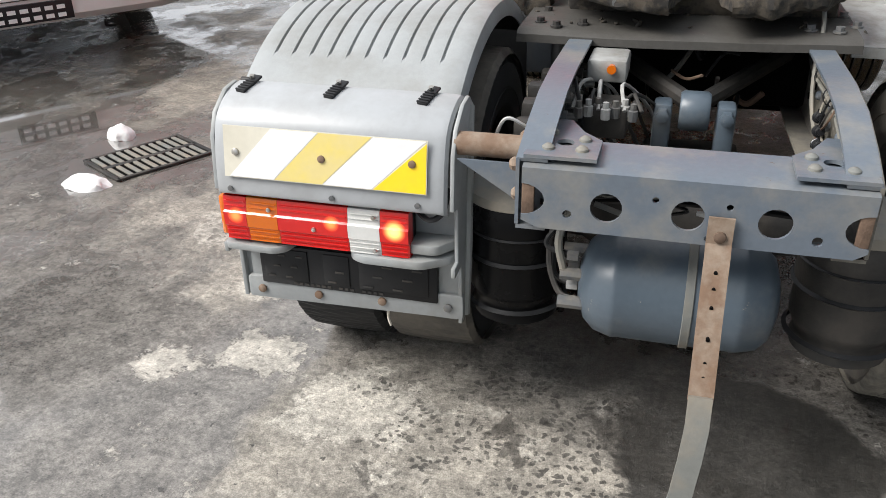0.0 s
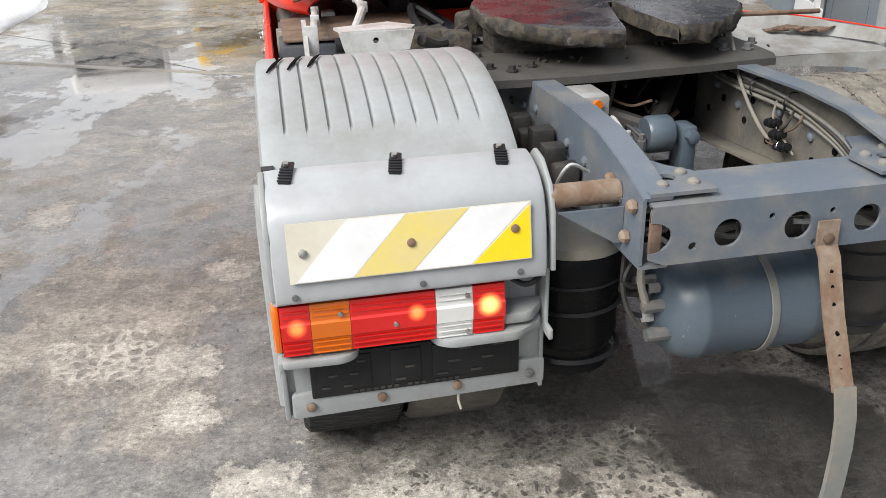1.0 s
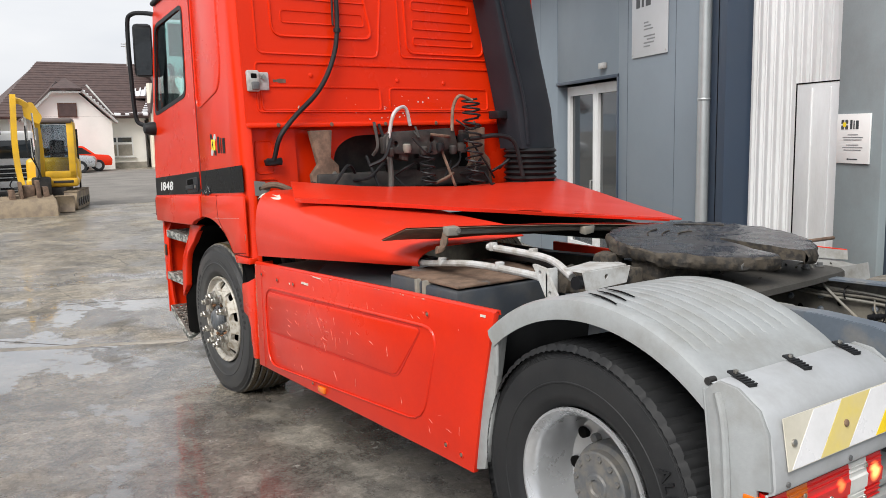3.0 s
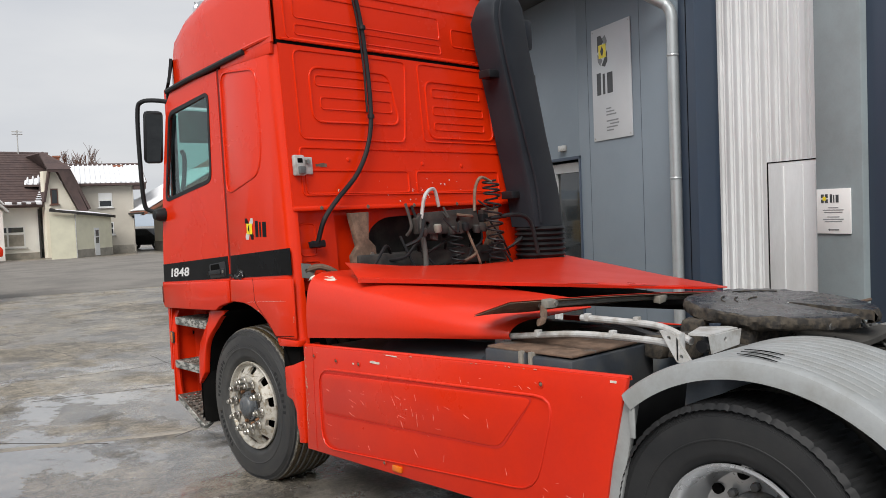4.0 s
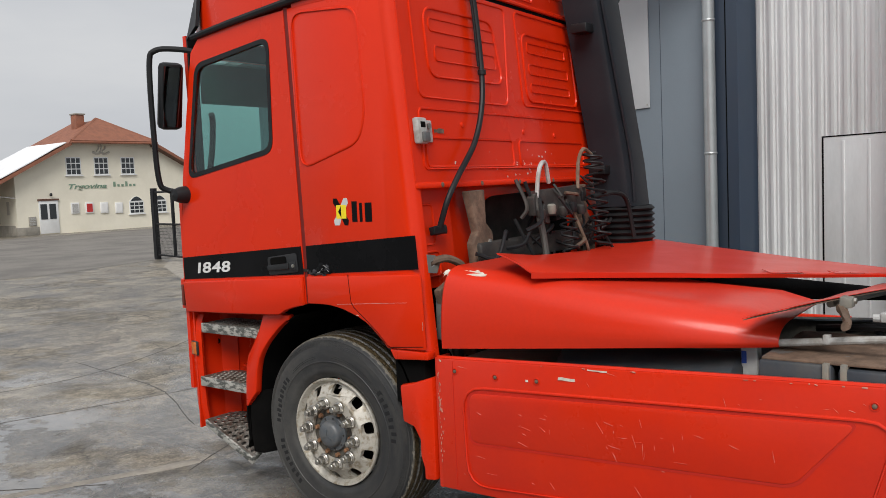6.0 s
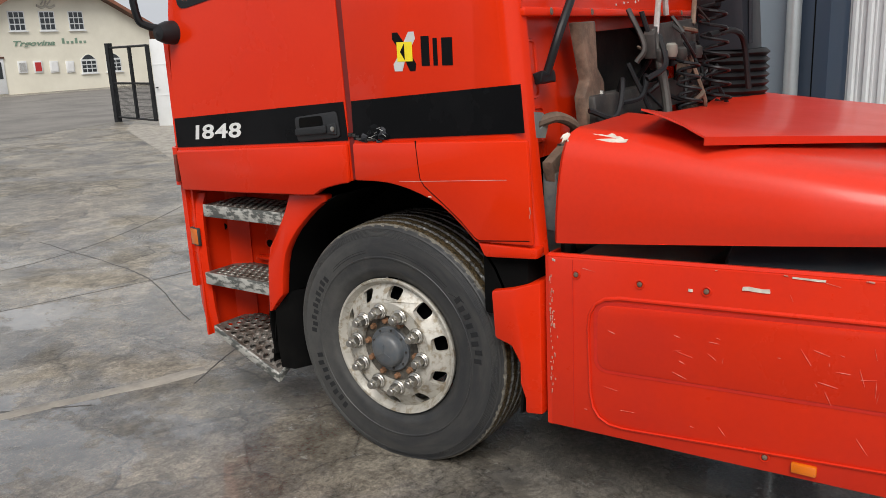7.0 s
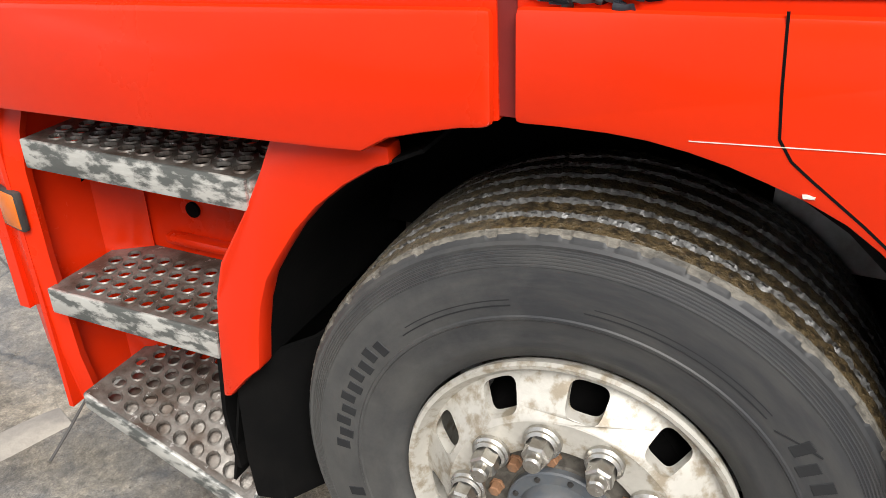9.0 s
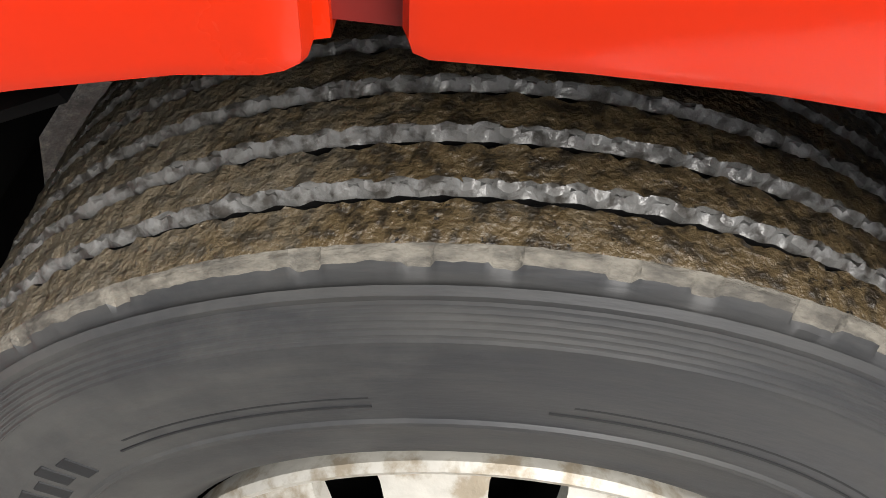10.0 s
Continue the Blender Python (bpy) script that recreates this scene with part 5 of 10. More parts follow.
part("pressed_panel", sheet(rounded([(5.27, 0.835), (3.6, 0.918), (3.82, 0.66), (5.27, 0.6)], 0.05), "yz", -1.2305, 0.008, bev=0.004), RED_SCUFF, skirt)
part("side_marker_lamp", box(-1.24, -1.222, 4.545, 4.62, 0.385, 0.42, 0.006), AMBER_LENS, skirt, "amber side marker lamp")
for y, z in ((5.12, 0.925), (4.9, 0.93), (3.55, 0.99), (5.35, 0.93), (3.43, 0.45), (3.32, 0.44), (4.7, 0.41)):
    part("skirt_bolt", lathe([(0.009, 0), (0.008, -0.004), (0.004, -0.006), (0, -0.006)], 12, (-1.226, y, z)), RUST_DARK, skirt)
    part("bolt_ring", lathe([(0.0165, 0.0), (0.0155, -0.003), (0.0125, -0.003), (0.011, 0.0)], 16, (-1.226, y, z)), RED_SCUFF, skirt)
for k, (y, z, w, h) in enumerate(((4.75, 0.955, 0.08, 0.012), (5.435, 0.975, 0.016, 0.008), (3.16, 1.05, 0.03, 0.01), (4.6, 1.008, 0.09, 0.006), (4.95, 0.928, 0.014, 0.01))):
    b = rough_up(box(-1.2275, -1.2245, y - w / 2, y + w / 2, z - h / 2, z + h / 2), 0.004, 60, 3, k)
    part("paint_chip", b, PUTTY, skirt)
SCRATCH = material("pale_scratch", (0.6, 0.12, 0.08), 0.6, second=(0.62, 0.4, 0.34), scale=30, amount=0.8, bump=0.2)
random.seed(43)
for k in range(46):
    z = random.triangular(0.42, 0.95, 0.78)
    y, w, h = 5.452 - random.expovariate(160), random.uniform(0.0006, 0.0022), random.uniform(0.0015, 0.008)
    part("paint_chip", rough_up(box(-1.2278, -1.2245, y - w, y + w, z - h, z + h), 0.002, 160, 1, k), CHIP, skirt)
for k in range(11):
    y = random.uniform(3.2, 5.3)
    z = 0.985 + (5.462 - y) * 0.0374 - 0.004
    w, h = random.uniform(0.002, 0.01), random.uniform(0.0008, 0.002)
    part("paint_chip", rough_up(box(-1.2278, -1.2245, y - w, y + w, z - h, z + h), 0.003, 90, 1, k), CHIP, skirt)
random.seed(44)
for k in range(60):
    y, z = (random.gauss(4.55, 0.3), random.gauss(0.74, 0.06)) if k < 34 else (random.uniform(3.3, 5.4), random.choice((random.uniform(0.42, 0.58), random.uniform(0.93, 1.0))))
    d = random.choice((radians(random.gauss(75, 18)), radians(random.gauss(8, 12))))
    ln, w = random.uniform(0.004, 0.028), random.uniform(0.0003, 0.0006)
    bar = sheet([(-ln, 0), (0, w), (ln, 0.0), (0, -w)], "yz", -1.2325 if 0.6 < z < 0.84 and 3.8 < y < 5.27 else -1.2268, 0.002)
    part("scratch", turn_bm(bar, Matrix.Translation((0, y, z)) @ Matrix.Rotation(d, 4, "X")), SCRATCH, skirt)
post = [(5.70, 0.825), (5.61, 0.845), (5.49, 0.885), (5.49, 0.37), (5.565, 0.36), (5.565, 0.42), (5.585, 0.48), (5.585, 0.56), (5.62, 0.62), (5.69, 0.64)]
part("arch_post", sheet(post, "yz", -1.225, 0.2, bev=0.012), RED, truck, "red arch end piece behind the front wheel")

# tanks and boxes behind the skirt
TANK_DARK = material("dark_blue_grey_plastic", (0.04, 0.047, 0.058), 0.5, second=(0.07, 0.07, 0.068), scale=6, amount=0.7, grain=0.12, bump=0.12)
bbox = part("battery_box", box(-1.165, -0.55, 3.42, 3.68, 0.75, 1.095, 0.012), TANK_DARK, truck, "dark blue-grey battery box with two straps")
part("battery_box_front", box(-1.16, -0.55, 3.7, 3.96, 0.75, 1.105, 0.012), TANK_DARK, bbox)
for y in (3.66, 3.72):
    part("box_strap", box(-1.172, -0.545, y - 0.011, y + 0.011, 0.74, 1.112, 0.003), STEEL_DUST, bbox)
part("box_lid", box(-1.15, -0.56, 3.43, 3.95, 1.104, 1.116, 0.004), scratched(RUST_DARK.copy(), (0.14, 0.13, 0.12), 8, 0.6), bbox)
part("fuel_tank", lathe([(0, -0.42), (0.22, -0.42), (0.255, -0.4), (0.262, -0.36), (0.255, -0.34), (0.255, 0.38), (0.22, 0.4), (0, 0.4)], 40, (-0.9, 4.5, 0.81), "y"), TANK_DARK, truck, "grey cylindrical tank behind the skirt")
part("silencer", rough_up(box(-1.15, -0.5, 4.95, 5.42, 0.6, 0.98, 0.05), 0.006, 6), STEEL_DUST, truck, "dull exhaust silencer behind the skirt")
bottle = part("bottle", box(-0.96, -0.9, 4.02, 4.09, 0.98, 1.125, 0.012), DECAL_WHITE, truck, "small white plastic bottle with a blue label")
part("bottle_label", box(-0.9615, -0.9595, 4.065, 4.085, 1.04, 1.09), material("blue_label", (0.03, 0.1, 0.5), 0.4, bump=0), bottle, "blue label")
# white-grey tubular bracket
part("support_tube", tube([(-0.99, 4.04, 1.13), (-1.0, 3.85, 1.15), (-1.02, 3.5, 1.19), (-1.045, 3.12, 1.2), (-1.055, 3.0, 1.195)], 0.015, 10, 4), GALV, truck, "pale grey bent support tube")
part("support_tube", tube([(-0.84, 3.62, 1.235), (-0.85, 3.35, 1.235), (-0.88, 3.15, 1.23), (-0.93, 2.98, 1.19)], 0.016, 10, 4), GALV, truck, "pale grey bent support tube")
for p in ((-0.845, 3.58, 1.235), (-0.85, 3.3, 1.238), (-1.005, 3.75, 1.165), (-1.03, 3.3, 1.2)):
    part("tube_clamp", turn_bm(box(-0.02, 0.02, -0.016, 0.016, -0.016, 0.03, 0.004), Matrix.Translation(p) @ Matrix.Scale(0.8, 4)), GALV, truck)
part("support_bracket", sheet(rounded([(3.03, 1.255), (2.96, 1.245), (2.885, 1.135), (2.95, 1.13)], 0.01), "yz", -1.09, 0.014, [ring2d((2.985, 1.225), 0.009, 10), ring2d((2.93, 1.155), 0.009, 10)]), GALV, truck, "pale pressed support bracket")
part("support_bracket_flange", box(-1.09, -1.04, 2.94, 2.955, 1.135, 1.245, 0.004), GALV, truck)
wb = sheet([(-0.99, 2.96), (-0.97, 2.87), (-0.74, 2.88), (-0.72, 2.93), (-0.8, 3.02)], "xy", 1.225, 0.008)
part("lever_cover", turn_bm(wb, Matrix.Translation((0, 0, 0.0))), GALV, truck, "white pressed cover on the bracket")
part("lever_cover_side", sheet([(-0.98, 1.228), (-0.96, 1.155), (-0.75, 1.165), (-0.73, 1.228)], "xz", 2.868, 0.008, [ring2d((-0.86, 1.2), 0.01, 10)]), GALV, truck)
part("solenoid", cyl((-0.99, 2.9, 1.185), (-0.93, 2.9, 1.185), 0.025, n=16), BLACK, truck)
for k in range(4):
    part("hose", tube([(-0.5, 3.9 - 0.12 * k, 1.12), (-0.62, 3.6, 1.16 + 0.01 * k), (-0.6, 3.3, 1.13), (-0.45 + 0.05 * k, 3.15, 1.12)], 0.016, 7), BLACK, truck)

# ---- broken rear fairing ----
sec = [
    (5.447, [(-1.19, 1.03), (-1.207, 1.15), (-1.205, 1.28), (-1.183, 1.365), (-1.13, 1.41), (-1.0, 1.418), (-0.55, 1.42)]),
    (5.432, [(-1.21, 1.03), (-1.222, 1.15), (-1.22, 1.28), (-1.195, 1.375), (-1.13, 1.42), (-1.0, 1.424), (-0.55, 1.42)]),
    (5.1, [(-1.21, 1.058), (-1.22, 1.15), (-1.215, 1.27), (-1.185, 1.35), (-1.1, 1.385), (-0.98, 1.392), (-0.55, 1.39)]),
    (4.7, [(-1.195, 1.09), (-1.21, 1.16), (-1.2, 1.245), (-1.16, 1.31), (-1.07, 1.34), (-0.95, 1.345), (-0.5, 1.34)]),
    (4.35, [(-1.16, 1.115), (-1.175, 1.16), (-1.165, 1.22), (-1.12, 1.27), (-1.03, 1.298), (-0.9, 1.302), (-0.45, 1.295)]),
    (4.08, [(-1.09, 1.125), (-1.105, 1.15), (-1.095, 1.2), (-1.05, 1.24), (-0.96, 1.265), (-0.84, 1.27), (-0.38, 1.265)]),
    (3.92, [(-1.02, 1.128), (-1.03, 1.145), (-1.015, 1.17), (-0.97, 1.195), (-0.9, 1.21), (-0.78, 1.215), (-0.38, 1.22)]),
]
fair = part("side_fairing", thick(grid([smooth_line([(px, y - (0.1 * (pz - 1.03) if y > 5.4 and px < -0.9 else 0), pz) for px, pz in s], 3) for y, s in sec]), 0.005), RED_DUSTY, truck, "dusty red chassis fairing panel, loose and cracked")
for k, (y, z) in enumerate(((4.62, 1.27), (4.55, 1.262), (4.5, 1.252), (4.58, 1.245), (4.66, 1.255))):
    part("crack_chip", rough_up(turn_bm(box(-0.002, 0.002, -0.016, 0.016, -0.0015, 0.0015), Matrix.Translation((-1.15 + 0.012 * k, y, z + 0.004)) @ Matrix.Rotation(radians(40 * k), 4, "X")), 0.006, 60, 2, k), PUTTY, fair)


def shoulder(y, f, lift=0.009):
    """A point on the fairing's rounded top edge, 0 at its flank and 1 on its top."""
    t = (y - 5.1) / 0.347
    p = [Vector((-1.215 - 0.005 * t, y, 1.28)), Vector((-1.185 - 0.01 * t, y, 1.35 + 0.025 * t)), Vector((-1.1 - 0.03 * t, y, 1.385 + 0.035 * t)), Vector((-0.98 - 0.02 * t, y, 1.392 + 0.032 * t))]
    k = min(2, int(f * 3))
    q = p[k].lerp(p[k + 1], f * 3 - k)
    return q + Vector((-0.4, 0, 1)).normalized() * lift


def filler(y0, y1, f0, f1, seed):
    """A ragged patch of bare filler on the fairing's edge."""
    rows_f = []
    for i in range(15):
        y = y0 + (y1 - y0) * i / 14
        n0, n1 = (0.5 + 0.9 * noise.noise(Vector((i * 0.45, seed + e, 1))) for e in (0, 9))
        mid, half = (f0 + f1) / 2, (f1 - f0) / 2 * (0.25 + 0.75 * math.sin(math.pi * (i + 0.4) / 15) ** 0.5)
        rows_f.append([shoulder(y, min(0.99, max(0.01, mid + half * e))) for e in (-n0 - 0.3, -0.3, 0.3, n1 + 0.3)])
    return thick(grid(rows_f), 0.002)


part("fairing_chip", filler(5.2, 5.35, 0.42, 0.62, 2), PUTTY, fair, "ragged patch of bare filler on the top edge")
part("fairing_chip", filler(5.385, 5.425, 0.36, 0.56, 5), PUTTY, fair, "ragged patch of bare filler on the corner")
part("heat_shield", rough_up(box(-1.12, -0.82, 5.475, 5.53, 1.05, 1.26, 0.003), 0.008, 18, 2), HUB, truck, "dented grey heat shield behind the cab")
part("rusty_bracket", rough_up(turn_bm(box(-0.14, 0.14, -0.02, 0.02, -0.04, 0.04, 0.003), Matrix.Translation((-1.0, 5.5, 1.31)) @ Matrix.Rotation(radians(-20), 4, "Y")), 0.008, 25, 2), RUST_DARK, truck, "rusty bracket behind the cab")
top_rows = []
NEAR0, NEAR1 = Vector((-1.18, 4.936, 1.411)), Vector((0.36, 3.6, 1.27))
FAR = [Vector((-1.09, 5.175, 1.486)), Vector((-0.5, 5.3, 1.418)), Vector((0.3, 5.42, 1.372)), Vector((0.9, 5.53, 1.372)), Vector((1.33, 5.61, 1.388)), Vector((1.05, 4.9, 1.335)), Vector((0.75, 4.25, 1.298)), Vector((0.42, 3.57, 1.272))]
for k in range(25):
    f = k / 24
    a = NEAR0.lerp(NEAR1, f) + Vector((0, 0, 0.002 * math.sin(f * 7)))
    g = f * (len(FAR) - 1)
    i = min(int(g), len(FAR) - 2)
    b = FAR[i].lerp(FAR[i + 1], g - i)
    top_rows.append([a.lerp(b, t) + Vector((0, 0, 0.008 * math.sin(math.pi * t) * (1 - f) + 0.003 * noise.noise(Vector((f * 6, t * 5, 2))))) for t in (0, 0.01, 0.05, 0.15, 0.3, 0.5, 0.7, 0.9, 1)])
part("fairing_deck", thick(grid(top_rows), 0.006), RED_DUSTY, fair, "buckled red deck panel of the fairing")
part("deck_lip", thick(grid([[r[0], r[0] + Vector((0.006, 0.004, -0.028 + 0.0007 * i))] for i, r in enumerate(top_rows)]), 0.004), RED_DUSTY, fair)
for k, (f, w) in enumerate(((0.62, 0.09), (0.7, 0.06), (0.78, 0.12), (0.86, 0.07), (0.93, 0.08))):
    r0, r1 = top_rows[int(f * 24)], top_rows[min(24, int(f * 24) + 2)]
    part("edge_chip", rough_up(thick(grid([[r0[0] + Vector((0, 0, 0.004)), r0[0].lerp(r0[8], w * 0.5) + Vector((0, 0, 0.005))], [r1[0] + Vector((0, 0, 0.004)), r1[0].lerp(r1[8], w * 0.3) + Vector((0, 0, 0.005))]]), 0.002), 0.008, 30, 0, k), RED_SCUFF, fair)
# near-black sheet under the deck: its shade is put into the colour
part("fairing_liner", thick(grid([[NEAR0.lerp(NEAR1, f) + Vector((0.14, 0.1, -0.12 - 0.03 * f)), Vector((-0.6, 5.35, 1.2)).lerp(Vector((0.6, 3.7, 1.15)), f), Vector((1.15, 5.4, 1.2)).lerp(Vector((0.7, 3.8, 1.15)), f)] for f in (0, 0.25, 0.5, 0.75, 1)]), 0.006), DARK, fair, "near-black sheet that paints the shade under the deck")
low_rows = []
for k in range(17):
    f = k / 16
    low = Vector((-1.174, 4.01, 1.255)).lerp(Vector((0.3, 3.78, 1.218)), f) + Vector((0, 0, 0.003 * math.sin(21 * f)))
    high = Vector((-1.2, 3.74, 1.336)).lerp(Vector((0.32, 3.38, 1.262)), f) + Vector((0, 0, 0.01 * math.sin(math.pi * f)))
    low_rows.append([low, low.lerp(high, 0.3), low.lerp(high, 0.7), high])
part("fairing_flap", thick(grid(low_rows), 0.003), RUST_DARK, fair, "dirty brown underside of the loose fairing flap")
part("flap_skin", thick(grid([[p + Vector((0, 0.002, 0.006)) for p in r] for r in low_rows]), 0.002), RED_DUSTY, fair, "red outer skin of the loose flap")
part("flap_bar", tube([(-1.0, 3.74, 1.305), (-0.4, 3.62, 1.285), (0.2, 3.5, 1.24)], 0.014, 8), STEEL_DUST, fair)
for x, y, z in ((-1.0, 3.68, 1.315), (-0.3, 3.54, 1.275)):
    part("flap_bracket", rough_up(box(x - 0.035, x + 0.03, y - 0.02, y + 0.02, z - 0.02, z + 0.02, 0.005), 0.006, 30), STEEL_DUST, fair)
part("bracket_bolt", lathe([(0.013, 0), (0.013, -0.014), (0, -0.016)], 6, (-0.98, 3.665, 1.318), "y"), NUT, fair)
part("flap_bracket_stub", rough_up(tube([(-1.02, 3.7, 1.305), (-1.04, 3.68, 1.27), (-1.06, 3.67, 1.245), (-1.09, 3.67, 1.24)], 0.016, 7), 0.008, 30), RUST_DARK, fair)

# ---- cab ----
CX = -1.235
def edge_y(z):
    """The cab's rear edge leans forward."""
    return 5.487 + 0.088 * (z - 0.98)


def gap_y(z):
    """The line between door and sleeper panel."""
    return 6.315 + 0.0358 * (z - 1.2)


ARCH = [(6.24, 1.207), (6.178, 1.207), (6.13, 1.204), (6.078, 1.196), (6.03, 1.185), (5.982, 1.17), (5.936, 1.154), (5.89, 1.133), (5.85, 1.106), (5.809, 1.072), (5.775, 1.042), (5.748, 1.014), (5.73, 0.99)]
rear_panel = [(edge_y(1.0) + 0.07, 1.0), (edge_y(2.81) + 0.07, 2.81), (gap_y(2.785) - 0.013, 2.785), (gap_y(1.205) - 0.013, 1.205)] + ARCH
cab = part("cab_side_panel", sheet(rear_panel, "yz", CX, 0.02, bev=0.006), RED, truck, "red sleeper-cab side panel with a raised pressing")
DOOR = [(gap_y(1.2) + 0.013, 1.205), (gap_y(2.78) + 0.013, 2.78), (7.1, 2.755), (7.2, 2.66), (7.28, 2.3), (7.36, 1.9), (7.40, 1.5), (7.405, 1.29), (7.39, 1.108), (6.6, 1.133), (6.535, 1.137), (6.49, 1.162), (6.44, 1.176), (6.38, 1.19)]
WIN = rounded([(7.14, 2.565), (6.535, 2.635), (6.55, 2.06), (7.275, 1.945)], 0.06)
door = part("cab_door", sheet(DOOR, "yz", CX, 0.02, [WIN]), RED, truck, "red cab door, closed, with tinted window")
frame_w = rounded([(7.165, 2.592), (6.51, 2.662), (6.525, 2.035), (7.3, 1.915)], 0.075)
part("window_seal", sheet(frame_w, "yz", CX - 0.004, 0.028, [WIN]), BLACK, door)
pane = part("door_window", sheet(rounded([(7.145, 2.57), (6.53, 2.64), (6.545, 2.055), (7.28, 1.94)], 0.05), "yz", CX + 0.006, 0.004), WINDOW_GLASS, door, "green-tinted side window")
pane.visible_shadow = False
# Cab red darkened: the shade inside the door gap is in the colour.
SHUT_RED = material("shaded_red_door_rebate", (0.16, 0.008, 0.005), 0.6, bump=0.1)
part("shut_line", sheet([(gap_y(1.21) - 0.016, 1.21), (gap_y(2.79) - 0.016, 2.79), (gap_y(2.79) + 0.016, 2.79), (gap_y(1.21) + 0.016, 1.21)], "yz", CX + 0.004, 0.026), SHUT_RED, truck)
# pressed sleeper panel
ridge([(6.33, 2.76), (5.86, 2.72), (5.83, 2.2), (5.88, 2.05), (6.31, 1.93)], 0.09, CX + 0.002, "pressed_ridge", RED, cab, 0.011)
# rear corner post
corner = grid([[(CX + 0.075 - 0.075 * math.cos(a), edge_y(z) + 0.072 - 0.07 * math.sin(a), z) for a in [math.pi / 2 * k / 8 for k in range(9)]] for z in (0.975, 1.4, 2.0, 2.84)])
part("cab_corner", thick(corner, 0.006), RED, cab)
part("corner_lower", sheet([(5.49, 0.972), (5.49, 1.01), (5.735, 1.01), (5.712, 0.965), (5.7, 0.958)], "yz", CX - 0.012, 0.06, bev=0.008), RED, cab)


def stripe_z(y):
    f = (y - 5.54) / 1.8
    return 1.413 - 0.106 * f, 1.578 - 0.135 * f


def stripe(y0, y1, name, owner):
    a, b = stripe_z(y0), stripe_z(y1)
    return part(name, sheet([(y0, a[0]), (y0 + 0.012, a[1]), (y1, b[1]), (y1, b[0])], "yz", CX - 0.003, 0.004), BLACK_SHINE, owner, "black waist stripe")


s1 = stripe(5.535, 6.306, "waist_stripe", cab)
stripe(6.336, 7.402, "waist_stripe", door)
# lower skins stand a little proud of the stripe
low_a = [(5.5, 1.02), (5.516, 1.392)] + [(6.305, stripe_z(6.305)[0] - 0.01), (6.302, 1.208)] + [(y, z + 0.003) for y, z in ARCH[:-1]] + [(5.74, 1.012)]
part("fender_skin", sheet(low_a, "yz", CX - 0.018, 0.02, bev=0.01), RED, cab)
low_b = [(6.332, 1.2), (6.335, stripe_z(6.335)[0] - 0.012), (7.4, stripe_z(7.4)[0] - 0.012), (7.402, 1.28), (7.388, 1.104), (6.96, 1.116), (6.6, 1.13), (6.535, 1.134), (6.492, 1.16), (6.44, 1.175), (6.38, 1.19), (6.35, 1.194)]
part("door_skin", sheet(low_b, "yz", CX - 0.018, 0.02, bev=0.01), RED, door)


def seam(p, q, w=0.0022):
    """A thin straight joint between skins."""
    d = (Vector(q) - Vector(p)).normalized()
    o = Vector((-d.y, d.x)) * w
    part("panel_seam", sheet([(p[0] + o.x, p[1] + o.y), (q[0] + o.x, q[1] + o.y), (q[0] - o.x, q[1] - o.y), (p[0] - o.x, p[1] - o.y)], "yz", CX - 0.0188, 0.004), DARK, cab)


SEAM = [(5.992, 1.376), (5.985, 1.293), (5.978, 1.233), (5.961, 1.208), (5.938, 1.19), (5.871, 1.141), (5.8, 1.084), (5.745, 1.03), (5.732, 1.022), (5.718, 1.02), (5.515, 1.038)]
for p, q in zip(SEAM, SEAM[1:]):
    seam(p, q, 0.0017)
part("scratch_line", sheet([(6.078, 1.2168), (5.6, 1.2495), (5.6, 1.2503), (6.078, 1.2178)], "yz", CX - 0.0192, 0.003), PUTTY, cab, "long pale scratch above the wheel arch")
part("paint_chip", rough_up(box(CX - 0.0205, CX - 0.017, 5.928, 5.942, 1.166, 1.17), 0.003, 140, 3), PUTTY, cab)
part("paint_chip", rough_up(box(CX - 0.0205, CX - 0.017, 5.509, 5.511, 1.12, 1.16), 0.002, 90, 3), CHIP, cab)
random.seed(5)
for k in range(14):
    y, z, w, h = 6.31 - 0.012 * k + random.uniform(-0.01, 0.01), 1.376 + random.uniform(-0.012, 0.022), random.uniform(0.008, 0.022), random.uniform(0.002, 0.007)
    part("dent_scrape", rough_up(box(CX - 0.0052 - 0.0004 * k, CX - 0.003, y - w, y + w, z - h, z + h, 0.0), 0.006, 70, 3, k), (GRIME, BLACK_SHINE, BLACK, GRIME, GREASE, BLACK_SHINE, BLACK)[k % 7], cab)
for k, (y, z, w) in enumerate(((6.16, 1.4, 0.022), (6.19, 1.408, 0.026), (6.215, 1.398, 0.018), (6.245, 1.384, 0.014), (6.14, 1.388, 0.014), (6.2, 1.386, 0.02))):
    lump = bmesh.new()
    bmesh.ops.create_icosphere(lump, subdivisions=3, radius=w)
    turn_bm(rough_up(lump, 0.009, 60, 0, k), Matrix.Translation((CX - 0.004, y, z)) @ Matrix.Diagonal((0.22, 1.1, 0.9, 1)))
    part("dent_scrape", lump, GREASE if k % 3 == 0 else BLACK_SHINE, cab, "dark shiny scrape on the stripe")
for k in range(6):
    y, z = 6.145 + 0.014 * k, 1.392 + 0.004 * (k % 3) + 0.02 * math.sin(k * 0.9)
    part("scrape_streak", turn_bm(rough_up(box(-0.0095, -0.004, -0.008, 0.008, -0.0006, 0.0006), 0.002, 80, 2, k), Matrix.Translation((CX, y, z)) @ Matrix.Rotation(0.5 * math.cos(k), 4, "X")), DECAL_SILVER, cab)
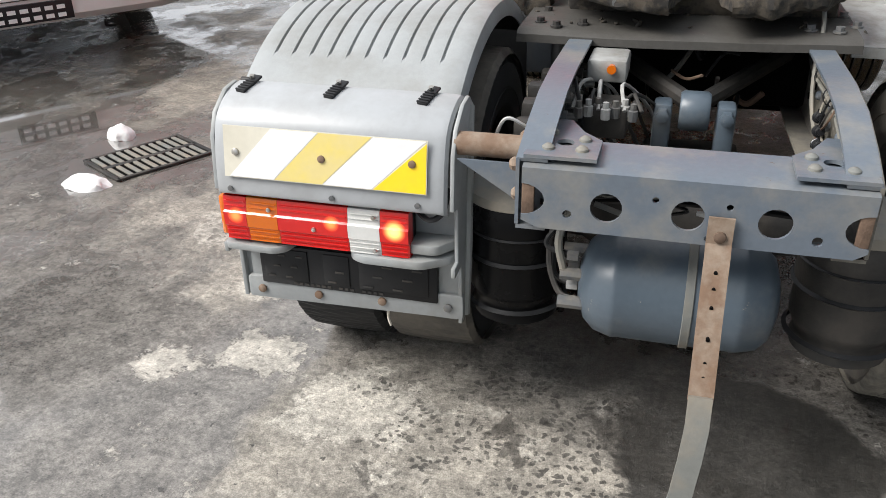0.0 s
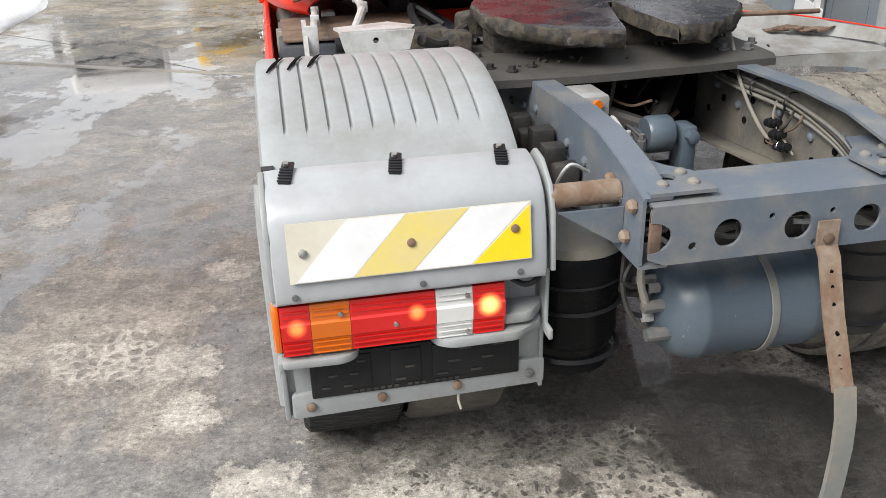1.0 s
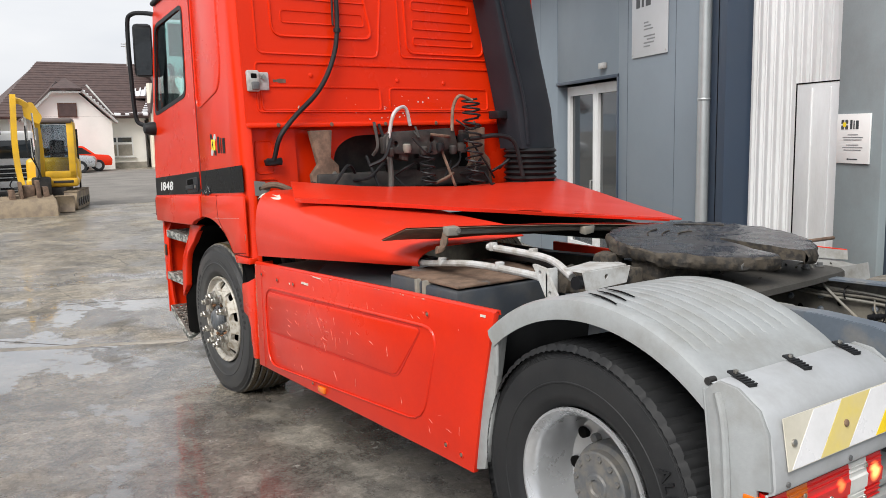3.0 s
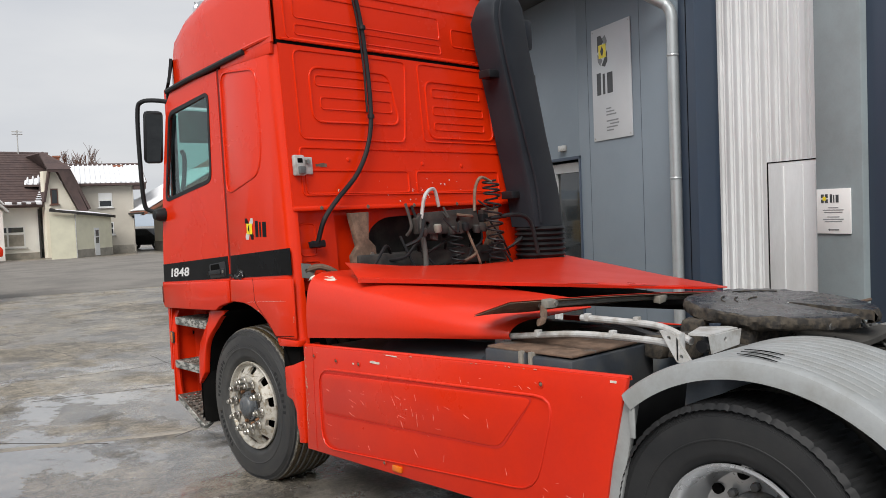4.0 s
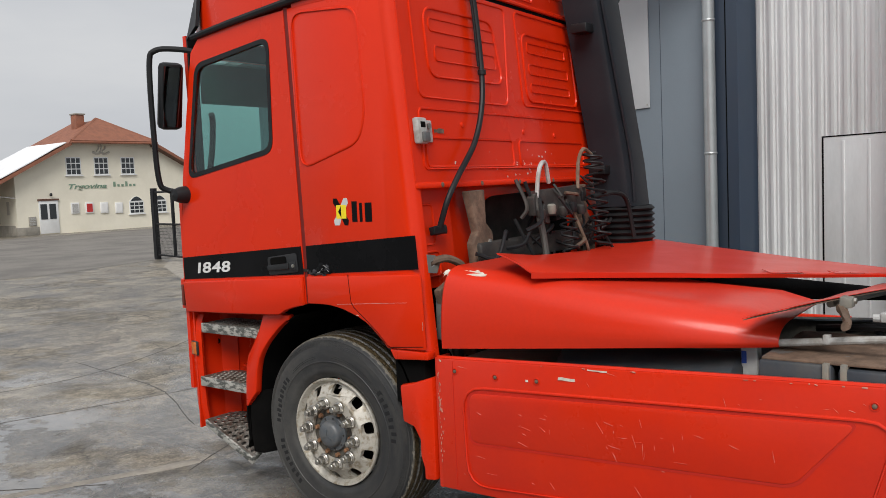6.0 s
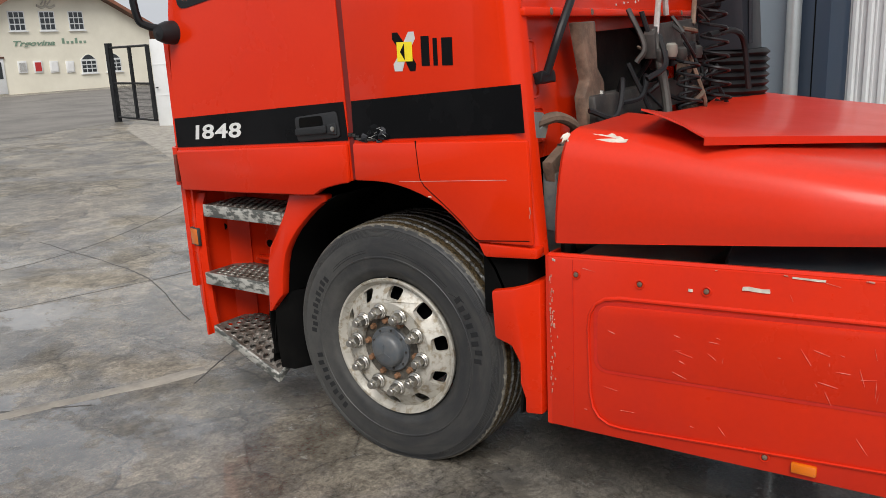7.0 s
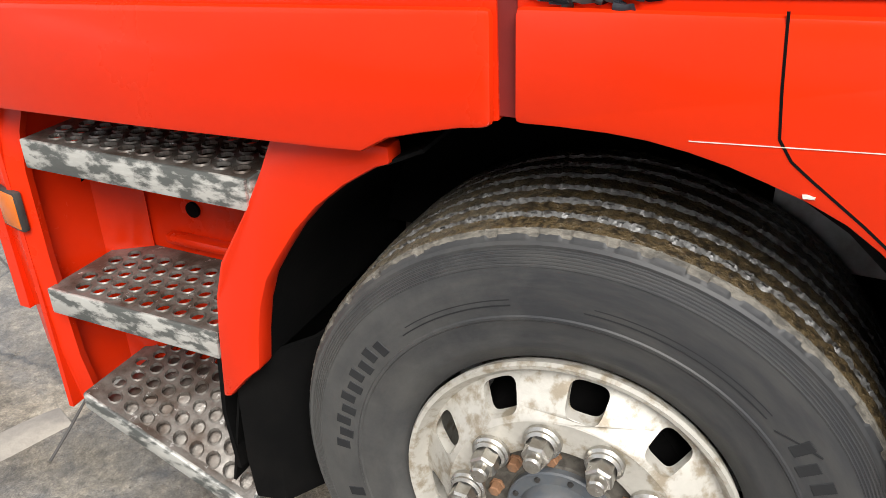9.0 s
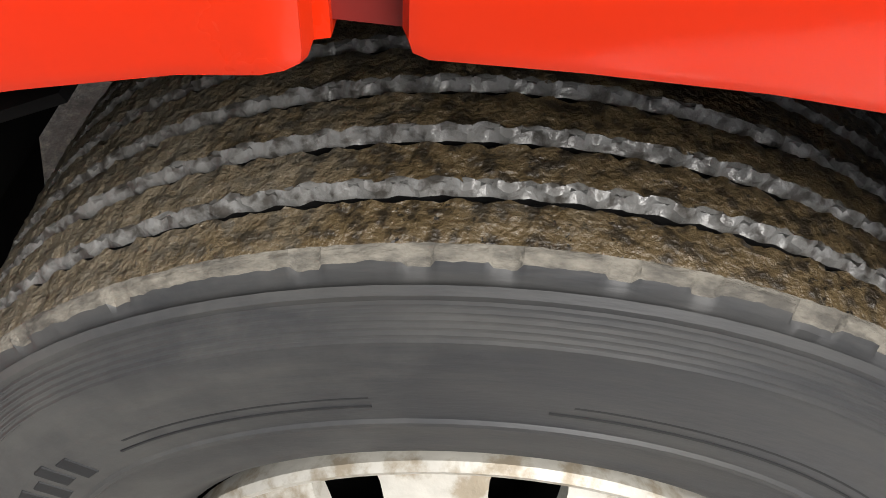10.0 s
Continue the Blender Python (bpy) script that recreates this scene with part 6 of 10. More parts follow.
# door handle
handle = part("door_handle", sheet(rounded([(6.617, 1.454), (6.384, 1.482), (6.37, 1.378), (6.607, 1.352)], 0.018), "yz", CX - 0.010, 0.010, bev=0.004), HANDLE_GREY, door, "black recessed door handle")
part("handle_recess", sheet(rounded([(6.588, 1.452), (6.463, 1.464), (6.455, 1.425), (6.59, 1.412)], 0.012), "yz", CX - 0.0118, 0.002), DARK, handle)
part("handle_bar", sheet(rounded([(6.606, 1.409), (6.436, 1.426), (6.436, 1.394), (6.607, 1.379)], 0.008), "yz", CX - 0.022, 0.014, bev=0.004), HANDLE_GREY, handle)
part("lock_plate", sheet(rounded([(6.434, 1.43), (6.385, 1.435), (6.383, 1.388), (6.434, 1.392)], 0.008), "yz", CX - 0.016, 0.008, bev=0.003), HANDLE_GREY, handle)
part("handle_lock", lathe([(0.01, 0), (0.01, -0.004), (0, -0.005)], 14, (CX - 0.016, 6.401, 1.412)), NUT, handle)
# numerals
for k, ch in enumerate("1848"):
    num = letters(ch, 0.105, 0.001, 0.14)
    yy = (7.252, 7.178, 7.087, 6.998)[k]
    turn_bm(num, Matrix.Translation((CX - 0.0045, yy, stripe_z(yy)[0] + 0.062)) @ SIDE @ Matrix.Rotation(radians(4.0), 4, "Z") @ Matrix.Diagonal((1.62, 0.84, 1, 1)))
    part("model_numeral", num, DECAL_WHITE, door, "white numeral")
# crossed-blade emblem and lettering bars in its colours
em = Matrix.Translation((CX - 0.001, 6.03, 1.70)) @ SIDE
for poly, mt in (([(-0.055, 0.07), (-0.03, 0.07), (0.0, 0.03), (-0.02, 0.0), (-0.055, 0.045)], BLACK_SHINE), ([(0.045, 0.07), (0.02, 0.07), (-0.005, 0.03), (0.02, 0.0), (0.05, 0.045)], DECAL_SILVER),
                 ([(-0.05, -0.07), (-0.015, -0.07), (0.0, -0.03), (-0.02, 0.0), (-0.055, -0.045)], DECAL_SILVER), ([(0.045, -0.07), (0.02, -0.07), (0.0, -0.03), (0.02, 0.0), (0.05, -0.045)], BLACK_SHINE)):
    part("emblem_blade", turn_bm(sheet(poly, "xy", 0, 0.001), em), mt, cab)
part("emblem_field", turn_bm(sheet([(-0.035, 0.035), (0.035, 0.035), (0.035, -0.035), (-0.035, -0.035)], "xy", 0.001, 0.001), em), DECAL_YELLOW, cab)
part("emblem_core", turn_bm(sheet([(-0.02, 0), (0, 0.03), (0.0, -0.03)], "xy", 0.002, 0.001), em), BLACK_SHINE, cab)


def mark_bars(m, s, mat, owner, name="lettering_bar"):
    """Plain strokes in the place of a drawn name."""
    for x0, x1, y0, y1 in ((0, 0.34, -0.5, 0.5), (0.5, 0.68, -0.5, 0.42), (0.86, 1.3, -0.5, 0.42)):
        part(name, turn_bm(box(x0 * s, x1 * s, y0 * s, y1 * s, 0, 0.001), m), mat, owner)


mark_bars(Matrix.Translation((CX - 0.001, 5.955, 1.70)) @ SIDE, 0.105, BLACK_SHINE, cab)
part("roof_rail", tube([(CX - 0.004, 7.17, 2.745), (CX - 0.008, 6.8, 2.78), (CX - 0.008, 6.3, 2.82), (CX - 0.006, 5.98, 2.845)], 0.02, 8, 4), BLACK, truck, "black drip rail above the door")
part("roof_joint", box(CX - 0.002, CX + 0.02, 5.66, 6.32, 2.78, 2.875, 0.004), RED, truck)
part("roof_swage", tube([(CX - 0.002, 6.0, 2.86), (CX - 0.002, 5.8, 2.875), (CX + 0.01, 5.66, 2.885)], 0.014, 8, 4), RED, truck)

# high roof, a skin of cross-sections
roof_rows = []
for y, zb, zs, ins in ((5.64, 2.85, 3.395, 0.0), (5.69, 2.85, 3.415, 0.0), (5.88, 2.842, 3.41, 0.0), (6.2, 2.825, 3.38, 0.0), (6.6, 2.805, 3.325, 0.0), (6.9, 2.785, 3.25, 0.01), (7.1, 2.775, 3.15, 0.03), (7.22, 2.77, 3.02, 0.07), (7.29, 2.765, 2.85, 0.12), (7.31, 2.76, 2.77, 0.16)):
    h = zs - zb
    half = [(-1.238 + ins, zb), (-1.237 + ins, zb + 0.35 * h), (-1.232 + ins, zb + 0.7 * h), (-1.222 + ins, zb + 0.86 * h), (-1.196 + ins, zb + 0.95 * h), (-1.15 + ins, zb + 0.985 * h), (-1.06 + ins, zs + 0.004), (-0.8 + ins, zs + 0.025), (-0.4, zs + 0.04), (0, zs + 0.045)]
    full = half + [(-px * 1.02, pz) for px, pz in half[-2::-1]]
    slope = 0.088 if y < 5.9 else 0.0
    roof_rows.append([(px, y + slope * (pz - 2.85) + (0.05 * (px + 1.2) if y < 5.9 else 0), pz) for px, pz in full])
part("high_roof", thick(grid(roof_rows), 0.012), RED, truck, "red high cab roof with rounded shoulders", angle=40)
part("air_deflector", thick(grid([[(-1.24, 7.1, 2.80), (-1.2, 7.25, 2.74)], [(-1.215, 7.1, 2.98), (-1.16, 7.2, 2.98)]]), 0.02), BLACK, truck, "black corner deflector")
part("roof_antenna", cyl((-0.9, 7.3, 3.0), (-0.88, 7.36, 3.5), 0.004, n=6), BLACK, truck)
bar = part("lamp_bar", tube([(-0.86, 7.28, 3.40), (-0.72, 7.27, 3.5), (-0.35, 7.25, 3.62), (0.4, 7.25, 3.62), (0.86, 7.27, 3.42)], 0.016, 8), CHROME, truck, "chrome roof bar with two round lamps")
for xx, zz in ((-0.875, 3.41), (-0.58, 3.62), (0.1, 3.68)):
    part("roof_lamp", lathe([(0, 0.06), (0.042, 0.05), (0.064, 0.025), (0.072, 0.0), (0.072, -0.02), (0.06, -0.032), (0, -0.036)], 28, (xx, 7.26, zz), "y"), CHROME, bar)

# cab rear wall: built upright, then leaned forward with the cab
BY = 5.5
built_before = set(bpy.data.objects)
wall_out = [(-1.19, 1.83), (-1.19, 2.85), (1.22, 2.85), (1.22, 1.83)]
rear = part("cab_rear_wall", sheet(wall_out, "xz", BY, 0.02), RED, truck, "red pressed-steel cab rear wall with swages")
upper = part("roof_rear_wall", sheet([(-1.19, 2.868), (-1.187, 3.31), (-1.17, 3.355), (-1.12, 3.385), (-0.4, 3.425), (0.4, 3.425), (1.12, 3.385), (1.2, 3.355), (1.22, 3.31), (1.22, 2.868)], "xz", BY + 0.004, 0.014, bev=0.006), RED, truck, "red rear face of the high roof")
part("rear_seam", box(-1.2, 1.22, BY + 0.002, BY + 0.02, 2.846, 2.872), DARK, rear)
part("seam_lip", tube([(-1.17, BY - 0.006, 2.878), (0, BY - 0.006, 2.882), (1.2, BY - 0.006, 2.878)], 0.009, 6, 3), RED, upper)


def swage(pts, r, owner=None, closed=True, rad=0.009, at=0.0):
    """A raised pressed line."""
    line = rounded(pts, r, 5) if closed else [tuple(p) for p in smooth_line([(*p, 0) for p in pts], 1)]
    line = [(p[0], p[1]) for p in line]
    path = [(x, BY + at, z) for x, z in line] + ([(line[0][0], BY + at, line[0][1])] if closed else [])
    part("pressing", tube(path, rad, 6, 1, flat=0.75), RED, owner or rear)


swage([(-1.08, 2.26), (-1.08, 2.82), (-0.13, 2.83), (-0.2, 2.26)], 0.05)
swage([(-0.97, 2.37), (-0.97, 2.72), (-0.3, 2.73), (-0.23, 2.38)], 0.08, rad=0.011)
swage([(-0.93, 2.605), (-0.93, 2.67), (-0.29, 2.675), (-0.27, 2.61)], 0.025, rad=0.007)
swage([(-0.9, 2.455), (-0.9, 2.53), (-0.3, 2.535), (-0.29, 2.46)], 0.025, rad=0.007)
swage([(-0.01, 2.27), (-0.01, 2.83), (1.02, 2.83), (1.08, 2.27)], 0.04)
swage([(0.05, 2.3), (0.05, 2.71), (0.72, 2.71), (0.74, 2.3)], 0.07, rad=0.011)
swage([(0.11, 2.6), (0.11, 2.66), (0.62, 2.66), (0.62, 2.6)], 0.02, rad=0.007)
swage([(0.11, 2.47), (0.11, 2.53), (0.64, 2.53), (0.64, 2.47)], 0.02, rad=0.007)
swage([(0.11, 2.36), (0.11, 2.41), (0.64, 2.41), (0.64, 2.36)], 0.02, rad=0.007)
swage([(-1.1, 1.9), (-1.1, 2.2), (1.1, 2.2), (1.1, 1.9)], 0.03)
swage([(-1.07, 1.91), (-1.07, 2.055), (-0.2, 2.055), (-0.2, 1.91)], 0.03)
swage([(-0.12, 1.91), (-0.12, 2.055), (0.75, 2.055), (0.75, 1.91)], 0.03)
swage([(-1.12, 2.89), (-1.12, 3.24), (1.0, 3.26), (1.08, 2.9)], 0.05, upper, at=0.004)
swage([(-1.05, 2.92), (-1.05, 2.985), (0.25, 2.99), (0.25, 2.925)], 0.025, upper, rad=0.007, at=0.004)
swage([(-1.05, 3.03), (-1.05, 3.18), (0.25, 3.19), (0.25, 3.035)], 0.03, upper, rad=0.007, at=0.004)
swage([(0.38, 3.0), (0.38, 3.13), (0.92, 3.13), (0.92, 3.0)], 0.03, upper, rad=0.008, at=0.004)
part("bare_spot", rough_up(lathe([(0.014, 0.002), (0.014, -0.002), (0, -0.003)], 9, (-1.07, BY + 0.003, 3.28), "y"), 0.004, 60), PUTTY, upper)
part("rear_ledge", box(-1.19, 1.2, BY - 0.012, BY + 0.05, 1.80, 1.832, 0.01), RED, rear)
random.seed(9)
for xx in (-0.98, -0.6, -0.18, 0.25, 0.6, 0.9):
    part("plug_hole", lathe([(0.014, 0), (0.01, -0.003), (0, -0.002)], 12, (xx, BY - 0.013, 1.817), "y"), RUST_DARK, rear)
for xx, zz in ((-0.72, 2.13), (-0.05, 2.11), (0.35, 2.1)):
    part("wall_stud", lathe([(0.016, 0), (0.014, -0.006), (0.006, -0.009), (0, -0.009)], 12, (xx, BY, zz), "y"), RED, rear)
for k in range(34):
    xx, zz, rr = random.gauss(-0.1, 0.32), random.gauss(1.93, 0.07), random.uniform(0.002, 0.007)
    if -1.0 < xx < 0.6 and zz > 1.84:
        part("paint_chip", rough_up(lathe([(rr, 0.002), (rr, -0.001), (0, -0.0015)], 8, (xx, BY - 0.001, zz), "y"), 0.003, 80, 0, k), PUTTY, rear)
part("scrape_mark", rough_up(box(-0.99, -0.9, BY - 0.002, BY, 2.08, 2.1), 0.006, 40, 3), RUST_DARK, rear)
latch = part("cab_latch", box(-1.17, -1.09, BY - 0.04, BY, 2.02, 2.15, 0.012), GALV, truck, "worn metal cab latch bracket")
part("latch_plate", box(-1.09, -1.02, BY - 0.015, BY + 0.002, 2.03, 2.14, 0.006), GALV, latch)
part("latch_bolt", cyl((-1.06, BY - 0.03, 2.11), (-1.06, BY, 2.11), 0.016, n=6), NUT, latch)
part("latch_hook", box(-1.15, -1.1, BY - 0.06, BY - 0.035, 2.03, 2.08, 0.008), HUB, latch)
part("latch_slot", box(-1.15, -1.11, BY - 0.0425, BY - 0.03, 2.1, 2.13, 0.004), DARK, latch)
# lower part of the rear: red cheeks round a dark engine tunnel
part("rear_cheek", sheet([(-1.19, 1.3), (-1.19, 1.81), (-0.84, 1.81), (-0.84, 1.3)], "xz", BY + 0.06, 0.015), RED, rear)
swage([(-1.12, 1.52), (-1.12, 1.72), (-1.0, 1.72), (-1.0, 1.52)], 0.03, rad=0.008, at=0.06)
swage([(-1.12, 1.36), (-1.12, 1.48), (-0.98, 1.48), (-0.98, 1.36)], 0.03, rad=0.008, at=0.06)
part("rear_cheek", sheet([(0.72, 1.3), (0.72, 1.81), (1.2, 1.81), (1.2, 1.3)], "xz", BY + 0.06, 0.015), RED, rear)
part("tunnel_surround", sheet([(-0.86, 1.2), (-0.86, 1.81), (0.74, 1.81), (0.74, 1.2)], "xz", BY + 0.09, 0.015, [rounded([(-0.6, 1.25), (-0.54, 1.66), (-0.4, 1.74), (0.35, 1.76), (0.6, 1.7), (0.62, 1.25)], 0.1)]), RED, rear)
# Tunnel and engine are near-black, with the tunnel's shade in their colour.
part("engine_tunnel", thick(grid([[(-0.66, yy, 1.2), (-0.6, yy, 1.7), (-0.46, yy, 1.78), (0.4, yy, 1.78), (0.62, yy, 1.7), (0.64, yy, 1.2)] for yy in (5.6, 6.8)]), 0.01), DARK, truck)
part("engine_block", rough_up(box(-0.45, 0.45, 5.95, 6.9, 0.8, 1.62, 0.05), 0.02, 4, 2), DARK, truck, "engine in the tunnel, its shade painted near-black")
for xx in (-0.68, 0.62):
    mount = part("cab_mount", rough_up(sheet([(xx - 0.09, 1.3), (xx - 0.1, 1.5), (xx - 0.05, 1.56), (xx - 0.09, 1.78), (xx + 0.07, 1.78), (xx + 0.05, 1.6), (xx + 0.1, 1.55), (xx + 0.11, 1.3)], "xz", BY - 0.03, 0.05, bev=0.008), 0.006, 8), RUST_DARK, truck, "dusty rear cab mount")
    for dx, zz in ((-0.05, 1.4), (0.04, 1.42), (0.0, 1.34), (0.06, 1.5)):
        part("mount_bolt", lathe([(0.016, 0), (0.014, -0.01), (0, -0.012)], 6, (xx + dx, BY - 0.032, zz), "y"), NUT, mount)
part("cab_crossbeam", rough_up(box(-0.75, 0.68, BY - 0.06, BY + 0.02, 1.38, 1.5, 0.012), 0.004, 8, 2), GRIME, truck, "dark steel cab cross beam")
part("coupling_bracket", sheet([(-0.3, 1.62), (-0.3, 1.72), (-0.24, 1.76), (0.3, 1.78), (0.32, 1.66), (0.12, 1.6)], "xz", BY - 0.16, 0.05, [ring2d((-0.2, 1.68), 0.02, 10), ring2d((0.1, 1.7), 0.02, 10)], bev=0.003), GRIME, truck, "bracket with air couplings")
for k, xx in enumerate((-0.26, -0.12, 0.02, 0.16, 0.27)):
    part("air_coupling", lathe([(0, 0), (0.022, 0), (0.03, 0.02), (0.03, 0.05), (0.02, 0.06), (0, 0.06)], 16, (xx, BY - 0.17, 1.6 + 0.02 * (k % 2)), "z"), (GRIME, STEEL_DUST, GRIME, BLACK, GRIME)[k], truck)


def coil(p, r, turns, length, rad, mat, sag=0.0):
    pts = []
    n = int(turns * 10)
    for k in range(n + 1):
        a = 2 * math.pi * k / 10
        pts.append(Vector(p) + Vector((r * math.cos(a), r * math.sin(a) - sag * math.sin(math.pi * k / n), -length * k / n)))
    part("coiled_air_line", tube(pts, rad, 6, 1), mat, truck, "black coiled air line")


coil((0.02, BY - 0.2, 1.62), 0.05, 4.5, 0.24, 0.007, BLACK)
coil((0.42, BY - 0.22, 1.98), 0.06, 3, 0.12, 0.008, BLACK)
coil((0.42, BY - 0.22, 1.85), 0.062, 7, 0.46, 0.008, BLACK)
part("rubber_hose", tube([(-0.26, BY - 0.14, 1.74), (-0.27, BY - 0.18, 1.5), (-0.3, BY - 0.2, 1.3)], 0.02, 10), PLATE_DUST, truck)
part("air_hose", tube([(-0.25, BY - 0.15, 1.72), (-0.2, BY - 0.16, 1.88), (-0.1, BY - 0.15, 1.92), (-0.06, BY - 0.14, 1.8)], 0.013, 7), GALV, truck)
part("air_hose", tube([(0.28, BY - 0.16, 1.76), (0.29, BY - 0.18, 1.92), (0.34, BY - 0.2, 2.0), (0.45, BY - 0.2, 1.97)], 0.012, 7), RUST, truck)
for k in range(6):
    part("air_hose", tube([(-0.8 + 0.3 * k, BY - 0.05, 1.45), (-0.7 + 0.3 * k, BY - 0.12, 1.42 + 0.05 * (k % 3)), (-0.55 + 0.28 * k, BY - 0.1, 1.55), (-0.45 + 0.25 * k, BY - 0.03, 1.47)], 0.011, 6), BLACK, truck)
part("curved_pipe", tube([(0.4, BY - 0.2, 1.7), (0.62, BY - 0.26, 1.72), (0.76, BY - 0.28, 1.66), (0.82, BY - 0.28, 1.42)], 0.016, 8), BLACK, truck)
hose = part("roof_hose", tube([(-0.6, BY + 0.12, 3.42), (-0.59, BY - 0.01, 3.38), (-0.535, BY - 0.03, 3.14), (-0.51, BY - 0.035, 2.77), (-0.52, BY - 0.04, 2.43), (-0.58, BY - 0.05, 2.22), (-0.7, BY - 0.055, 2.03), (-0.89, BY - 0.055, 1.86), (-0.99, BY - 0.04, 1.74), (-1.02, BY + 0.01, 1.6)], 0.0155, 10, 6), BLACK, truck, "black cable hose down the cab rear wall")
part("roof_cable", tube([(-0.62, BY + 0.1, 3.42), (-0.615, BY - 0.005, 3.37), (-0.565, BY - 0.03, 3.14), (-0.54, BY - 0.035, 2.77), (-0.55, BY - 0.04, 2.45)], 0.007, 6, 6), BLACK, hose)
for z, xx in ((3.02, -0.525), (2.42, -0.522)):
    part("hose_clip", lathe([(0.024, -0.012), (0.024, 0.012), (0.02, 0.014)], 14, (xx, BY - 0.042, z), "z"), BLACK, hose)
part("hose_end", rough_up(box(-1.07, -0.97, BY + 0.0, BY + 0.04, 1.57, 1.61, 0.006), 0.012, 30, 2), BLACK, hose)
part("tilt_lock", tube([(-1.13, BY + 0.03, 1.43), (-1.05, BY - 0.03, 1.45), (-0.95, BY - 0.05, 1.41), (-0.9, BY - 0.02, 1.36)], 0.02, 9), RUST_DARK, truck, "rusty cab tilt lock")
part("tilt_lock_plate", sheet([(-1.17, 1.39), (-1.17, 1.48), (-1.1, 1.47), (-1.06, 1.43), (-1.1, 1.38)], "xz", BY - 0.0, 0.02, [ring2d((-1.13, 1.43), 0.014, 10)]), STEEL_DUST, truck)
random.seed(31)
for k in range(16):
    a = Vector((random.uniform(-0.4, 0.7), BY - random.uniform(0.05, 0.2), random.uniform(1.45, 1.85)))
    b = a + Vector((random.uniform(-0.25, 0.25), random.uniform(-0.06, 0.06), random.uniform(-0.35, 0.05)))
    part("air_hose", tube([a, (a + b) / 2 + Vector((0, -0.05, random.uniform(-0.1, 0.06))), b], random.uniform(0.006, 0.012), 6, 5), (BLACK, BLACK, GRIME, RUST_DARK)[k % 4], truck)
for k in range(10):
    x, z = random.uniform(-0.25, 0.65), random.uniform(1.5, 1.75)
    part("valve_block", rough_up(box(x - 0.03, x + 0.03, BY - 0.14, BY - 0.08, z - 0.03, z + 0.03, 0.008), 0.008, 25), (GRIME, PLATE_DUST, BLACK)[k % 3], truck)
# lean of the cab, and the slight turn of its rear wall
LEAN = Matrix(((1, 0, 0, 0), (0.05, 1, 0.088, 0.05 * 1.2 - 0.088 * 0.98 - 0.013), (0, 0, 1, 0), (0, 0, 0, 1)))
for ob in bpy.data.objects:
    if ob not in built_before and ob.type == "MESH":
        ob.data.transform(LEAN)

# intake snorkel
srows = []
for z, xl, xr in ((1.62, 0.83, 1.18), (1.9, 0.80, 1.16), (2.3, 0.72, 1.07), (2.7, 0.64, 1.0), (3.0, 0.575, 0.94), (3.18, 0.55, 0.925), (3.3, 0.57, 0.9), (3.37, 0.63, 0.86), (3.4, 0.69, 0.8)):
    c, yb = 0.05, 5.37 + 0.06 * (z - 1.62)
    yf = yb + 0.25 if z < 3.2 else yb + 0.2
    srows.append([(xl, yf, z), (xl, yb + c, z), (xl + c * 0.3, yb + c * 0.3, z), (xl + c, yb, z), (xr - c, yb, z), (xr - c * 0.3, yb + c * 0.3, z), (xr, yb + c, z), (xr, yf, z)])
sn = grid(srows)
sn.faces.new([sn.verts.new(p) for p in srows[-1]])
snork = part("intake_snorkel", sn, SNORKEL, truck, "tall dark plastic air-intake snorkel")
part("snorkel_hood", box(0.88, 0.99, 5.47, 5.68, 2.98, 3.22, 0.03), SNORKEL, snork)
for z, xl, xr in ((2.78, 0.6, 1.0), (1.87, 0.8, 1.2)):
    part("snorkel_bracket", box(xl - 0.08, xl + 0.03, 5.5, 5.62, z - 0.03, z + 0.03, 0.01), BLACK, snork)
    part("snorkel_bracket", box(xr - 0.03, xr + 0.06, 5.52, 5.6, z - 0.03, z + 0.03, 0.01), BLACK, snork)
part("snorkel_rib", tube([(0.885, 5.365, 1.65), (0.86, 5.375, 1.95), (0.765, 5.4, 2.35), (0.68, 5.425, 2.72), (0.625, 5.445, 3.0), (0.61, 5.46, 3.2), (0.64, 5.465, 3.32)], 0.012, 6), SNORKEL, snork)
bel = []
for k in range(19):
    bel.append((0.19 + (0.012 if k % 2 else -0.01), 1.26 + 0.02 * k))
part("snorkel_bellows", lathe(bel, 32, (1.02, 5.5, 0), "z"), BLACK, snork, "ribbed rubber bellows")

# inside and the other walls of the cab
part("cab_floor", box(-1.2, 1.2, 5.75, 7.3, 1.35, 1.4, 0.01), BLACK, truck)
part("cab_front", sheet([(-1.16, 1.1), (-1.19, 2.78), (1.22, 2.78), (1.22, 1.1)], "xz", 7.3, 0.03, [rounded([(-1.12, 1.75), (-1.12, 2.66), (1.06, 2.66), (1.06, 1.75)], 0.06)]), RED, truck)
part("front_lining", sheet([(-1.16, 1.4), (-1.19, 2.77), (1.2, 2.77), (1.2, 1.4)], "xz", 7.286, 0.01, [rounded([(-1.12, 1.75), (-1.12, 2.66), (1.06, 2.66), (1.06, 1.75)], 0.06)]), BLACK, truck)
ws = part("windscreen", box(-1.13, 1.07, 7.305, 7.312, 1.78, 2.64), WINDOW_GLASS, truck, "tinted windscreen")
ws.visible_shadow = False
part("sunstrip", box(-1.09, 1.01, 7.316, 7.318, 2.38, 2.63), SUNSTRIP, ws, "green sun strip")
part("right_side", sheet([(5.62, 1.0), (5.76, 2.83), (7.3, 2.77), (7.3, 1.1)], "yz", 1.24, 0.02, [rounded([(7.1, 1.95), (6.55, 1.98), (6.55, 2.6), (7.05, 2.6)], 0.06)]), RED, truck)
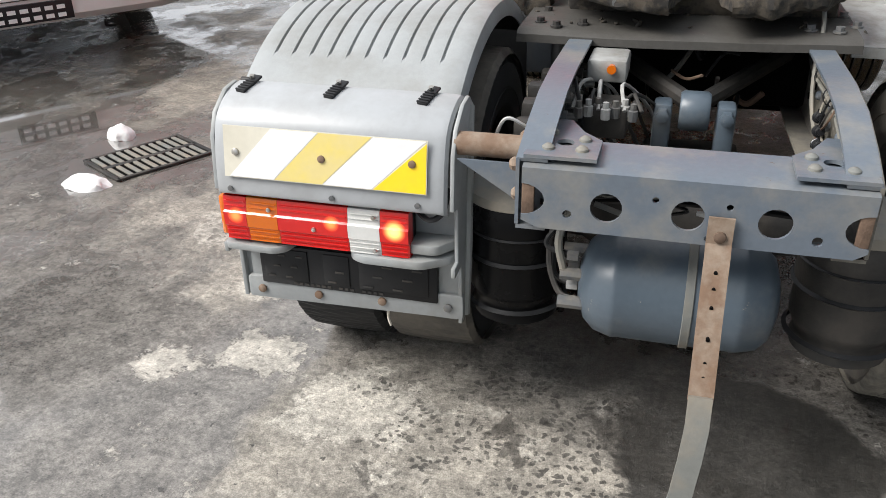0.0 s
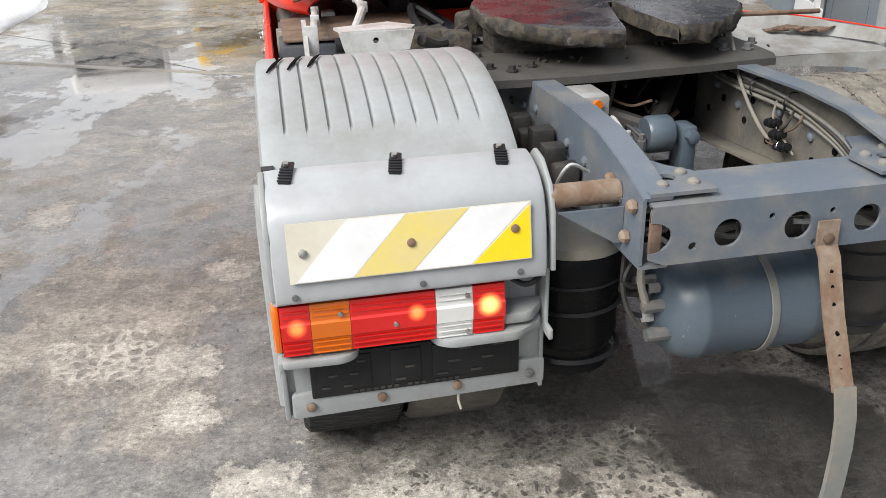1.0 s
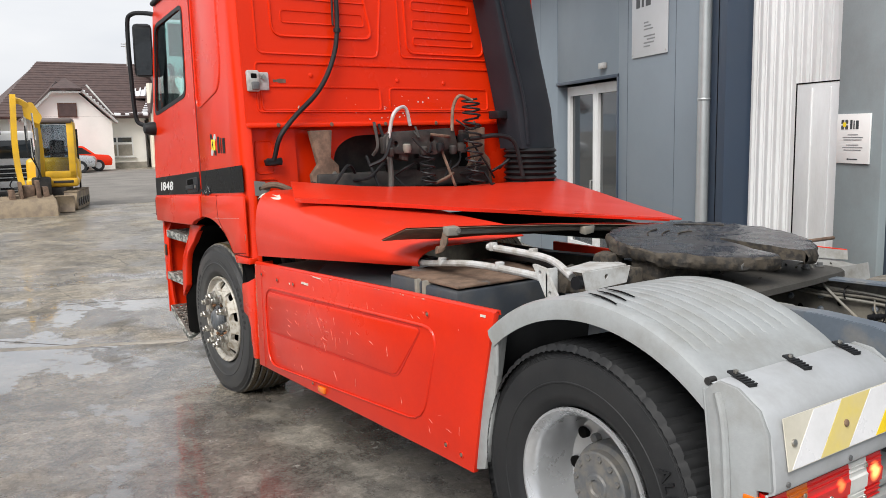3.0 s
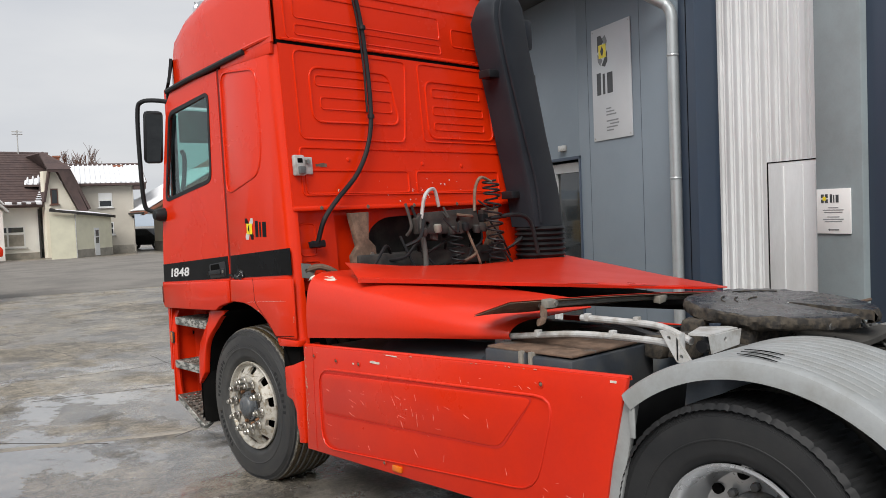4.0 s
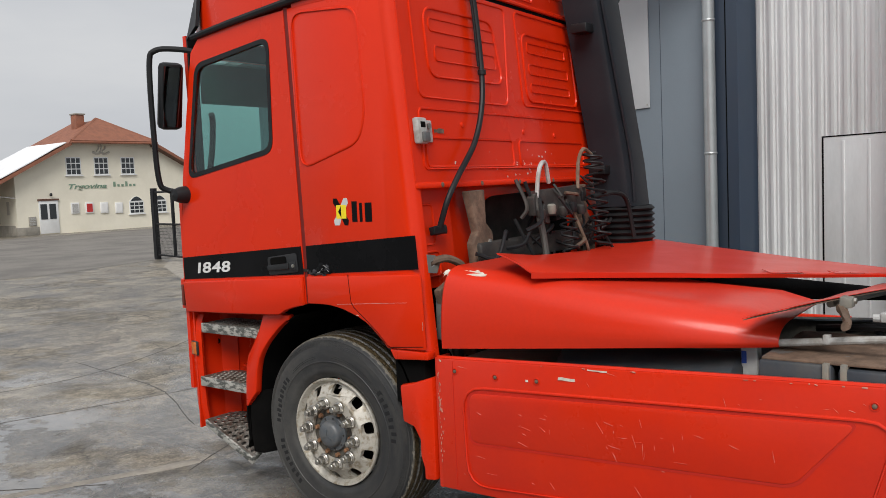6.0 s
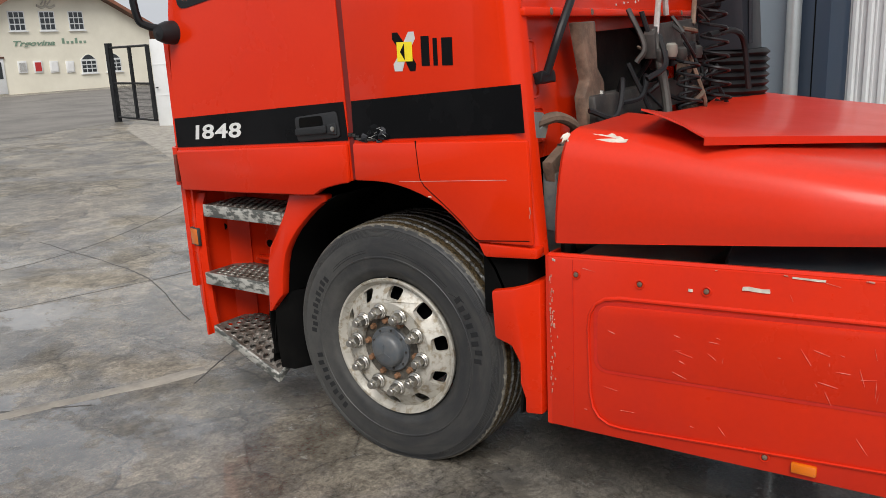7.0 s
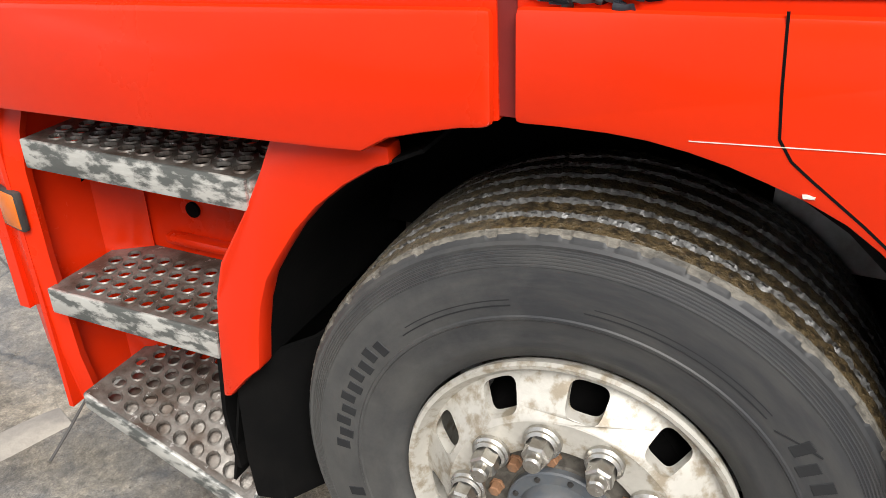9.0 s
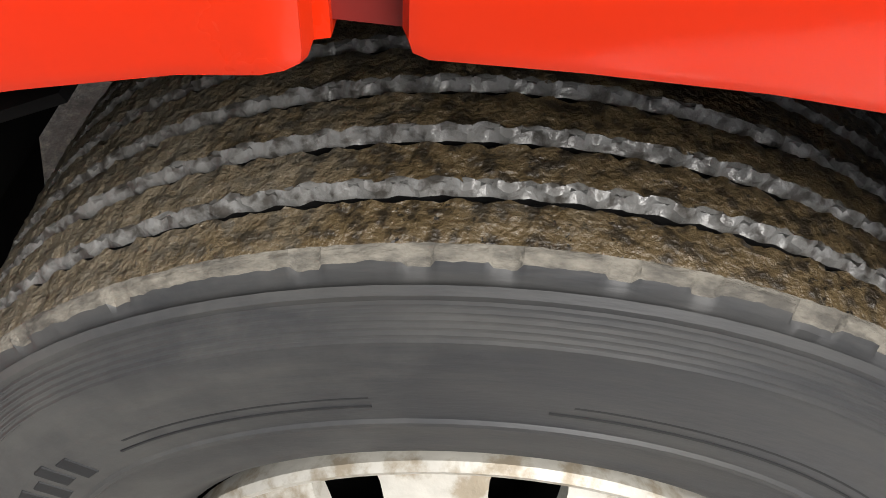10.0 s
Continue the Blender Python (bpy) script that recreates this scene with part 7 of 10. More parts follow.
part("dashboard", box(-1.15, 1.05, 6.98, 7.28, 1.45, 1.86, 0.05), BLACK, truck, "black dashboard")
part("steering_wheel", turn_bm(lathe([(0.215 + 0.014 * math.cos(a), 0.014 * math.sin(a)) for a in [2 * math.pi * k / 8 for k in range(9)]], 36, (0, 0, 0), "z"), Matrix.Translation((-0.7, 6.78, 2.05)) @ Matrix.Rotation(radians(40), 4, "X")), BLACK, truck, "black steering wheel")
LINING = material("grey_cab_lining", (0.3, 0.31, 0.32), 0.8, second=(0.24, 0.245, 0.25), scale=4, amount=0.5, bump=0.2)
part("door_lining", sheet([(5.8, 1.4), (5.8, 2.8), (7.2, 2.75), (7.3, 1.4)], "yz", 1.215, 0.012, [rounded([(7.1, 1.95), (6.55, 1.98), (6.55, 2.6), (7.05, 2.6)], 0.06)]), LINING, truck, "grey inner lining of the far door")
part("bunk", box(-1.15, 1.15, 5.92, 6.3, 1.55, 1.9, 0.06), LINING, truck, "grey sleeper bunk")
part("driver_seat", box(-0.82, -0.3, 6.15, 6.3, 1.75, 2.4, 0.06), BLACK, truck, "dark driver seat")
part("seat_cushion", box(-0.82, -0.3, 6.15, 6.65, 1.62, 1.78, 0.06), BLACK, truck)
part("grab_bar", tube([(-1.15, 7.2, 1.95), (-1.12, 7.2, 2.1), (-1.12, 7.18, 2.25), (-1.15, 7.15, 2.3)], 0.018, 8), BLACK, truck)
part("bunk_curtain", box(-1.19, 1.1, 5.86, 5.9, 1.4, 2.78), GRIME, truck)

# mirror
mir = part("door_mirror", box(-1.47, -1.33, 7.36, 7.45, 2.1, 2.5, 0.03), BLACK, truck, "large black door mirror on a tubular arm")
turn = Matrix.Translation((-1.275, 7.37, 2.42)) @ Matrix.Rotation(radians(-14), 4, "Z") @ Matrix.Rotation(radians(13), 4, "X") @ Matrix.Translation((1.40, -7.4, -2.3))
mir.data.transform(turn)
mg = box(-1.458, -1.342, 7.355, 7.359, 2.12, 2.48, 0.0)
part("mirror_glass", turn_bm(mg, turn), MIRROR, mir, "mirror glass")
part("mirror_arm", tube([(-1.2, 7.16, 2.66), (-1.26, 7.28, 2.69), (-1.34, 7.4, 2.69), (-1.365, 7.43, 2.6), (-1.36, 7.44, 2.2), (-1.345, 7.44, 1.92), (-1.31, 7.42, 1.86), (-1.23, 7.36, 1.84)], 0.017, 10, 5), BLACK, mir)
part("mirror_foot", turn_bm(lathe([(0, -0.07), (0.035, -0.06), (0.05, -0.02), (0.055, 0.04)], 16), Matrix.Translation((-1.255, 7.34, 1.825))), BLACK, mir)

# ---- steps and bumper corner ----
STEP_EDGE_LINE = [(6.515, 1.13), (6.725, 1.125), (6.76, 1.05), (6.803, 0.969), (6.847, 0.876), (6.87, 0.8), (6.88, 0.719), (6.893, 0.565), (6.874, 0.572), (6.83, 0.625), (6.794, 0.659), (6.785, 0.73), (6.771, 0.8), (6.75, 0.86), (6.719, 0.911), (6.69, 0.96), (6.655, 1.003), (6.6, 1.05), (6.54, 1.09), (6.513, 1.1)]
panel = sheet(STEP_EDGE_LINE, "yz", -1.235, 0.045, bev=0.008)
for zc in (1.005, 0.94):
    bmesh.ops.bisect_plane(panel, geom=panel.verts[:] + panel.edges[:] + panel.faces[:], plane_co=(0, 0, zc), plane_no=(0, 0.25, 1))
for v in panel.verts:
    low = v.co.z + 0.25 * (v.co.y - 6.7)
    v.co.x += 0.03 if low > 0.99 else 0.03 * max(0, (low - 0.93) / 0.06) if low > 0.93 else 0
part("step_panel", panel, RED, truck, "red step panel ahead of the front wheel")
# Near-black liner paints the shade behind the step panel.
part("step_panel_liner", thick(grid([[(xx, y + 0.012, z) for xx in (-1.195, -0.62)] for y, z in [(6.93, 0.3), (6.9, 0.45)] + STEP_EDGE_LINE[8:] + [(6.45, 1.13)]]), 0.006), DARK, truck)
part("step_well_back", sheet([(6.92, 0.3), (6.91, 0.58), (6.85, 0.68), (6.82, 0.8), (6.75, 0.95), (6.72, 1.13), (7.36, 1.13), (7.36, 0.3)], "yz", -0.955, 0.02, [ring2d((7.145, 0.802), 0.016, 14)]), RED, truck, "red step well")
part("step_well_side", thick(grid([[(-0.955, 7.28, z), (-1.02, 7.37, z), (-1.12, 7.4, z), (-1.2, 7.395, z)] for z in (0.36, 0.7, 1.1)]), 0.012), RED, truck)
part("well_hole", lathe([(0.018, 0.003), (0.018, -0.004), (0, -0.004)], 14, (-0.958, 7.145, 0.802)), DARK, truck)
part("well_hole", turn_bm(lathe([(0.018, 0.003), (0.018, -0.006), (0, -0.006)], 14), Matrix.Translation((-1.045, 7.372, 0.885)) @ Matrix.Rotation(radians(60), 4, "Z")), DARK, truck)
part("well_swage", box(-0.985, -0.95, 6.86, 7.22, 0.715, 0.74, 0.01), RED, truck)


def step(y0, y1, x0, x1, z, name, drop, label, skew=0.0):
    hs = []
    ny, nx = int((y1 - y0) / 0.043), int((x1 - x0) / 0.038)
    for j in range(nx):
        for i in range(ny):
            cy = y0 + 0.03 + i * 0.043 + (0.021 if j % 2 else 0)
            cx = x0 + 0.03 + j * 0.038
            if cy < y1 - 0.025 and cx < x1 - 0.02:
                hs.append(ring2d((cx, cy), 0.0145, 10))
    top = part(name, sheet([(x0, y0), (x0, y1), (x1, y1), (x1, y0)], "xy", z, -0.004, hs), STEP, truck, label)
    part("step_edge", box(x0 - 0.008, x0 + 0.002, y0, y1, z - drop, z + 0.002, 0.004), STEP_EDGE, top)
    part("step_edge", box(x0, x1, y0 - 0.006, y0 + 0.002, z - drop, z + 0.001, 0.003), STEP_EDGE, top)
    for h in hs:
        c = sum((Vector(p) for p in h), Vector((0, 0))) / len(h)
        part("step_collar", lathe([(0.0143, -0.001), (0.0153, 0.004), (0.0175, 0.0005)], 10, (c.x, c.y, z), "z"), STEP, top)
    part("step_under", box(x0 + 0.004, x1, y0 + 0.004, y1 - 0.004, z - drop + 0.002, z - drop + 0.006), RED if name == "middle_step" else RUST_DARK if name == "upper_step" else STEP, top)


step(6.79, 7.31, -1.2, -0.97, 1.03, "upper_step", 0.058, "worn perforated metal cab step, upper")
step(6.91, 7.35, -1.2, -0.96, 0.69, "middle_step", 0.058, "worn perforated metal cab step, middle")
bent_before = set(bpy.data.objects)
step(6.9, 7.33, -1.2, -0.93, 0.42, "lower_step", 0.04, "battered perforated metal cab step, lowest, bent down")
for ob in bpy.data.objects:
    if ob not in bent_before and ob.type == "MESH":
        for v in ob.data.vertices:
            out = max(0, (-v.co.x - 0.98) / 0.22)
            v.co.z -= out * 0.17 * max(0, min(1, (7.33 - v.co.y) / 0.4))
# Black rubber, near-black so that its colour also holds the shade here.
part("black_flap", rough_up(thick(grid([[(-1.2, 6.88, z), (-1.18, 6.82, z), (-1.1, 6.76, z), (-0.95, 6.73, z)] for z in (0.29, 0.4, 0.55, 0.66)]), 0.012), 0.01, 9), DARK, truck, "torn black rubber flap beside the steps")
bump = part("bumper_corner", thick(grid([[(-1.185 - b, 7.345, z), (-1.2 - b, 7.39, z), (-1.17 - b, 7.46, z), (-1.05, 7.5, z), (0, 7.56, z), (1.1, 7.45, z)] for z, b in ((0.36, -0.03), (0.5, -0.01), (0.75, 0.0), (0.95, 0.0), (1.03, -0.01), (1.075, -0.03))]), 0.02), RED, truck, "red front bumper corner")
part("corner_lamp", turn_bm(box(-0.01, 0.01, -0.034, 0.034, -0.04, 0.04, 0.006), Matrix.Translation((-1.197, 7.4, 0.865)) @ Matrix.Rotation(radians(-12), 4, "Z")), AMBER_LENS, bump, "amber corner lamp")
part("corner_lamp_frame", turn_bm(box(-0.008, 0.008, -0.038, 0.038, -0.044, 0.044, 0.004), Matrix.Translation((-1.196, 7.4, 0.865)) @ Matrix.Rotation(radians(-12), 4, "Z")), GRIME, bump)
part("grille_corner", thick(grid([[(-1.225, 7.425, z), (-1.225, 7.46, z), (-1.19, 7.5, z), (-1.0, 7.56, z)] for z in (1.12, 1.2, 1.3)]), 0.012), RED, truck, "red corner below the windscreen")
part("corner_reflector", box(-1.245, -1.222, 7.415, 7.435, 1.14, 1.27, 0.004), material("dark_red_side_reflector", (0.14, 0.03, 0.02), 0.25, bump=0), truck, "dark red side reflector")
part("front_face", sheet([(-1.18, 0.6), (-1.18, 1.8), (1.1, 1.8), (1.1, 0.6)], "xz", 7.46, 0.03), RED, truck)

# wheel arch, with the shade inside painted near-black
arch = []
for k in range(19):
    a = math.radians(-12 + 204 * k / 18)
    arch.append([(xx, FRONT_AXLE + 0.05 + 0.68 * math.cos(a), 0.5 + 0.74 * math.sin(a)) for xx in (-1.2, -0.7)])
part("arch_liner", thick(grid(arch), 0.01), DARK, truck, "front wheel-arch liner, shade painted near-black")
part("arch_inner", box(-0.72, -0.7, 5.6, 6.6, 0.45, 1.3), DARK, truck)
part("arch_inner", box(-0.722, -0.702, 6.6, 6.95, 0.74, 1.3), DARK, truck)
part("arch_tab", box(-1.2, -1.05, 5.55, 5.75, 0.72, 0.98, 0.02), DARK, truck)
part("leaf_spring", rough_up(tube([(-0.5, 5.5, 0.68), (-0.5, 6.2, 0.58), (-0.5, 6.9, 0.66)], 0.05, 8), 0.004, 9), GRIME, truck)
part("arch_plate", rough_up(box(-0.8, -0.785, 5.6, 5.98, 0.84, 1.04, 0.004), 0.006, 12, 3), GALV, truck, "pale mottled plate behind the wheel")
part("arch_stop", lathe([(0, 0.06), (0.03, 0.06), (0.035, 0.0), (0.03, -0.04), (0, -0.04)], 12, (-0.84, 5.72, 0.95), "z"), BLACK, truck)
part("chassis_bracket", rough_up(box(-0.72, -0.68, 6.6, 6.72, 0.8, 0.9, 0.01), 0.004, 9), DARK, truck)
for k in range(5):
    part("cab_gap_pipe", tube([(-1.0 + 0.1 * k, 5.49, 0.95), (-1.02 + 0.09 * k, 5.485, 1.1), (-1.0 + 0.1 * k, 5.5, 1.35)], 0.03 + 0.006 * (k % 3), 8), RUST if k % 2 else GRIME, truck)

# ---- workshop building beside the truck ----
WALL_BLUE = material("blue_grey_panel_wall", (0.2, 0.243, 0.283), 0.42, second=(0.178, 0.215, 0.25), scale=0.8, amount=0.6, grain=0.03, bump=0.05, bump_scale=30)
WALL_NAVY = material("navy_painted_column", (0.035, 0.052, 0.082), 0.4, second=(0.04, 0.054, 0.075), scale=1, amount=0.5, grain=0.04, bump=0.05)
WALL_GREY = material("grey_painted_pillar", (0.25, 0.295, 0.31), 0.55, second=(0.2, 0.225, 0.23), scale=2, amount=0.6, grain=0.04, bump=0.15)
SHUTTER = material("galvanised_sheet", (0.74, 0.755, 0.76), 0.34, metal=0.15, second=(0.58, 0.59, 0.59), scale=2, amount=0.7, grain=0.05, bump=0.06, stretch=(1, 1, 0.3))
ZINC = material("zinc_pipe", (0.42, 0.45, 0.46), 0.4, metal=0.5, second=(0.33, 0.36, 0.37), scale=4, amount=0.6, grain=0.04, bump=0.04)
WHITE_PVC = material("white_frame_plastic", (0.72, 0.73, 0.73), 0.35, second=(0.62, 0.63, 0.62), scale=3, amount=0.4, grain=0.02, bump=0.03)
SIGN_GREY = material("pale_sign_board", (0.56, 0.58, 0.6), 0.4, second=(0.5, 0.52, 0.54), scale=2, amount=0.4, grain=0.02, bump=0.02)
SIGN_WHITE = material("white_sign_board", (0.76, 0.76, 0.75), 0.4, second=(0.68, 0.68, 0.67), scale=3, amount=0.4, grain=0.02, bump=0.02)
INK = material("dark_grey_print", (0.05, 0.055, 0.06), 0.5, bump=0)
INK_PALE = material("grey_print", (0.22, 0.23, 0.24), 0.5, bump=0)
PANE = material("dark_reflecting_pane", (0.02, 0.025, 0.028), 0.04, second=(0.03, 0.033, 0.036), rough_var=0.02, bump=0, coat=0.3)
SOFFIT = material("dark_soffit_sheet", (0.03, 0.033, 0.037), 0.6, bump=0.1)
ROOFSHEET = material("pale_roof_sheet", (0.45, 0.47, 0.48), 0.5, second=(0.36, 0.37, 0.38), scale=2, amount=0.5, bump=0.1)
HALL = Matrix(((0.358, -0.934, 0, 2.613), (0.934, 0.358, 0, 3.75), (0, 0, 1, 0), (0, 0, 0, 1)))  # along the wall, out from it, up
hall = thing("workshop_building", (5.5, 7.0, 0), "blue-grey panelled workshop building with a galvanised sliding door", "building")


def hp(name, bm, mat, label="", parent=None, angle=35):
    return part(name, turn_bm(bm, HALL), mat, parent or hall, label, angle)


def wall_piece(s0, s1, d0, d1, z0, z1, mat, name="wall", bev=0.004, label=""):
    return hp(name, box(s0, s1, d0, d1, z0, z1, bev), mat, label)


wall_piece(2.02, 3.99, -0.3, 0.0, 0, 4.4, WALL_BLUE, label="blue-grey panel wall")
wall_piece(3.99, 5.87, -0.3, -0.004, 2.33, 4.4, WALL_BLUE)
wall_piece(5.87, 7.46, -0.3, 0.0, 0, 4.4, WALL_BLUE)
wall_piece(7.46, 9.9, -0.3, -0.004, 2.9, 4.4, WALL_BLUE)
wall_piece(9.9, 14.0, -0.3, 0.0, 0, 4.4, WALL_BLUE)
for s in (2.7, 3.75, 6.5):
    wall_piece(s, s + 0.006, -0.01, 0.0015, 0, 4.4, WALL_NAVY, "panel_joint", 0)
wall_piece(1.78, 2.02, -0.5, 0.02, 0, 5.3, WALL_NAVY, "column", label="navy column beside the sliding door")
wall_piece(1.9, 1.91, 0.018, 0.0225, 0, 4.4, DARK, "column_joint", 0)
wall_piece(-0.10, 0.35, -0.5, 0.0, 0, 5.3, WALL_GREY, "pillar", 0.01, "grey pillar with a small white sign")
wall_piece(-0.4, -0.10, -0.5, -0.06, 0, 5.3, WALL_NAVY, "column")
wall_piece(-9.0, -0.4, -0.5, -0.1, 0, 5.3, WALL_BLUE)
wall_piece(-9.0, 14.0, -8.0, -7.8, 0, 5.4, WALL_BLUE)
wall_piece(-9.2, -9.0, -8.0, -0.1, 0, 4.9, WALL_BLUE)
wall_piece(14.0, 14.2, -8.0, 0.0, 0, 4.9, WALL_BLUE)
# corrugated sliding door
prof = []
s = 0.3
random.seed(21)
while s < 1.76:
    prof += [(s, -0.25), (s + 0.006, -0.222), (s + 0.03, -0.222), (s + 0.036, -0.245), (s + 0.086, -0.245), (s + 0.09, -0.238), (s + 0.096, -0.238), (s + 0.1, -0.25), (s + 0.115, -0.25)]
    s += 0.118
door_bm = grid([[(a, b, z) for a, b in prof] for z in (0.0, 2.2, 5.28)])
slide = hp("sliding_door", thick(door_bm, 0.003), SHUTTER, "galvanised corrugated sliding door")
hp("wicket_leaf", box(0.36, 1.11, -0.224, -0.218, 0.02, 2.075, 0.002), SHUTTER, "flat wicket door in the sliding door", slide)
for a, b, c, d in ((1.11, 1.122, 0, 2.085), (0.36, 1.122, 2.075, 2.085)):
    hp("wicket_gap", box(a, b, -0.222, -0.215, c, d), DARK, "", slide)
for s in (0.56, 0.7, 0.92):
    hp("wicket_rib", box(s, s + 0.02, -0.22, -0.21, 0.03, 2.04, 0.003), SHUTTER, "", slide)
hp("wicket_lock", lathe([(0.035, 0), (0.035, 0.006), (0.025, 0.01), (0, 0.01)], 20, (0.5, -0.218, 1.99), "y"), WHITE_PVC, "round lock plate", slide)
# glazed entrance
win = hp("entrance_frame", sheet([(4.03, 0.0), (4.03, 2.31), (5.83, 2.31), (5.83, 0.0)], "xz", -0.2, 0.07, [[(4.13, 0.25), (4.13, 2.19), (4.83, 2.19), (4.83, 0.25)], [(4.99, 0.25), (4.99, 2.19), (5.73, 2.19), (5.73, 0.25)]]), WHITE_PVC, "white glazed entrance door", hall)
hp("entrance_pane", box(4.12, 4.84, -0.175, -0.165, 0.24, 2.2), PANE, "dark reflecting glass", win)
hp("entrance_pane", box(4.98, 5.74, -0.175, -0.165, 0.24, 2.2), PANE, "dark reflecting glass", win)
hp("entrance_mullion", box(4.89, 4.93, -0.14, -0.125, 0.02, 2.29, 0.004), WHITE_PVC, "", win)
hp("entrance_handle", tube([(4.97, -0.12, 1.1), (4.97, -0.09, 1.1), (4.97, -0.09, 0.95)], 0.01, 6, 1), ALU, "", win)
hp("reveal_trim", box(3.97, 4.01, -0.2, 0.012, 0, 2.37, 0.003), WALL_NAVY)
hp("reveal_trim", box(3.97, 5.89, -0.2, 0.012, 2.33, 2.37, 0.003), WALL_NAVY)
# white sectional gate further along
gate2 = hp("sectional_gate", box(7.46, 9.9, -0.15, -0.1, 0, 2.9, 0.004), WHITE_PVC, "white sectional gate", hall)
for k in range(9):
    hp("gate_section", box(7.48, 9.88, -0.1, -0.092, 0.02 + 0.32 * k, 0.32 + 0.32 * k, 0.004), WHITE_PVC, "", gate2)
# eaves, gutter, downpipe
roofm = hp("roof", box(1.78, 14.3, -8.2, 0.9, 0, 0.12, 0.01), ROOFSHEET, "pale sheet roof with overhanging eaves")
roofm.data.transform(HALL @ Matrix.Translation((0, 0.9, 4.48)) @ Matrix.Rotation(radians(-9), 4, "X") @ Matrix.Translation((0, -0.9, 0)) @ HALL.inverted())
hp("soffit", box(1.78, 14.1, 0.0, 0.8, 4.4, 4.43), SOFFIT)
wall_piece(-9.2, 1.78, -8.2, 0.06, 5.3, 5.42, ROOFSHEET, "flat_roof")
wall_piece(1.76, 1.8, 0.0, 0.88, 4.4, 4.62, WALL_NAVY, "eave_end")
gut = thick(grid([[(s, 0.83 + 0.075 * math.cos(a), 4.4 + 0.07 * math.sin(a)) for a in [math.pi + math.pi * k / 10 for k in range(11)]] for s in (1.8, 5.0, 14.2)]), 0.003)
hp("gutter", gut, ZINC, "zinc half-round gutter")
hp("gutter_outlet", lathe([(0.075, 4.35), (0.055, 4.27), (0.05, 4.2)], 20, (2.46, 0.83, 0), "z"), ZINC)
hp("downpipe", tube([(2.46, 0.83, 4.27), (2.46, 0.83, 4.2), (2.42, 0.77, 4.12), (2.14, 0.2, 3.76), (2.08, 0.1, 3.68), (2.05, 0.07, 3.56), (2.05, 0.07, 3.3), (2.05, 0.07, 1.5), (2.05, 0.07, 0.1)], 0.055, 14, 6), ZINC, "zinc downpipe", hall)
for z in (0.8, 2.0, 3.2):
    hp("pipe_clip", lathe([(0.057, z - 0.012), (0.061, z), (0.057, z + 0.012)], 18, (2.05, 0.07, 0), "z"), ZINC)
hp("wall_hinge", box(4.3, 4.44, 0.0, 0.05, 2.45, 2.52, 0.006), GALV)
part("fascia", turn_bm(box(1.78, 14.2, 0.9, 0.93, 4.42, 4.56, 0.004), HALL), ROOFSHEET, hall)


# signs that hang on the building
def sign(name, s0, s1, z0, z1, board, label):
    return tagged(part(name, turn_bm(box(s0, s1, 0.004, 0.016, z0, z1, 0.002), HALL), board, None, ""), label, "sign")


big = sign("company_sign", 2.85, 3.63, 2.50, 3.77, SIGN_GREY, "pale grey company board with a yellow emblem on the workshop wall")
EMB = HALL @ Matrix(((-1, 0, 0, 0), (0, 0, 1, 0.0165), (0, 1, 0, 0), (0, 0, 0, 1)))  # x to the reader's right


def sp(owner, name, poly, mat, lift=0.0):
    part(name, turn_bm(sheet(poly, "xy", lift, 0.0015), EMB), mat, owner)


cx, cz = -3.4, 3.5
for poly, mt in (([(-0.1, 0.18), (-0.03, 0.18), (0.03, 0.1), (-0.1, 0.0)], INK), ([(0.03, -0.1), (0.1, 0.0), (0.1, -0.12), (0.05, -0.18), (-0.02, -0.16)], INK), ([(0.0, 0.14), (0.06, 0.17), (0.1, 0.1), (0.06, 0.02)], INK_PALE), ([(-0.1, -0.02), (-0.1, -0.1), (-0.05, -0.16), (0.0, -0.1)], INK_PALE)):
    sp(big, "emblem_blade", [(cx + a, cz + b) for a, b in poly], mt)
sp(big, "emblem_field", [(cx - 0.075, cz + 0.075), (cx + 0.075, cz + 0.075), (cx + 0.075, cz - 0.075), (cx - 0.075, cz - 0.075)], DECAL_YELLOW, 0.0015)
sp(big, "emblem_core", [(cx - 0.04, cz), (cx, cz + 0.06), (cx + 0.03, cz), (cx, cz - 0.06)], INK, 0.003)
mark_bars(EMB @ Matrix.Translation((cx - 0.13, cz - 0.36, 0)), 0.25, INK, big)
for k, (x0, w) in enumerate(((0.05, 0.1), (0.05, 0.16), (0.05, 0.2), (0.05, 0.0), (0.05, 0.24), (0.12, 0.18), (0.05, 0.22), (0.05, 0.14))):
    if w:
        sp(big, "writing_bar", [(cx + x0, cz - 0.66 - 0.035 * k), (cx + x0 + w, cz - 0.66 - 0.035 * k), (cx + x0 + w, cz - 0.645 - 0.035 * k), (cx + x0, cz - 0.645 - 0.035 * k)], INK_PALE)
for s, z in ((2.88, 2.53), (2.88, 3.74), (3.6, 2.53), (3.6, 3.74)):
    part("sign_screw", turn_bm(lathe([(0.009, 0.016), (0.007, 0.02), (0, 0.021)], 10, (s, 0, z), "y"), HALL), NUT, big)
small = sign("notice_sign", 0.0, 0.33, 1.47, 1.82, SIGN_WHITE, "small white notice with a yellow emblem and arrow on the pillar")
cx, cz = -0.25, 1.745
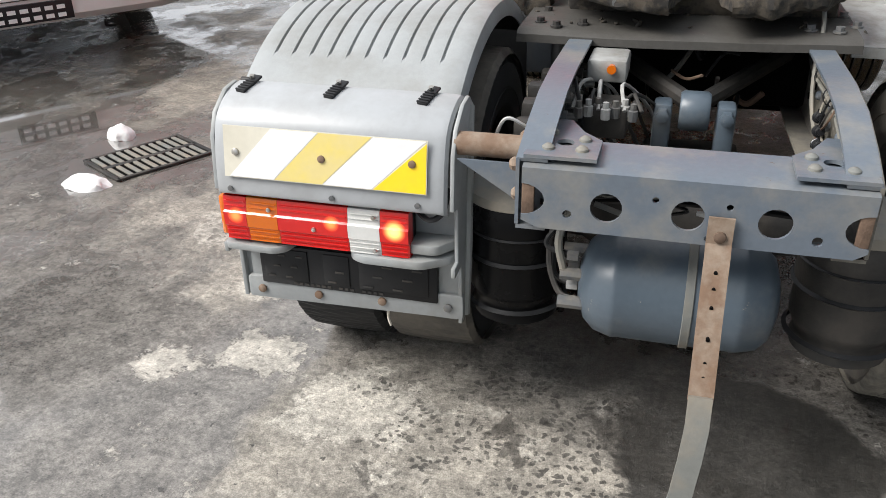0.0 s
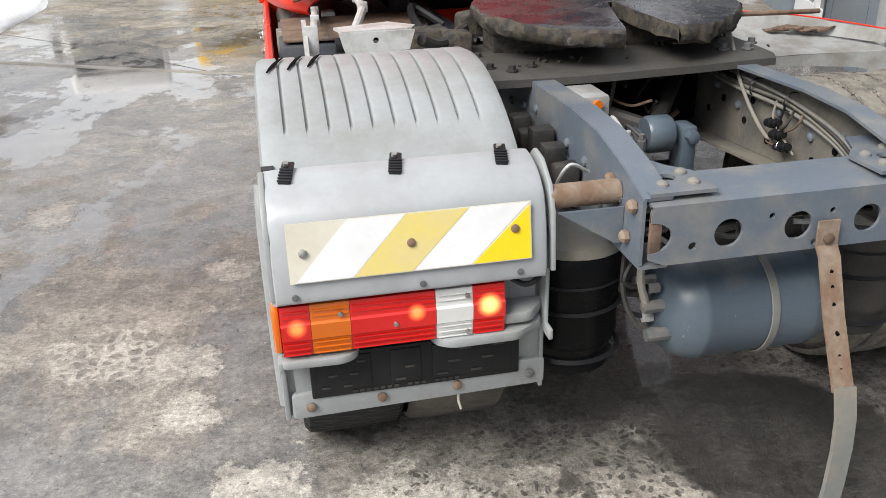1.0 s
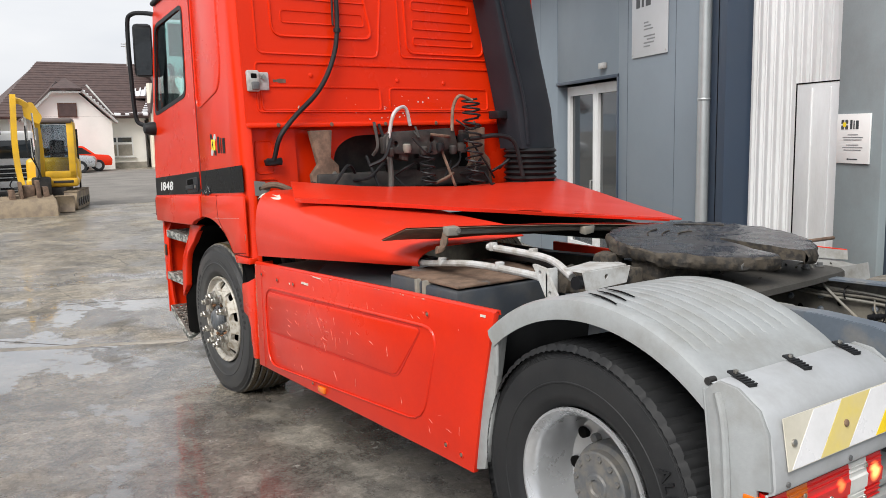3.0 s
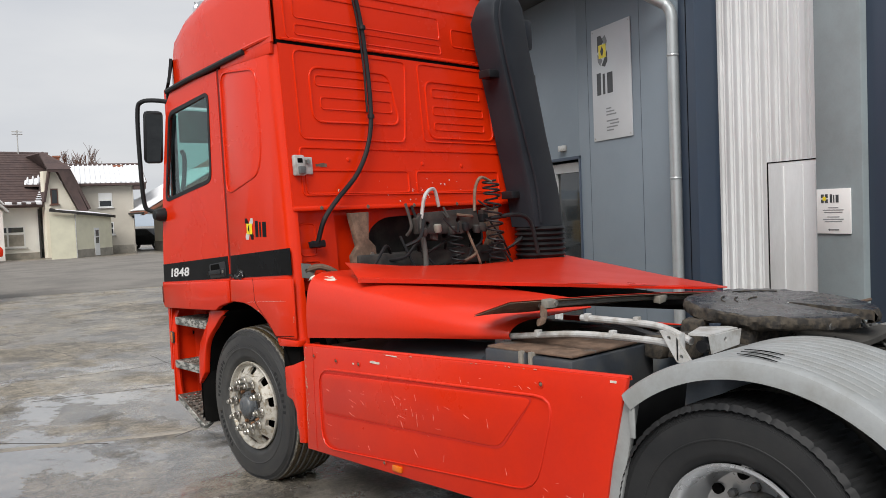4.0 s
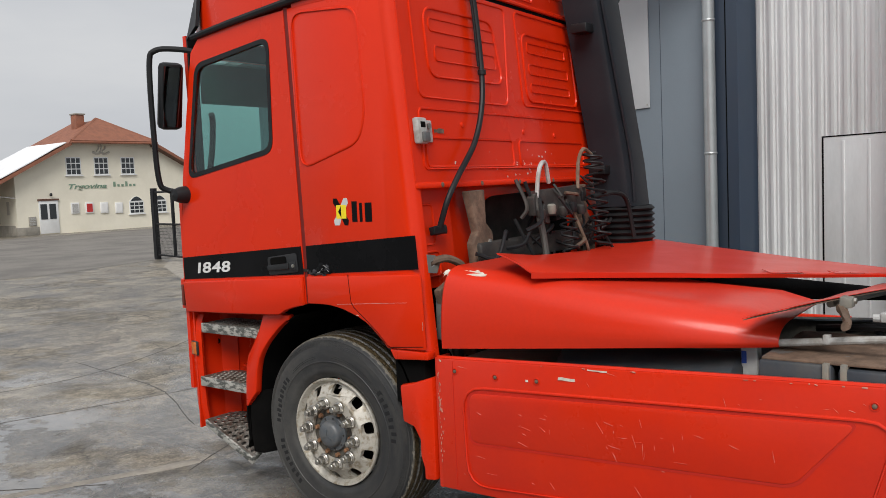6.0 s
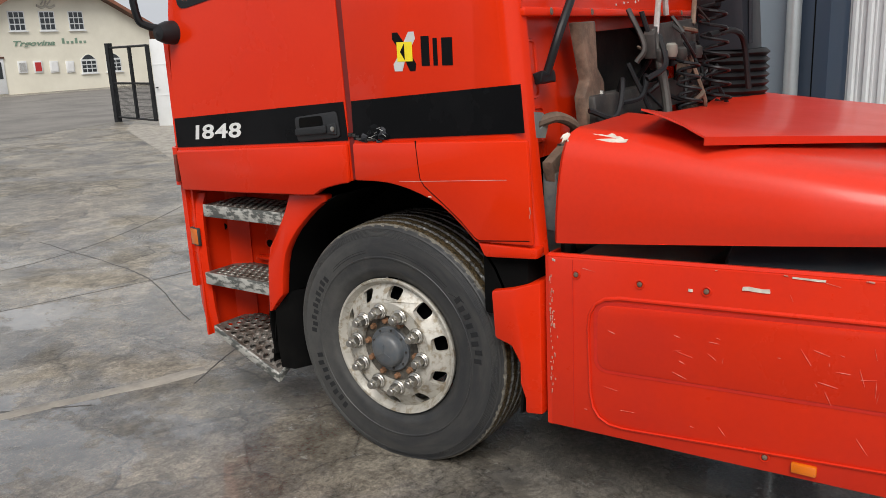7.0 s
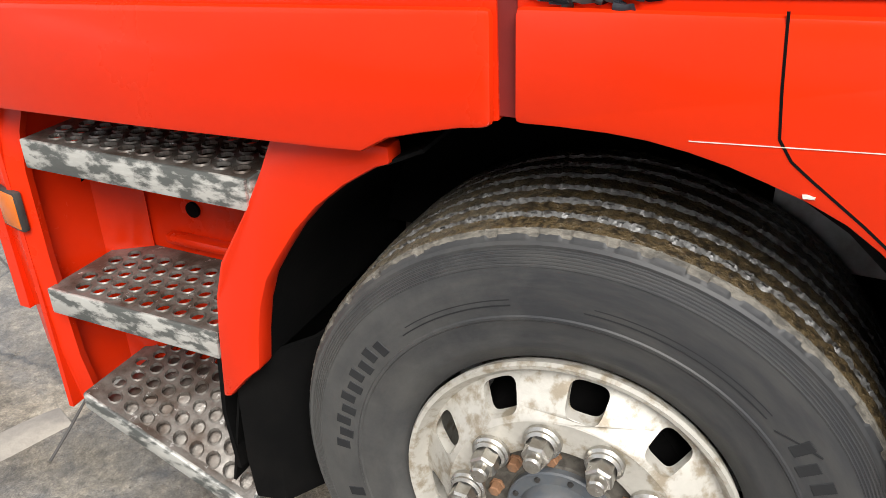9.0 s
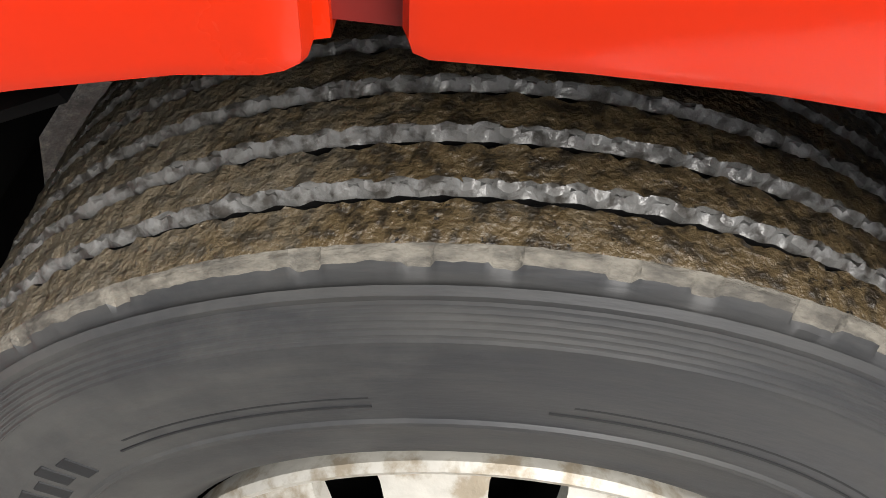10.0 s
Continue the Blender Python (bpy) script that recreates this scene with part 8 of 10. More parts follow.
for a, b in ((-0.02, 0.02), (0.02, -0.02), (0.02, 0.02), (-0.02, -0.02)):
    sp(small, "emblem_blade", [(cx + a - 0.014, cz + b - 0.014), (cx + a + 0.014, cz + b - 0.014), (cx + a + 0.014, cz + b + 0.014), (cx + a - 0.014, cz + b + 0.014)], INK)
sp(small, "emblem_field", [(cx - 0.015, cz + 0.015), (cx + 0.015, cz + 0.015), (cx + 0.015, cz - 0.015), (cx - 0.015, cz - 0.015)], DECAL_YELLOW, 0.0015)
mark_bars(EMB @ Matrix.Translation((cx + 0.055, cz, 0)), 0.065, INK, small)
for k, w in enumerate((0.1, 0.2, 0.18, 0.0, 0.12, 0.2, 0.17)):
    if w:
        sp(small, "writing_bar", [(-0.165 - w / 2, cz - 0.075 - 0.018 * k), (-0.165 + w / 2, cz - 0.075 - 0.018 * k), (-0.165 + w / 2, cz - 0.069 - 0.018 * k), (-0.165 - w / 2, cz - 0.069 - 0.018 * k)], INK_PALE)
sp(small, "arrow", [(-0.22, 1.5), (-0.2, 1.509), (-0.2, 1.504), (-0.11, 1.504), (-0.11, 1.496), (-0.2, 1.496), (-0.2, 1.491)], INK)

# ---- ground ----
def ground_material():
    """Worn concrete: a wet film that mirrors the sky, pale dry patches, oil spots and pitting."""
    m = bpy.data.materials.new("worn_wet_concrete")
    m.use_nodes = True
    n, l = m.node_tree.nodes, m.node_tree.links
    b = n["Principled BSDF"]
    tc = n.new("ShaderNodeTexCoord")

    def placed(stretch=(1, 1, 1), turn_z=0.0):
        mp = n.new("ShaderNodeMapping")
        mp.inputs["Scale"].default_value = stretch
        mp.inputs["Rotation"].default_value = (0, 0, turn_z)
        l.new(tc.outputs["Object"], mp.inputs[0])
        return mp.outputs[0]

    def noise_at(scale, detail=8, rough=0.6, stretch=(1, 1, 1), distort=0.0, turn_z=0.0):
        t = n.new("ShaderNodeTexNoise")
        t.inputs["Scale"].default_value, t.inputs["Detail"].default_value, t.inputs["Roughness"].default_value, t.inputs["Distortion"].default_value = scale, detail, rough, distort
        l.new(placed(stretch, turn_z), t.inputs["Vector"])
        return t.outputs[0]

    def span(x, a, b0, c=0.0, d=1.0):
        r = n.new("ShaderNodeMapRange")
        for i, v in enumerate((a, b0, c, d)):
            r.inputs[i + 1].default_value = v
        l.new(x, r.inputs[0])
        return r.outputs[0]

    def calc(op, x, y):
        k = n.new("ShaderNodeMath")
        k.operation = op
        for i, v in enumerate((x, y)):
            if isinstance(v, float):
                k.inputs[i].default_value = v
            else:
                l.new(v, k.inputs[i])
        return k.outputs[0]

    def blend(f, c0, c1):
        x = n.new("ShaderNodeMix")
        x.data_type = "RGBA"
        l.new(f, x.inputs[0])
        for i, c in ((6, c0), (7, c1)):
            if isinstance(c, tuple):
                x.inputs[i].default_value = (*c, 1)
            else:
                l.new(c, x.inputs[i])
        return x.outputs[2]

    def near(at, r0, r1):
        d = n.new("ShaderNodeVectorMath")
        d.operation = "DISTANCE"
        d.inputs[1].default_value = at
        l.new(tc.outputs["Object"], d.inputs[0])
        return span(d.outputs["Value"], r1, r0)
    dry_side = near((-0.5, 1.75, 0), 0.35, 0.95)
    broad = noise_at(0.55, 14, 0.66, (1, 0.75, 1), 0.1)
    wet = span(calc("SUBTRACT", broad, calc("MULTIPLY", dry_side, 0.12)), 0.43, 0.49)
    puddle = span(noise_at(0.9, 13, 0.66, (1.0, 0.7, 1), 0.1, 0.5), 0.495, 0.52)
    stain = span(noise_at(1.7, 12, 0.72), 0.43, 0.57)
    flake = noise_at(4.2, 15, 0.8)
    patch = None
    for at, r0, r1 in (((-1.66, 3.04, 0), 0.05, 0.27), ((-1.98, 3.12, 0), 0.12, 0.34), ((-1.5, 3.8, 0), 0.04, 0.22), ((-1.61, 2.68, 0), 0.04, 0.2), ((-1.7, 2.08, 0), 0.04, 0.2), ((-1.36, 2.19, 0), 0.04, 0.24), ((-2.5, 4.75, 0), 0.05, 0.3), ((-0.95, 2.03, 0), 0.05, 0.32)):
        one = near(at, r0, r1)
        patch = one if patch is None else calc("MAXIMUM", patch, one)
    dots = n.new("ShaderNodeTexVoronoi")
    dots.feature = "DISTANCE_TO_EDGE"
    dots.inputs["Scale"].default_value = 17.0
    l.new(placed((1.0, 0.8, 1), 0.4), dots.inputs["Vector"])
    printed = calc("MULTIPLY", span(dots.outputs["Distance"], 0.12, 0.2), near((-1.98, 3.12, 0), 0.18, 0.26))
    pale = span(calc("SUBTRACT", calc("ADD", calc("ADD", flake, calc("MULTIPLY", patch, 0.21)), calc("MULTIPLY", dry_side, 0.05)), calc("MULTIPLY", printed, 0.16)), 0.59, 0.63)
    fine = noise_at(42, 8, 0.75)
    grit = noise_at(170, 4, 0.6)
    pits = span(noise_at(30, 5, 0.6), 0.65, 0.675)
    vor = n.new("ShaderNodeTexVoronoi")
    vor.inputs["Scale"].default_value = 34.0
    warp = n.new("ShaderNodeVectorMath")
    warp.operation = "ADD"
    wn2 = n.new("ShaderNodeTexNoise")
    wn2.inputs["Scale"].default_value, wn2.inputs["Detail"].default_value = 9, 6
    l.new(placed(), wn2.inputs["Vector"])
    wsc = n.new("ShaderNodeVectorMath")
    wsc.operation = "SCALE"
    wsc.inputs["Scale"].default_value = 0.12
    l.new(wn2.outputs["Color"], wsc.inputs[0])
    l.new(placed(), warp.inputs[0])
    l.new(wsc.outputs[0], warp.inputs[1])
    l.new(warp.outputs[0], vor.inputs["Vector"])
    oily = near((-0.05, 2.15, 0), 0.3, 1.2)
    spots = calc("MULTIPLY", span(vor.outputs["Distance"], 0.40, 0.34), span(calc("ADD", noise_at(3.4, 12, 0.75), calc("MULTIPLY", oily, 0.2)), 0.59, 0.66))
    pool = span(calc("ADD", noise_at(1.5, 11, 0.66, (1, 1, 1), 0.3), calc("MULTIPLY", oily, 0.14)), 0.66, 0.68)
    c = blend(stain, (0.285, 0.262, 0.226), (0.205, 0.19, 0.166))
    c = blend(wet, c, (0.165, 0.154, 0.14))
    c = blend(calc("MULTIPLY", stain, calc("MULTIPLY", wet, 0.55)), c, (0.085, 0.079, 0.073))
    c = blend(calc("MULTIPLY", pale, 0.75), c, (0.42, 0.395, 0.35))
    c = blend(calc("MULTIPLY", pool, 0.8), c, (0.065, 0.06, 0.054))
    c = blend(calc("MULTIPLY", spots, 0.85), c, (0.05, 0.046, 0.041))
    c = blend(pits, c, (0.07, 0.066, 0.06))
    tan = span(noise_at(0.9, 14, 0.78, (1, 0.8, 1), 0.1, 0.9), 0.40, 0.52)
    ahead = n.new("ShaderNodeSeparateXYZ")
    l.new(tc.outputs["Object"], ahead.inputs[0])
    forward = span(ahead.outputs[1], 4.0, 7.5)
    c = blend(calc("MULTIPLY", calc("MULTIPLY", tan, forward), 0.8), c, (0.32, 0.275, 0.205))
    slab = n.new("ShaderNodeTexVoronoi")
    slab.feature = "DISTANCE_TO_EDGE"
    slab.inputs["Scale"].default_value = 1.35
    l.new(warp.outputs[0], slab.inputs["Vector"])
    crack = calc("MULTIPLY", span(slab.outputs["Distance"], 0.02, 0.005), calc("MULTIPLY", span(noise_at(0.8, 8, 0.6), 0.4, 0.52), forward))
    c = blend(calc("MULTIPLY", crack, 0.75), c, (0.07, 0.064, 0.056))
    leak = noise_at(2.6, 12, 0.7, (1, 1, 1), 0.1)
    soaked = span(calc("ADD", calc("MULTIPLY", near((0.27, 2.08, 0), 0.15, 0.5), 0.5), calc("MULTIPLY", leak, 0.5)), 0.36, 0.41)
    c = blend(calc("MULTIPLY", soaked, 0.95), c, (0.032, 0.03, 0.027))
    # Wet concrete and the truck's shade below it, both painted as dark colour.
    drip = span(calc("ADD", calc("MULTIPLY", near((-0.1, 2.65, 0), 0.2, 1.0), 0.4), calc("MULTIPLY", leak, 0.6)), 0.42, 0.62)
    c = blend(calc("MULTIPLY", drip, 0.85), c, (0.06, 0.056, 0.05))
    open_yard = span(calc("SUBTRACT", ahead.outputs[0], calc("MULTIPLY", calc("MAXIMUM", calc("SUBTRACT", ahead.outputs[1], 5.0), 0.0), 0.3)), -1.7, -2.3)
    damp = calc("MULTIPLY", calc("MULTIPLY", wet, span(pale, 0, 1, 1.0, 0.25)), span(soaked, 0, 1, 1.0, 0.4))
    damp = calc("MULTIPLY", damp, span(ahead.outputs[1], 9.5, 13.0, 1.0, 0.5))
    film = calc("MULTIPLY", calc("MULTIPLY", damp, puddle), span(open_yard, 0, 1, 0.25, 1.0))
    c = blend(calc("MULTIPLY", film, 0.25), c, (0.1, 0.096, 0.093))
    h = n.new("ShaderNodeHueSaturation")
    # Concrete goes darker towards +y, its limit made ragged by the broad noise.
    ground_tone = span(calc("ADD", ahead.outputs[1], calc("MULTIPLY", broad, 2.0)), 3.2, 4.6, 1.15, 0.7)
    block = n.new("ShaderNodeTexVoronoi")
    block.inputs["Scale"].default_value = 1.35
    l.new(warp.outputs[0], block.inputs["Vector"])
    shade = n.new("ShaderNodeSeparateColor")
    l.new(block.outputs["Color"], shade.inputs[0])
    worn = span(shade.outputs[0], 0, 1, 0.72, 1.2)
    rough_patch = span(noise_at(2.2, 15, 0.82, (1, 1, 1), 0.1), 0.45, 0.55, 0.75, 1.28)
    apart = n.new("ShaderNodeMix")
    apart.inputs[2].default_value = 1.0
    l.new(calc("MULTIPLY", worn, rough_patch), apart.inputs[3])
    l.new(forward, apart.inputs[0])
    ground_tone = calc("MULTIPLY", ground_tone, apart.outputs[0])
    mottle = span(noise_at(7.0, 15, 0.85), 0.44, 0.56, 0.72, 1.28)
    l.new(calc("MULTIPLY", calc("MULTIPLY", ground_tone, mottle), calc("MULTIPLY", span(fine, 0.36, 0.64, 0.62, 1.38), span(grit, 0.35, 0.65, 0.75, 1.25))), h.inputs["Value"])
    l.new(c, h.inputs["Color"])
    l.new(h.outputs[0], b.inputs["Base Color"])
    rr = n.new("ShaderNodeMix")
    rr.inputs[2].default_value, rr.inputs[3].default_value = 0.6, 0.2
    l.new(damp, rr.inputs[0])
    r2 = n.new("ShaderNodeMix")
    far_rough = span(ahead.outputs[1], 9.0, 16.0, 0.04, 0.32)
    l.new(far_rough, r2.inputs[3])
    l.new(rr.outputs[0], r2.inputs[2])
    l.new(film, r2.inputs[0])
    r3 = n.new("ShaderNodeMix")
    r3.inputs[3].default_value = 0.28
    l.new(r2.outputs[0], r3.inputs[2])
    l.new(pool, r3.inputs[0])
    l.new(r3.outputs[0], b.inputs["Roughness"])
    b.inputs["Specular IOR Level"].default_value = 0.6
    l.new(calc("MAXIMUM", film, calc("MULTIPLY", damp, 0.3)), b.inputs["Coat Weight"])
    l.new(far_rough, b.inputs["Coat Roughness"])
    b.inputs["Coat IOR"].default_value = 1.9
    bp = n.new("ShaderNodeBump")
    bp.inputs["Strength"].default_value, bp.inputs["Distance"].default_value = 0.7, 0.009
    relief = calc("ADD", calc("MULTIPLY", fine, span(damp, 0, 1, 1.0, 0.35)), calc("MULTIPLY", pits, -0.6))
    l.new(calc("MULTIPLY", relief, span(film, 0, 1, 1.0, 0.06)), bp.inputs["Height"])
    l.new(bp.outputs[0], b.inputs["Normal"])
    return m


CONCRETE = ground_material()
GRAVEL = material("brown_gravel", (0.2, 0.185, 0.165), 0.8, second=(0.13, 0.12, 0.11), scale=0.5, amount=0.8, grain=0.45, grain_scale=22, bump=0.8, bump_scale=24)
STRIP = material("pale_concrete_strip", (0.36, 0.33, 0.28), 0.7, second=(0.2, 0.185, 0.165), scale=5, amount=0.8, grain=0.12, bump=0.4)
CRACK = material("dark_crack_fill", (0.085, 0.08, 0.074), 0.7, bump=0.3)
SNOW = material("dirty_snow", (0.78, 0.79, 0.8), 0.6, second=(0.6, 0.58, 0.54), scale=9, amount=0.5, grain=0.06, bump=0.5)
gm = bmesh.new()
lines = [-900, -300, -100, -50, -25, -15, -10, -7, -5, -4, -3, -2, -1, 0, 1, 2, 3, 4, 6, 9, 15, 25, 50, 100, 300, 900]
grid([[(xx, yy + 6, 0) for xx in lines] for yy in lines], gm)
tagged(part("ground", gm, CONCRETE), "worn wet concrete yard with pale patches and oil spots", "ground", kind="structure")
gv = bmesh.new()
gv.faces.new([gv.verts.new((*p, 0.004)) for p in ((-40, 27), (0.5, 24.5), (6, 23.5), (10.2, 24.6), (14, 25.5), (60, 32), (60, 47), (14, 47.5), (6, 51), (-40, 51))])
tagged(part("gravel_lot", gv, GRAVEL), "brown gravel lot in front of the inn", "gravel", kind="structure")
lawn = bmesh.new()
lawn.faces.new([lawn.verts.new((*p, 0.004)) for p in ((3.3, 12.6), (8.6, 22.2), (10.3, 24.2), (15, 25.3), (12, 16), (8, 10.5))])
tagged(part("concrete_apron", lawn, STRIP), "pale concrete apron by the gate", "pavement", kind="structure")


def strip_line(name, pts, w, mat, h, label):
    bm = bmesh.new()
    ln = smooth_line([(x, y, 0) for x, y in pts], 8)
    rows_l = []
    for i, p in enumerate(ln):
        d = (ln[min(i + 1, len(ln) - 1)] - ln[max(i - 1, 0)]).normalized()
        sd = Vector((-d.y, d.x, 0))
        ww = w * (0.85 + 0.3 * noise.noise(p * 2.3))
        off = sd * 0.02 * noise.noise(p * 3)
        rows_l.append([p + sd * ww + off, p + sd * ww * 0.7 + off + Vector((0, 0, h)), p - sd * ww * 0.7 + off + Vector((0, 0, h)), p - sd * ww + off])
    grid(rows_l, bm)
    tagged(part(name, bm, mat), label, "pavement", kind="structure")


strip_line("joint_strip", [(-6, 10.45), (-4, 9.36), (-2.3, 8.44), (-1.28, 7.94), (-0.94, 7.79)], 0.06, STRIP, 0.006, "raised pale mortar strip across the yard")
for k, pts in enumerate(([(-1.1, 7.68), (-0.5, 7.95), (0.4, 8.3), (1.4, 8.9)], [(-7, 13.4), (-3.8, 10.54), (-1.55, 7.94)], [(-3, 12.5), (0, 11.2), (3.5, 12.8)], [(-1.5, 10.2), (1.0, 9.6), (2.8, 10.5)], [(-0.4, 8.6), (0.2, 10.0), (0.5, 12)])):
    strip_line("yard_crack", pts, 0.006, CRACK, 0.002, "crack in the concrete yard")

# drain grate
DG = Matrix.Translation((-2.9, 3.86, 0)) @ Matrix.Rotation(radians(60), 4, "Z")
grate = tagged(part("drain_grate", turn_bm(box(-0.28, 0.28, -0.2, 0.2, 0.004, 0.006), DG), DARK), "cast-iron drain grate set in the concrete", "drain")
for a, b, c, d in ((-0.29, 0.29, 0.19, 0.215), (-0.29, 0.29, -0.215, -0.19), (-0.3, -0.275, -0.215, 0.215), (0.275, 0.3, -0.215, 0.215), (-0.29, 0.29, -0.02, 0.02)):
    part("grate_frame", turn_bm(box(a, b, c, d, 0.002, 0.016, 0.003), DG), GRIME, grate)
for k in range(11):
    x0 = -0.265 + 0.05 * k
    part("grate_bar", turn_bm(box(x0, x0 + 0.026, -0.195, 0.195, 0.004, 0.015, 0.003), DG), STEEL_DUST, grate)


def lump(name, at, size, label, seed):
    bm = bmesh.new()
    bmesh.ops.create_icosphere(bm, subdivisions=3, radius=1.0)
    for v in bm.verts:
        k = 1 + 0.25 * noise.noise(v.co * 1.8 + Vector((seed, 0, 0)))
        v.co = Vector((v.co.x * size[0] * k, v.co.y * size[1] * k, max(-0.1, v.co.z) * size[2] * k))
    tagged(part(name, bm, SNOW, loc=at), label, "snow")


lump("snow_lump", (-3.27, 4.12, 0.005), (0.085, 0.065, 0.075), "rounded lump of old snow beside the drain", 1)
lump("snow_lump", (-3.0, 3.42, 0.005), (0.13, 0.085, 0.05), "flattened lump of dirty snow beside the drain", 5)
lump("snow_bank", (-4.9, 12.3, 0.0), (0.6, 2.6, 0.16), "low bank of dirty snow at the yard edge", 9)
lump("snow_bank", (-6.5, 10.6, 0.0), (1.6, 0.5, 0.14), "low bank of dirty snow at the yard edge", 14)

# ---- things round the yard ----
CREAM = material("cream_render", (0.78, 0.74, 0.62), 0.8, second=(0.68, 0.64, 0.53), scale=0.6, amount=0.6, grain=0.04, bump=0.2, bump_scale=20)
OFFWHITE = material("offwhite_render", (0.8, 0.79, 0.75), 0.8, second=(0.7, 0.69, 0.65), scale=0.6, amount=0.6, grain=0.04, bump=0.2, bump_scale=20)
GREIGE = material("grey_beige_render", (0.5, 0.47, 0.41), 0.8, second=(0.43, 0.4, 0.35), scale=0.7, amount=0.6, grain=0.04, bump=0.2, bump_scale=20)
TERRA = material("terracotta_roof", (0.27, 0.105, 0.06), 0.7, second=(0.18, 0.075, 0.05), scale=3, amount=0.6, grain=0.15, bump=0.3)
BROWN_ROOF = material("dark_brown_roof_tiles", (0.085, 0.055, 0.05), 0.7, second=(0.05, 0.035, 0.035), scale=3, amount=0.6, grain=0.2, bump=0.3)
STONE = material("stone_plinth", (0.3, 0.28, 0.24), 0.8, second=(0.2, 0.185, 0.16), scale=2.5, amount=0.8, grain=0.15, bump=0.6, bump_scale=10)
SNOW_ROOF = material("snow_cover", (0.82, 0.83, 0.85), 0.6, second=(0.7, 0.71, 0.74), scale=2, amount=0.5, bump=0.3)
BROWN_TRIM = material("brown_stained_timber", (0.12, 0.055, 0.035), 0.6, bump=0.2)
YELLOW = material("digger_yellow_paint", (0.72, 0.42, 0.02), 0.4, second=(0.55, 0.32, 0.04), scale=3, amount=0.6, grain=0.06, bump=0.08)
TRUCK_WHITE = material("white_vehicle_paint", (0.7, 0.7, 0.69), 0.3, coat=0.3, second=(0.6, 0.59, 0.57), scale=1.5, amount=0.5, grain=0.03, bump=0.03)
BUCKET = material("muddy_bucket_steel", (0.22, 0.17, 0.11), 0.75, second=(0.13, 0.1, 0.075), scale=5, amount=0.8, grain=0.2, bump=0.4)


def house_window(h, M, x0, x1, z0, z1, frame_mat, rows=2, cols=2, arch=False, y=0.0):
    top = [(x0, z1), (x1, z1)]
    if arch:
        top = [(x0 + (x1 - x0) * k / 8, z1 + 0.32 * (x1 - x0) * math.sin(math.pi * k / 8)) for k in range(9)]
    w = part("window", turn_bm(sheet([(x1, z0), (x0, z0)] + top, "xz", y - 0.03, 0.05), M), frame_mat, h, "white-framed window")
    t = 0.06
    for i in range(cols):
        for j in range(rows):
            a = x0 + t + (x1 - x0 - t) * i / cols
            b = z0 + t + (z1 - z0 - t) * j / rows
            part("pane", turn_bm(box(a, a + (x1 - x0 - t) / cols - t, y - 0.045, y - 0.025, b, b + (z1 - z0 - t) / rows - t), M), PANE, w)
    if arch:
        part("pane", turn_bm(sheet([(x0 + 0.08 + (x1 - x0 - 0.16) * k / 8, z1 + 0.05 + 0.26 * (x1 - x0) * math.sin(math.pi * k / 8)) for k in range(9)], "xz", y - 0.045, 0.02), M), PANE, w)
    part("sill", turn_bm(box(x0 - 0.08, x1 + 0.08, y - 0.1, y, z0 - 0.07, z0, 0.01), M), frame_mat, w)


# the inn with a half-hipped gable
inn = thing("inn_house", (24.2, 52, 0), "cream-rendered inn with a red half-hipped roof, partly snowed over", "house")
IM = Matrix.Translation((18.25, 50.0, 0))
part("wall", turn_bm(sheet([(0, 0), (11.9, 0), (11.9, 3.4), (8.6, 5.25), (3.25, 5.25), (0, 3.4)], "xz", 0, 3.5), IM), CREAM, inn)
part("plinth", turn_bm(box(-0.05, 1.2, -0.05, 0.2, 0, 0.47, 0.02), IM), STONE, inn)
part("plinth", turn_bm(box(-0.06, 0.2, 0.2, 3.5, 0, 0.6, 0.02), IM), STONE, inn)
for sx in (-1, 1):
    ex, cx_ = 5.95 + sx * 8.25, 5.95 + sx * 2.75
    part("roof", turn_bm(thick(grid([[(ex, -0.6, 2.44), (ex, 4.3, 2.44)], [(cx_, -0.6, 5.32), (cx_, 4.3, 5.32)], [(5.95, 1.4, 6.76), (5.95, 4.3, 6.76)]]), 0.12), IM), TERRA, inn)
    part("bargeboard", turn_bm(sheet([(ex, 2.26), (ex, 2.4), (cx_, 5.28), (cx_, 5.1)], "xz", -0.62, 0.05), IM), TERRA, inn)
    part("verge_soffit", turn_bm(thick(grid([[(ex, -0.56, 2.27), (ex, 0.0, 2.27)], [(cx_, -0.56, 5.13), (cx_, 0.0, 5.13)]]), 0.03), IM), BROWN_TRIM, inn)
part("roof_hip", turn_bm(thick(grid([[(3.15, -0.68, 5.27), (8.75, -0.68, 5.27)], [(5.9, 1.4, 6.8), (6.0, 1.4, 6.8)]]), 0.1), IM), TERRA, inn, "red tiled half hip")
part("hip_gutter", turn_bm(tube([(3.1, -0.7, 5.24), (8.8, -0.7, 5.24)], 0.07, 6, 1), IM), TERRA, inn)
for sx in (-1, 1):
    part("hip_ridge", turn_bm(tube([(5.95 + sx * 2.8, -0.66, 5.34), (5.95, 1.4, 6.85)], 0.09, 6, 1), IM), TERRA, inn)
part("roof_snow", turn_bm(rough_up(thick(grid([[(-2.28 + 5.5 * f, yy - 0.25 * f * (yy > 3), 2.5 + 2.88 * f + 0.06) for yy in (-0.58, 0.5, 1.6, 2.8, 4.28)] for f in (0, 0.2, 0.4, 0.6, 0.8, 0.94)]), 0.05), 0.05, 1.2), IM), SNOW_ROOF, inn, "snow on the roof slope")
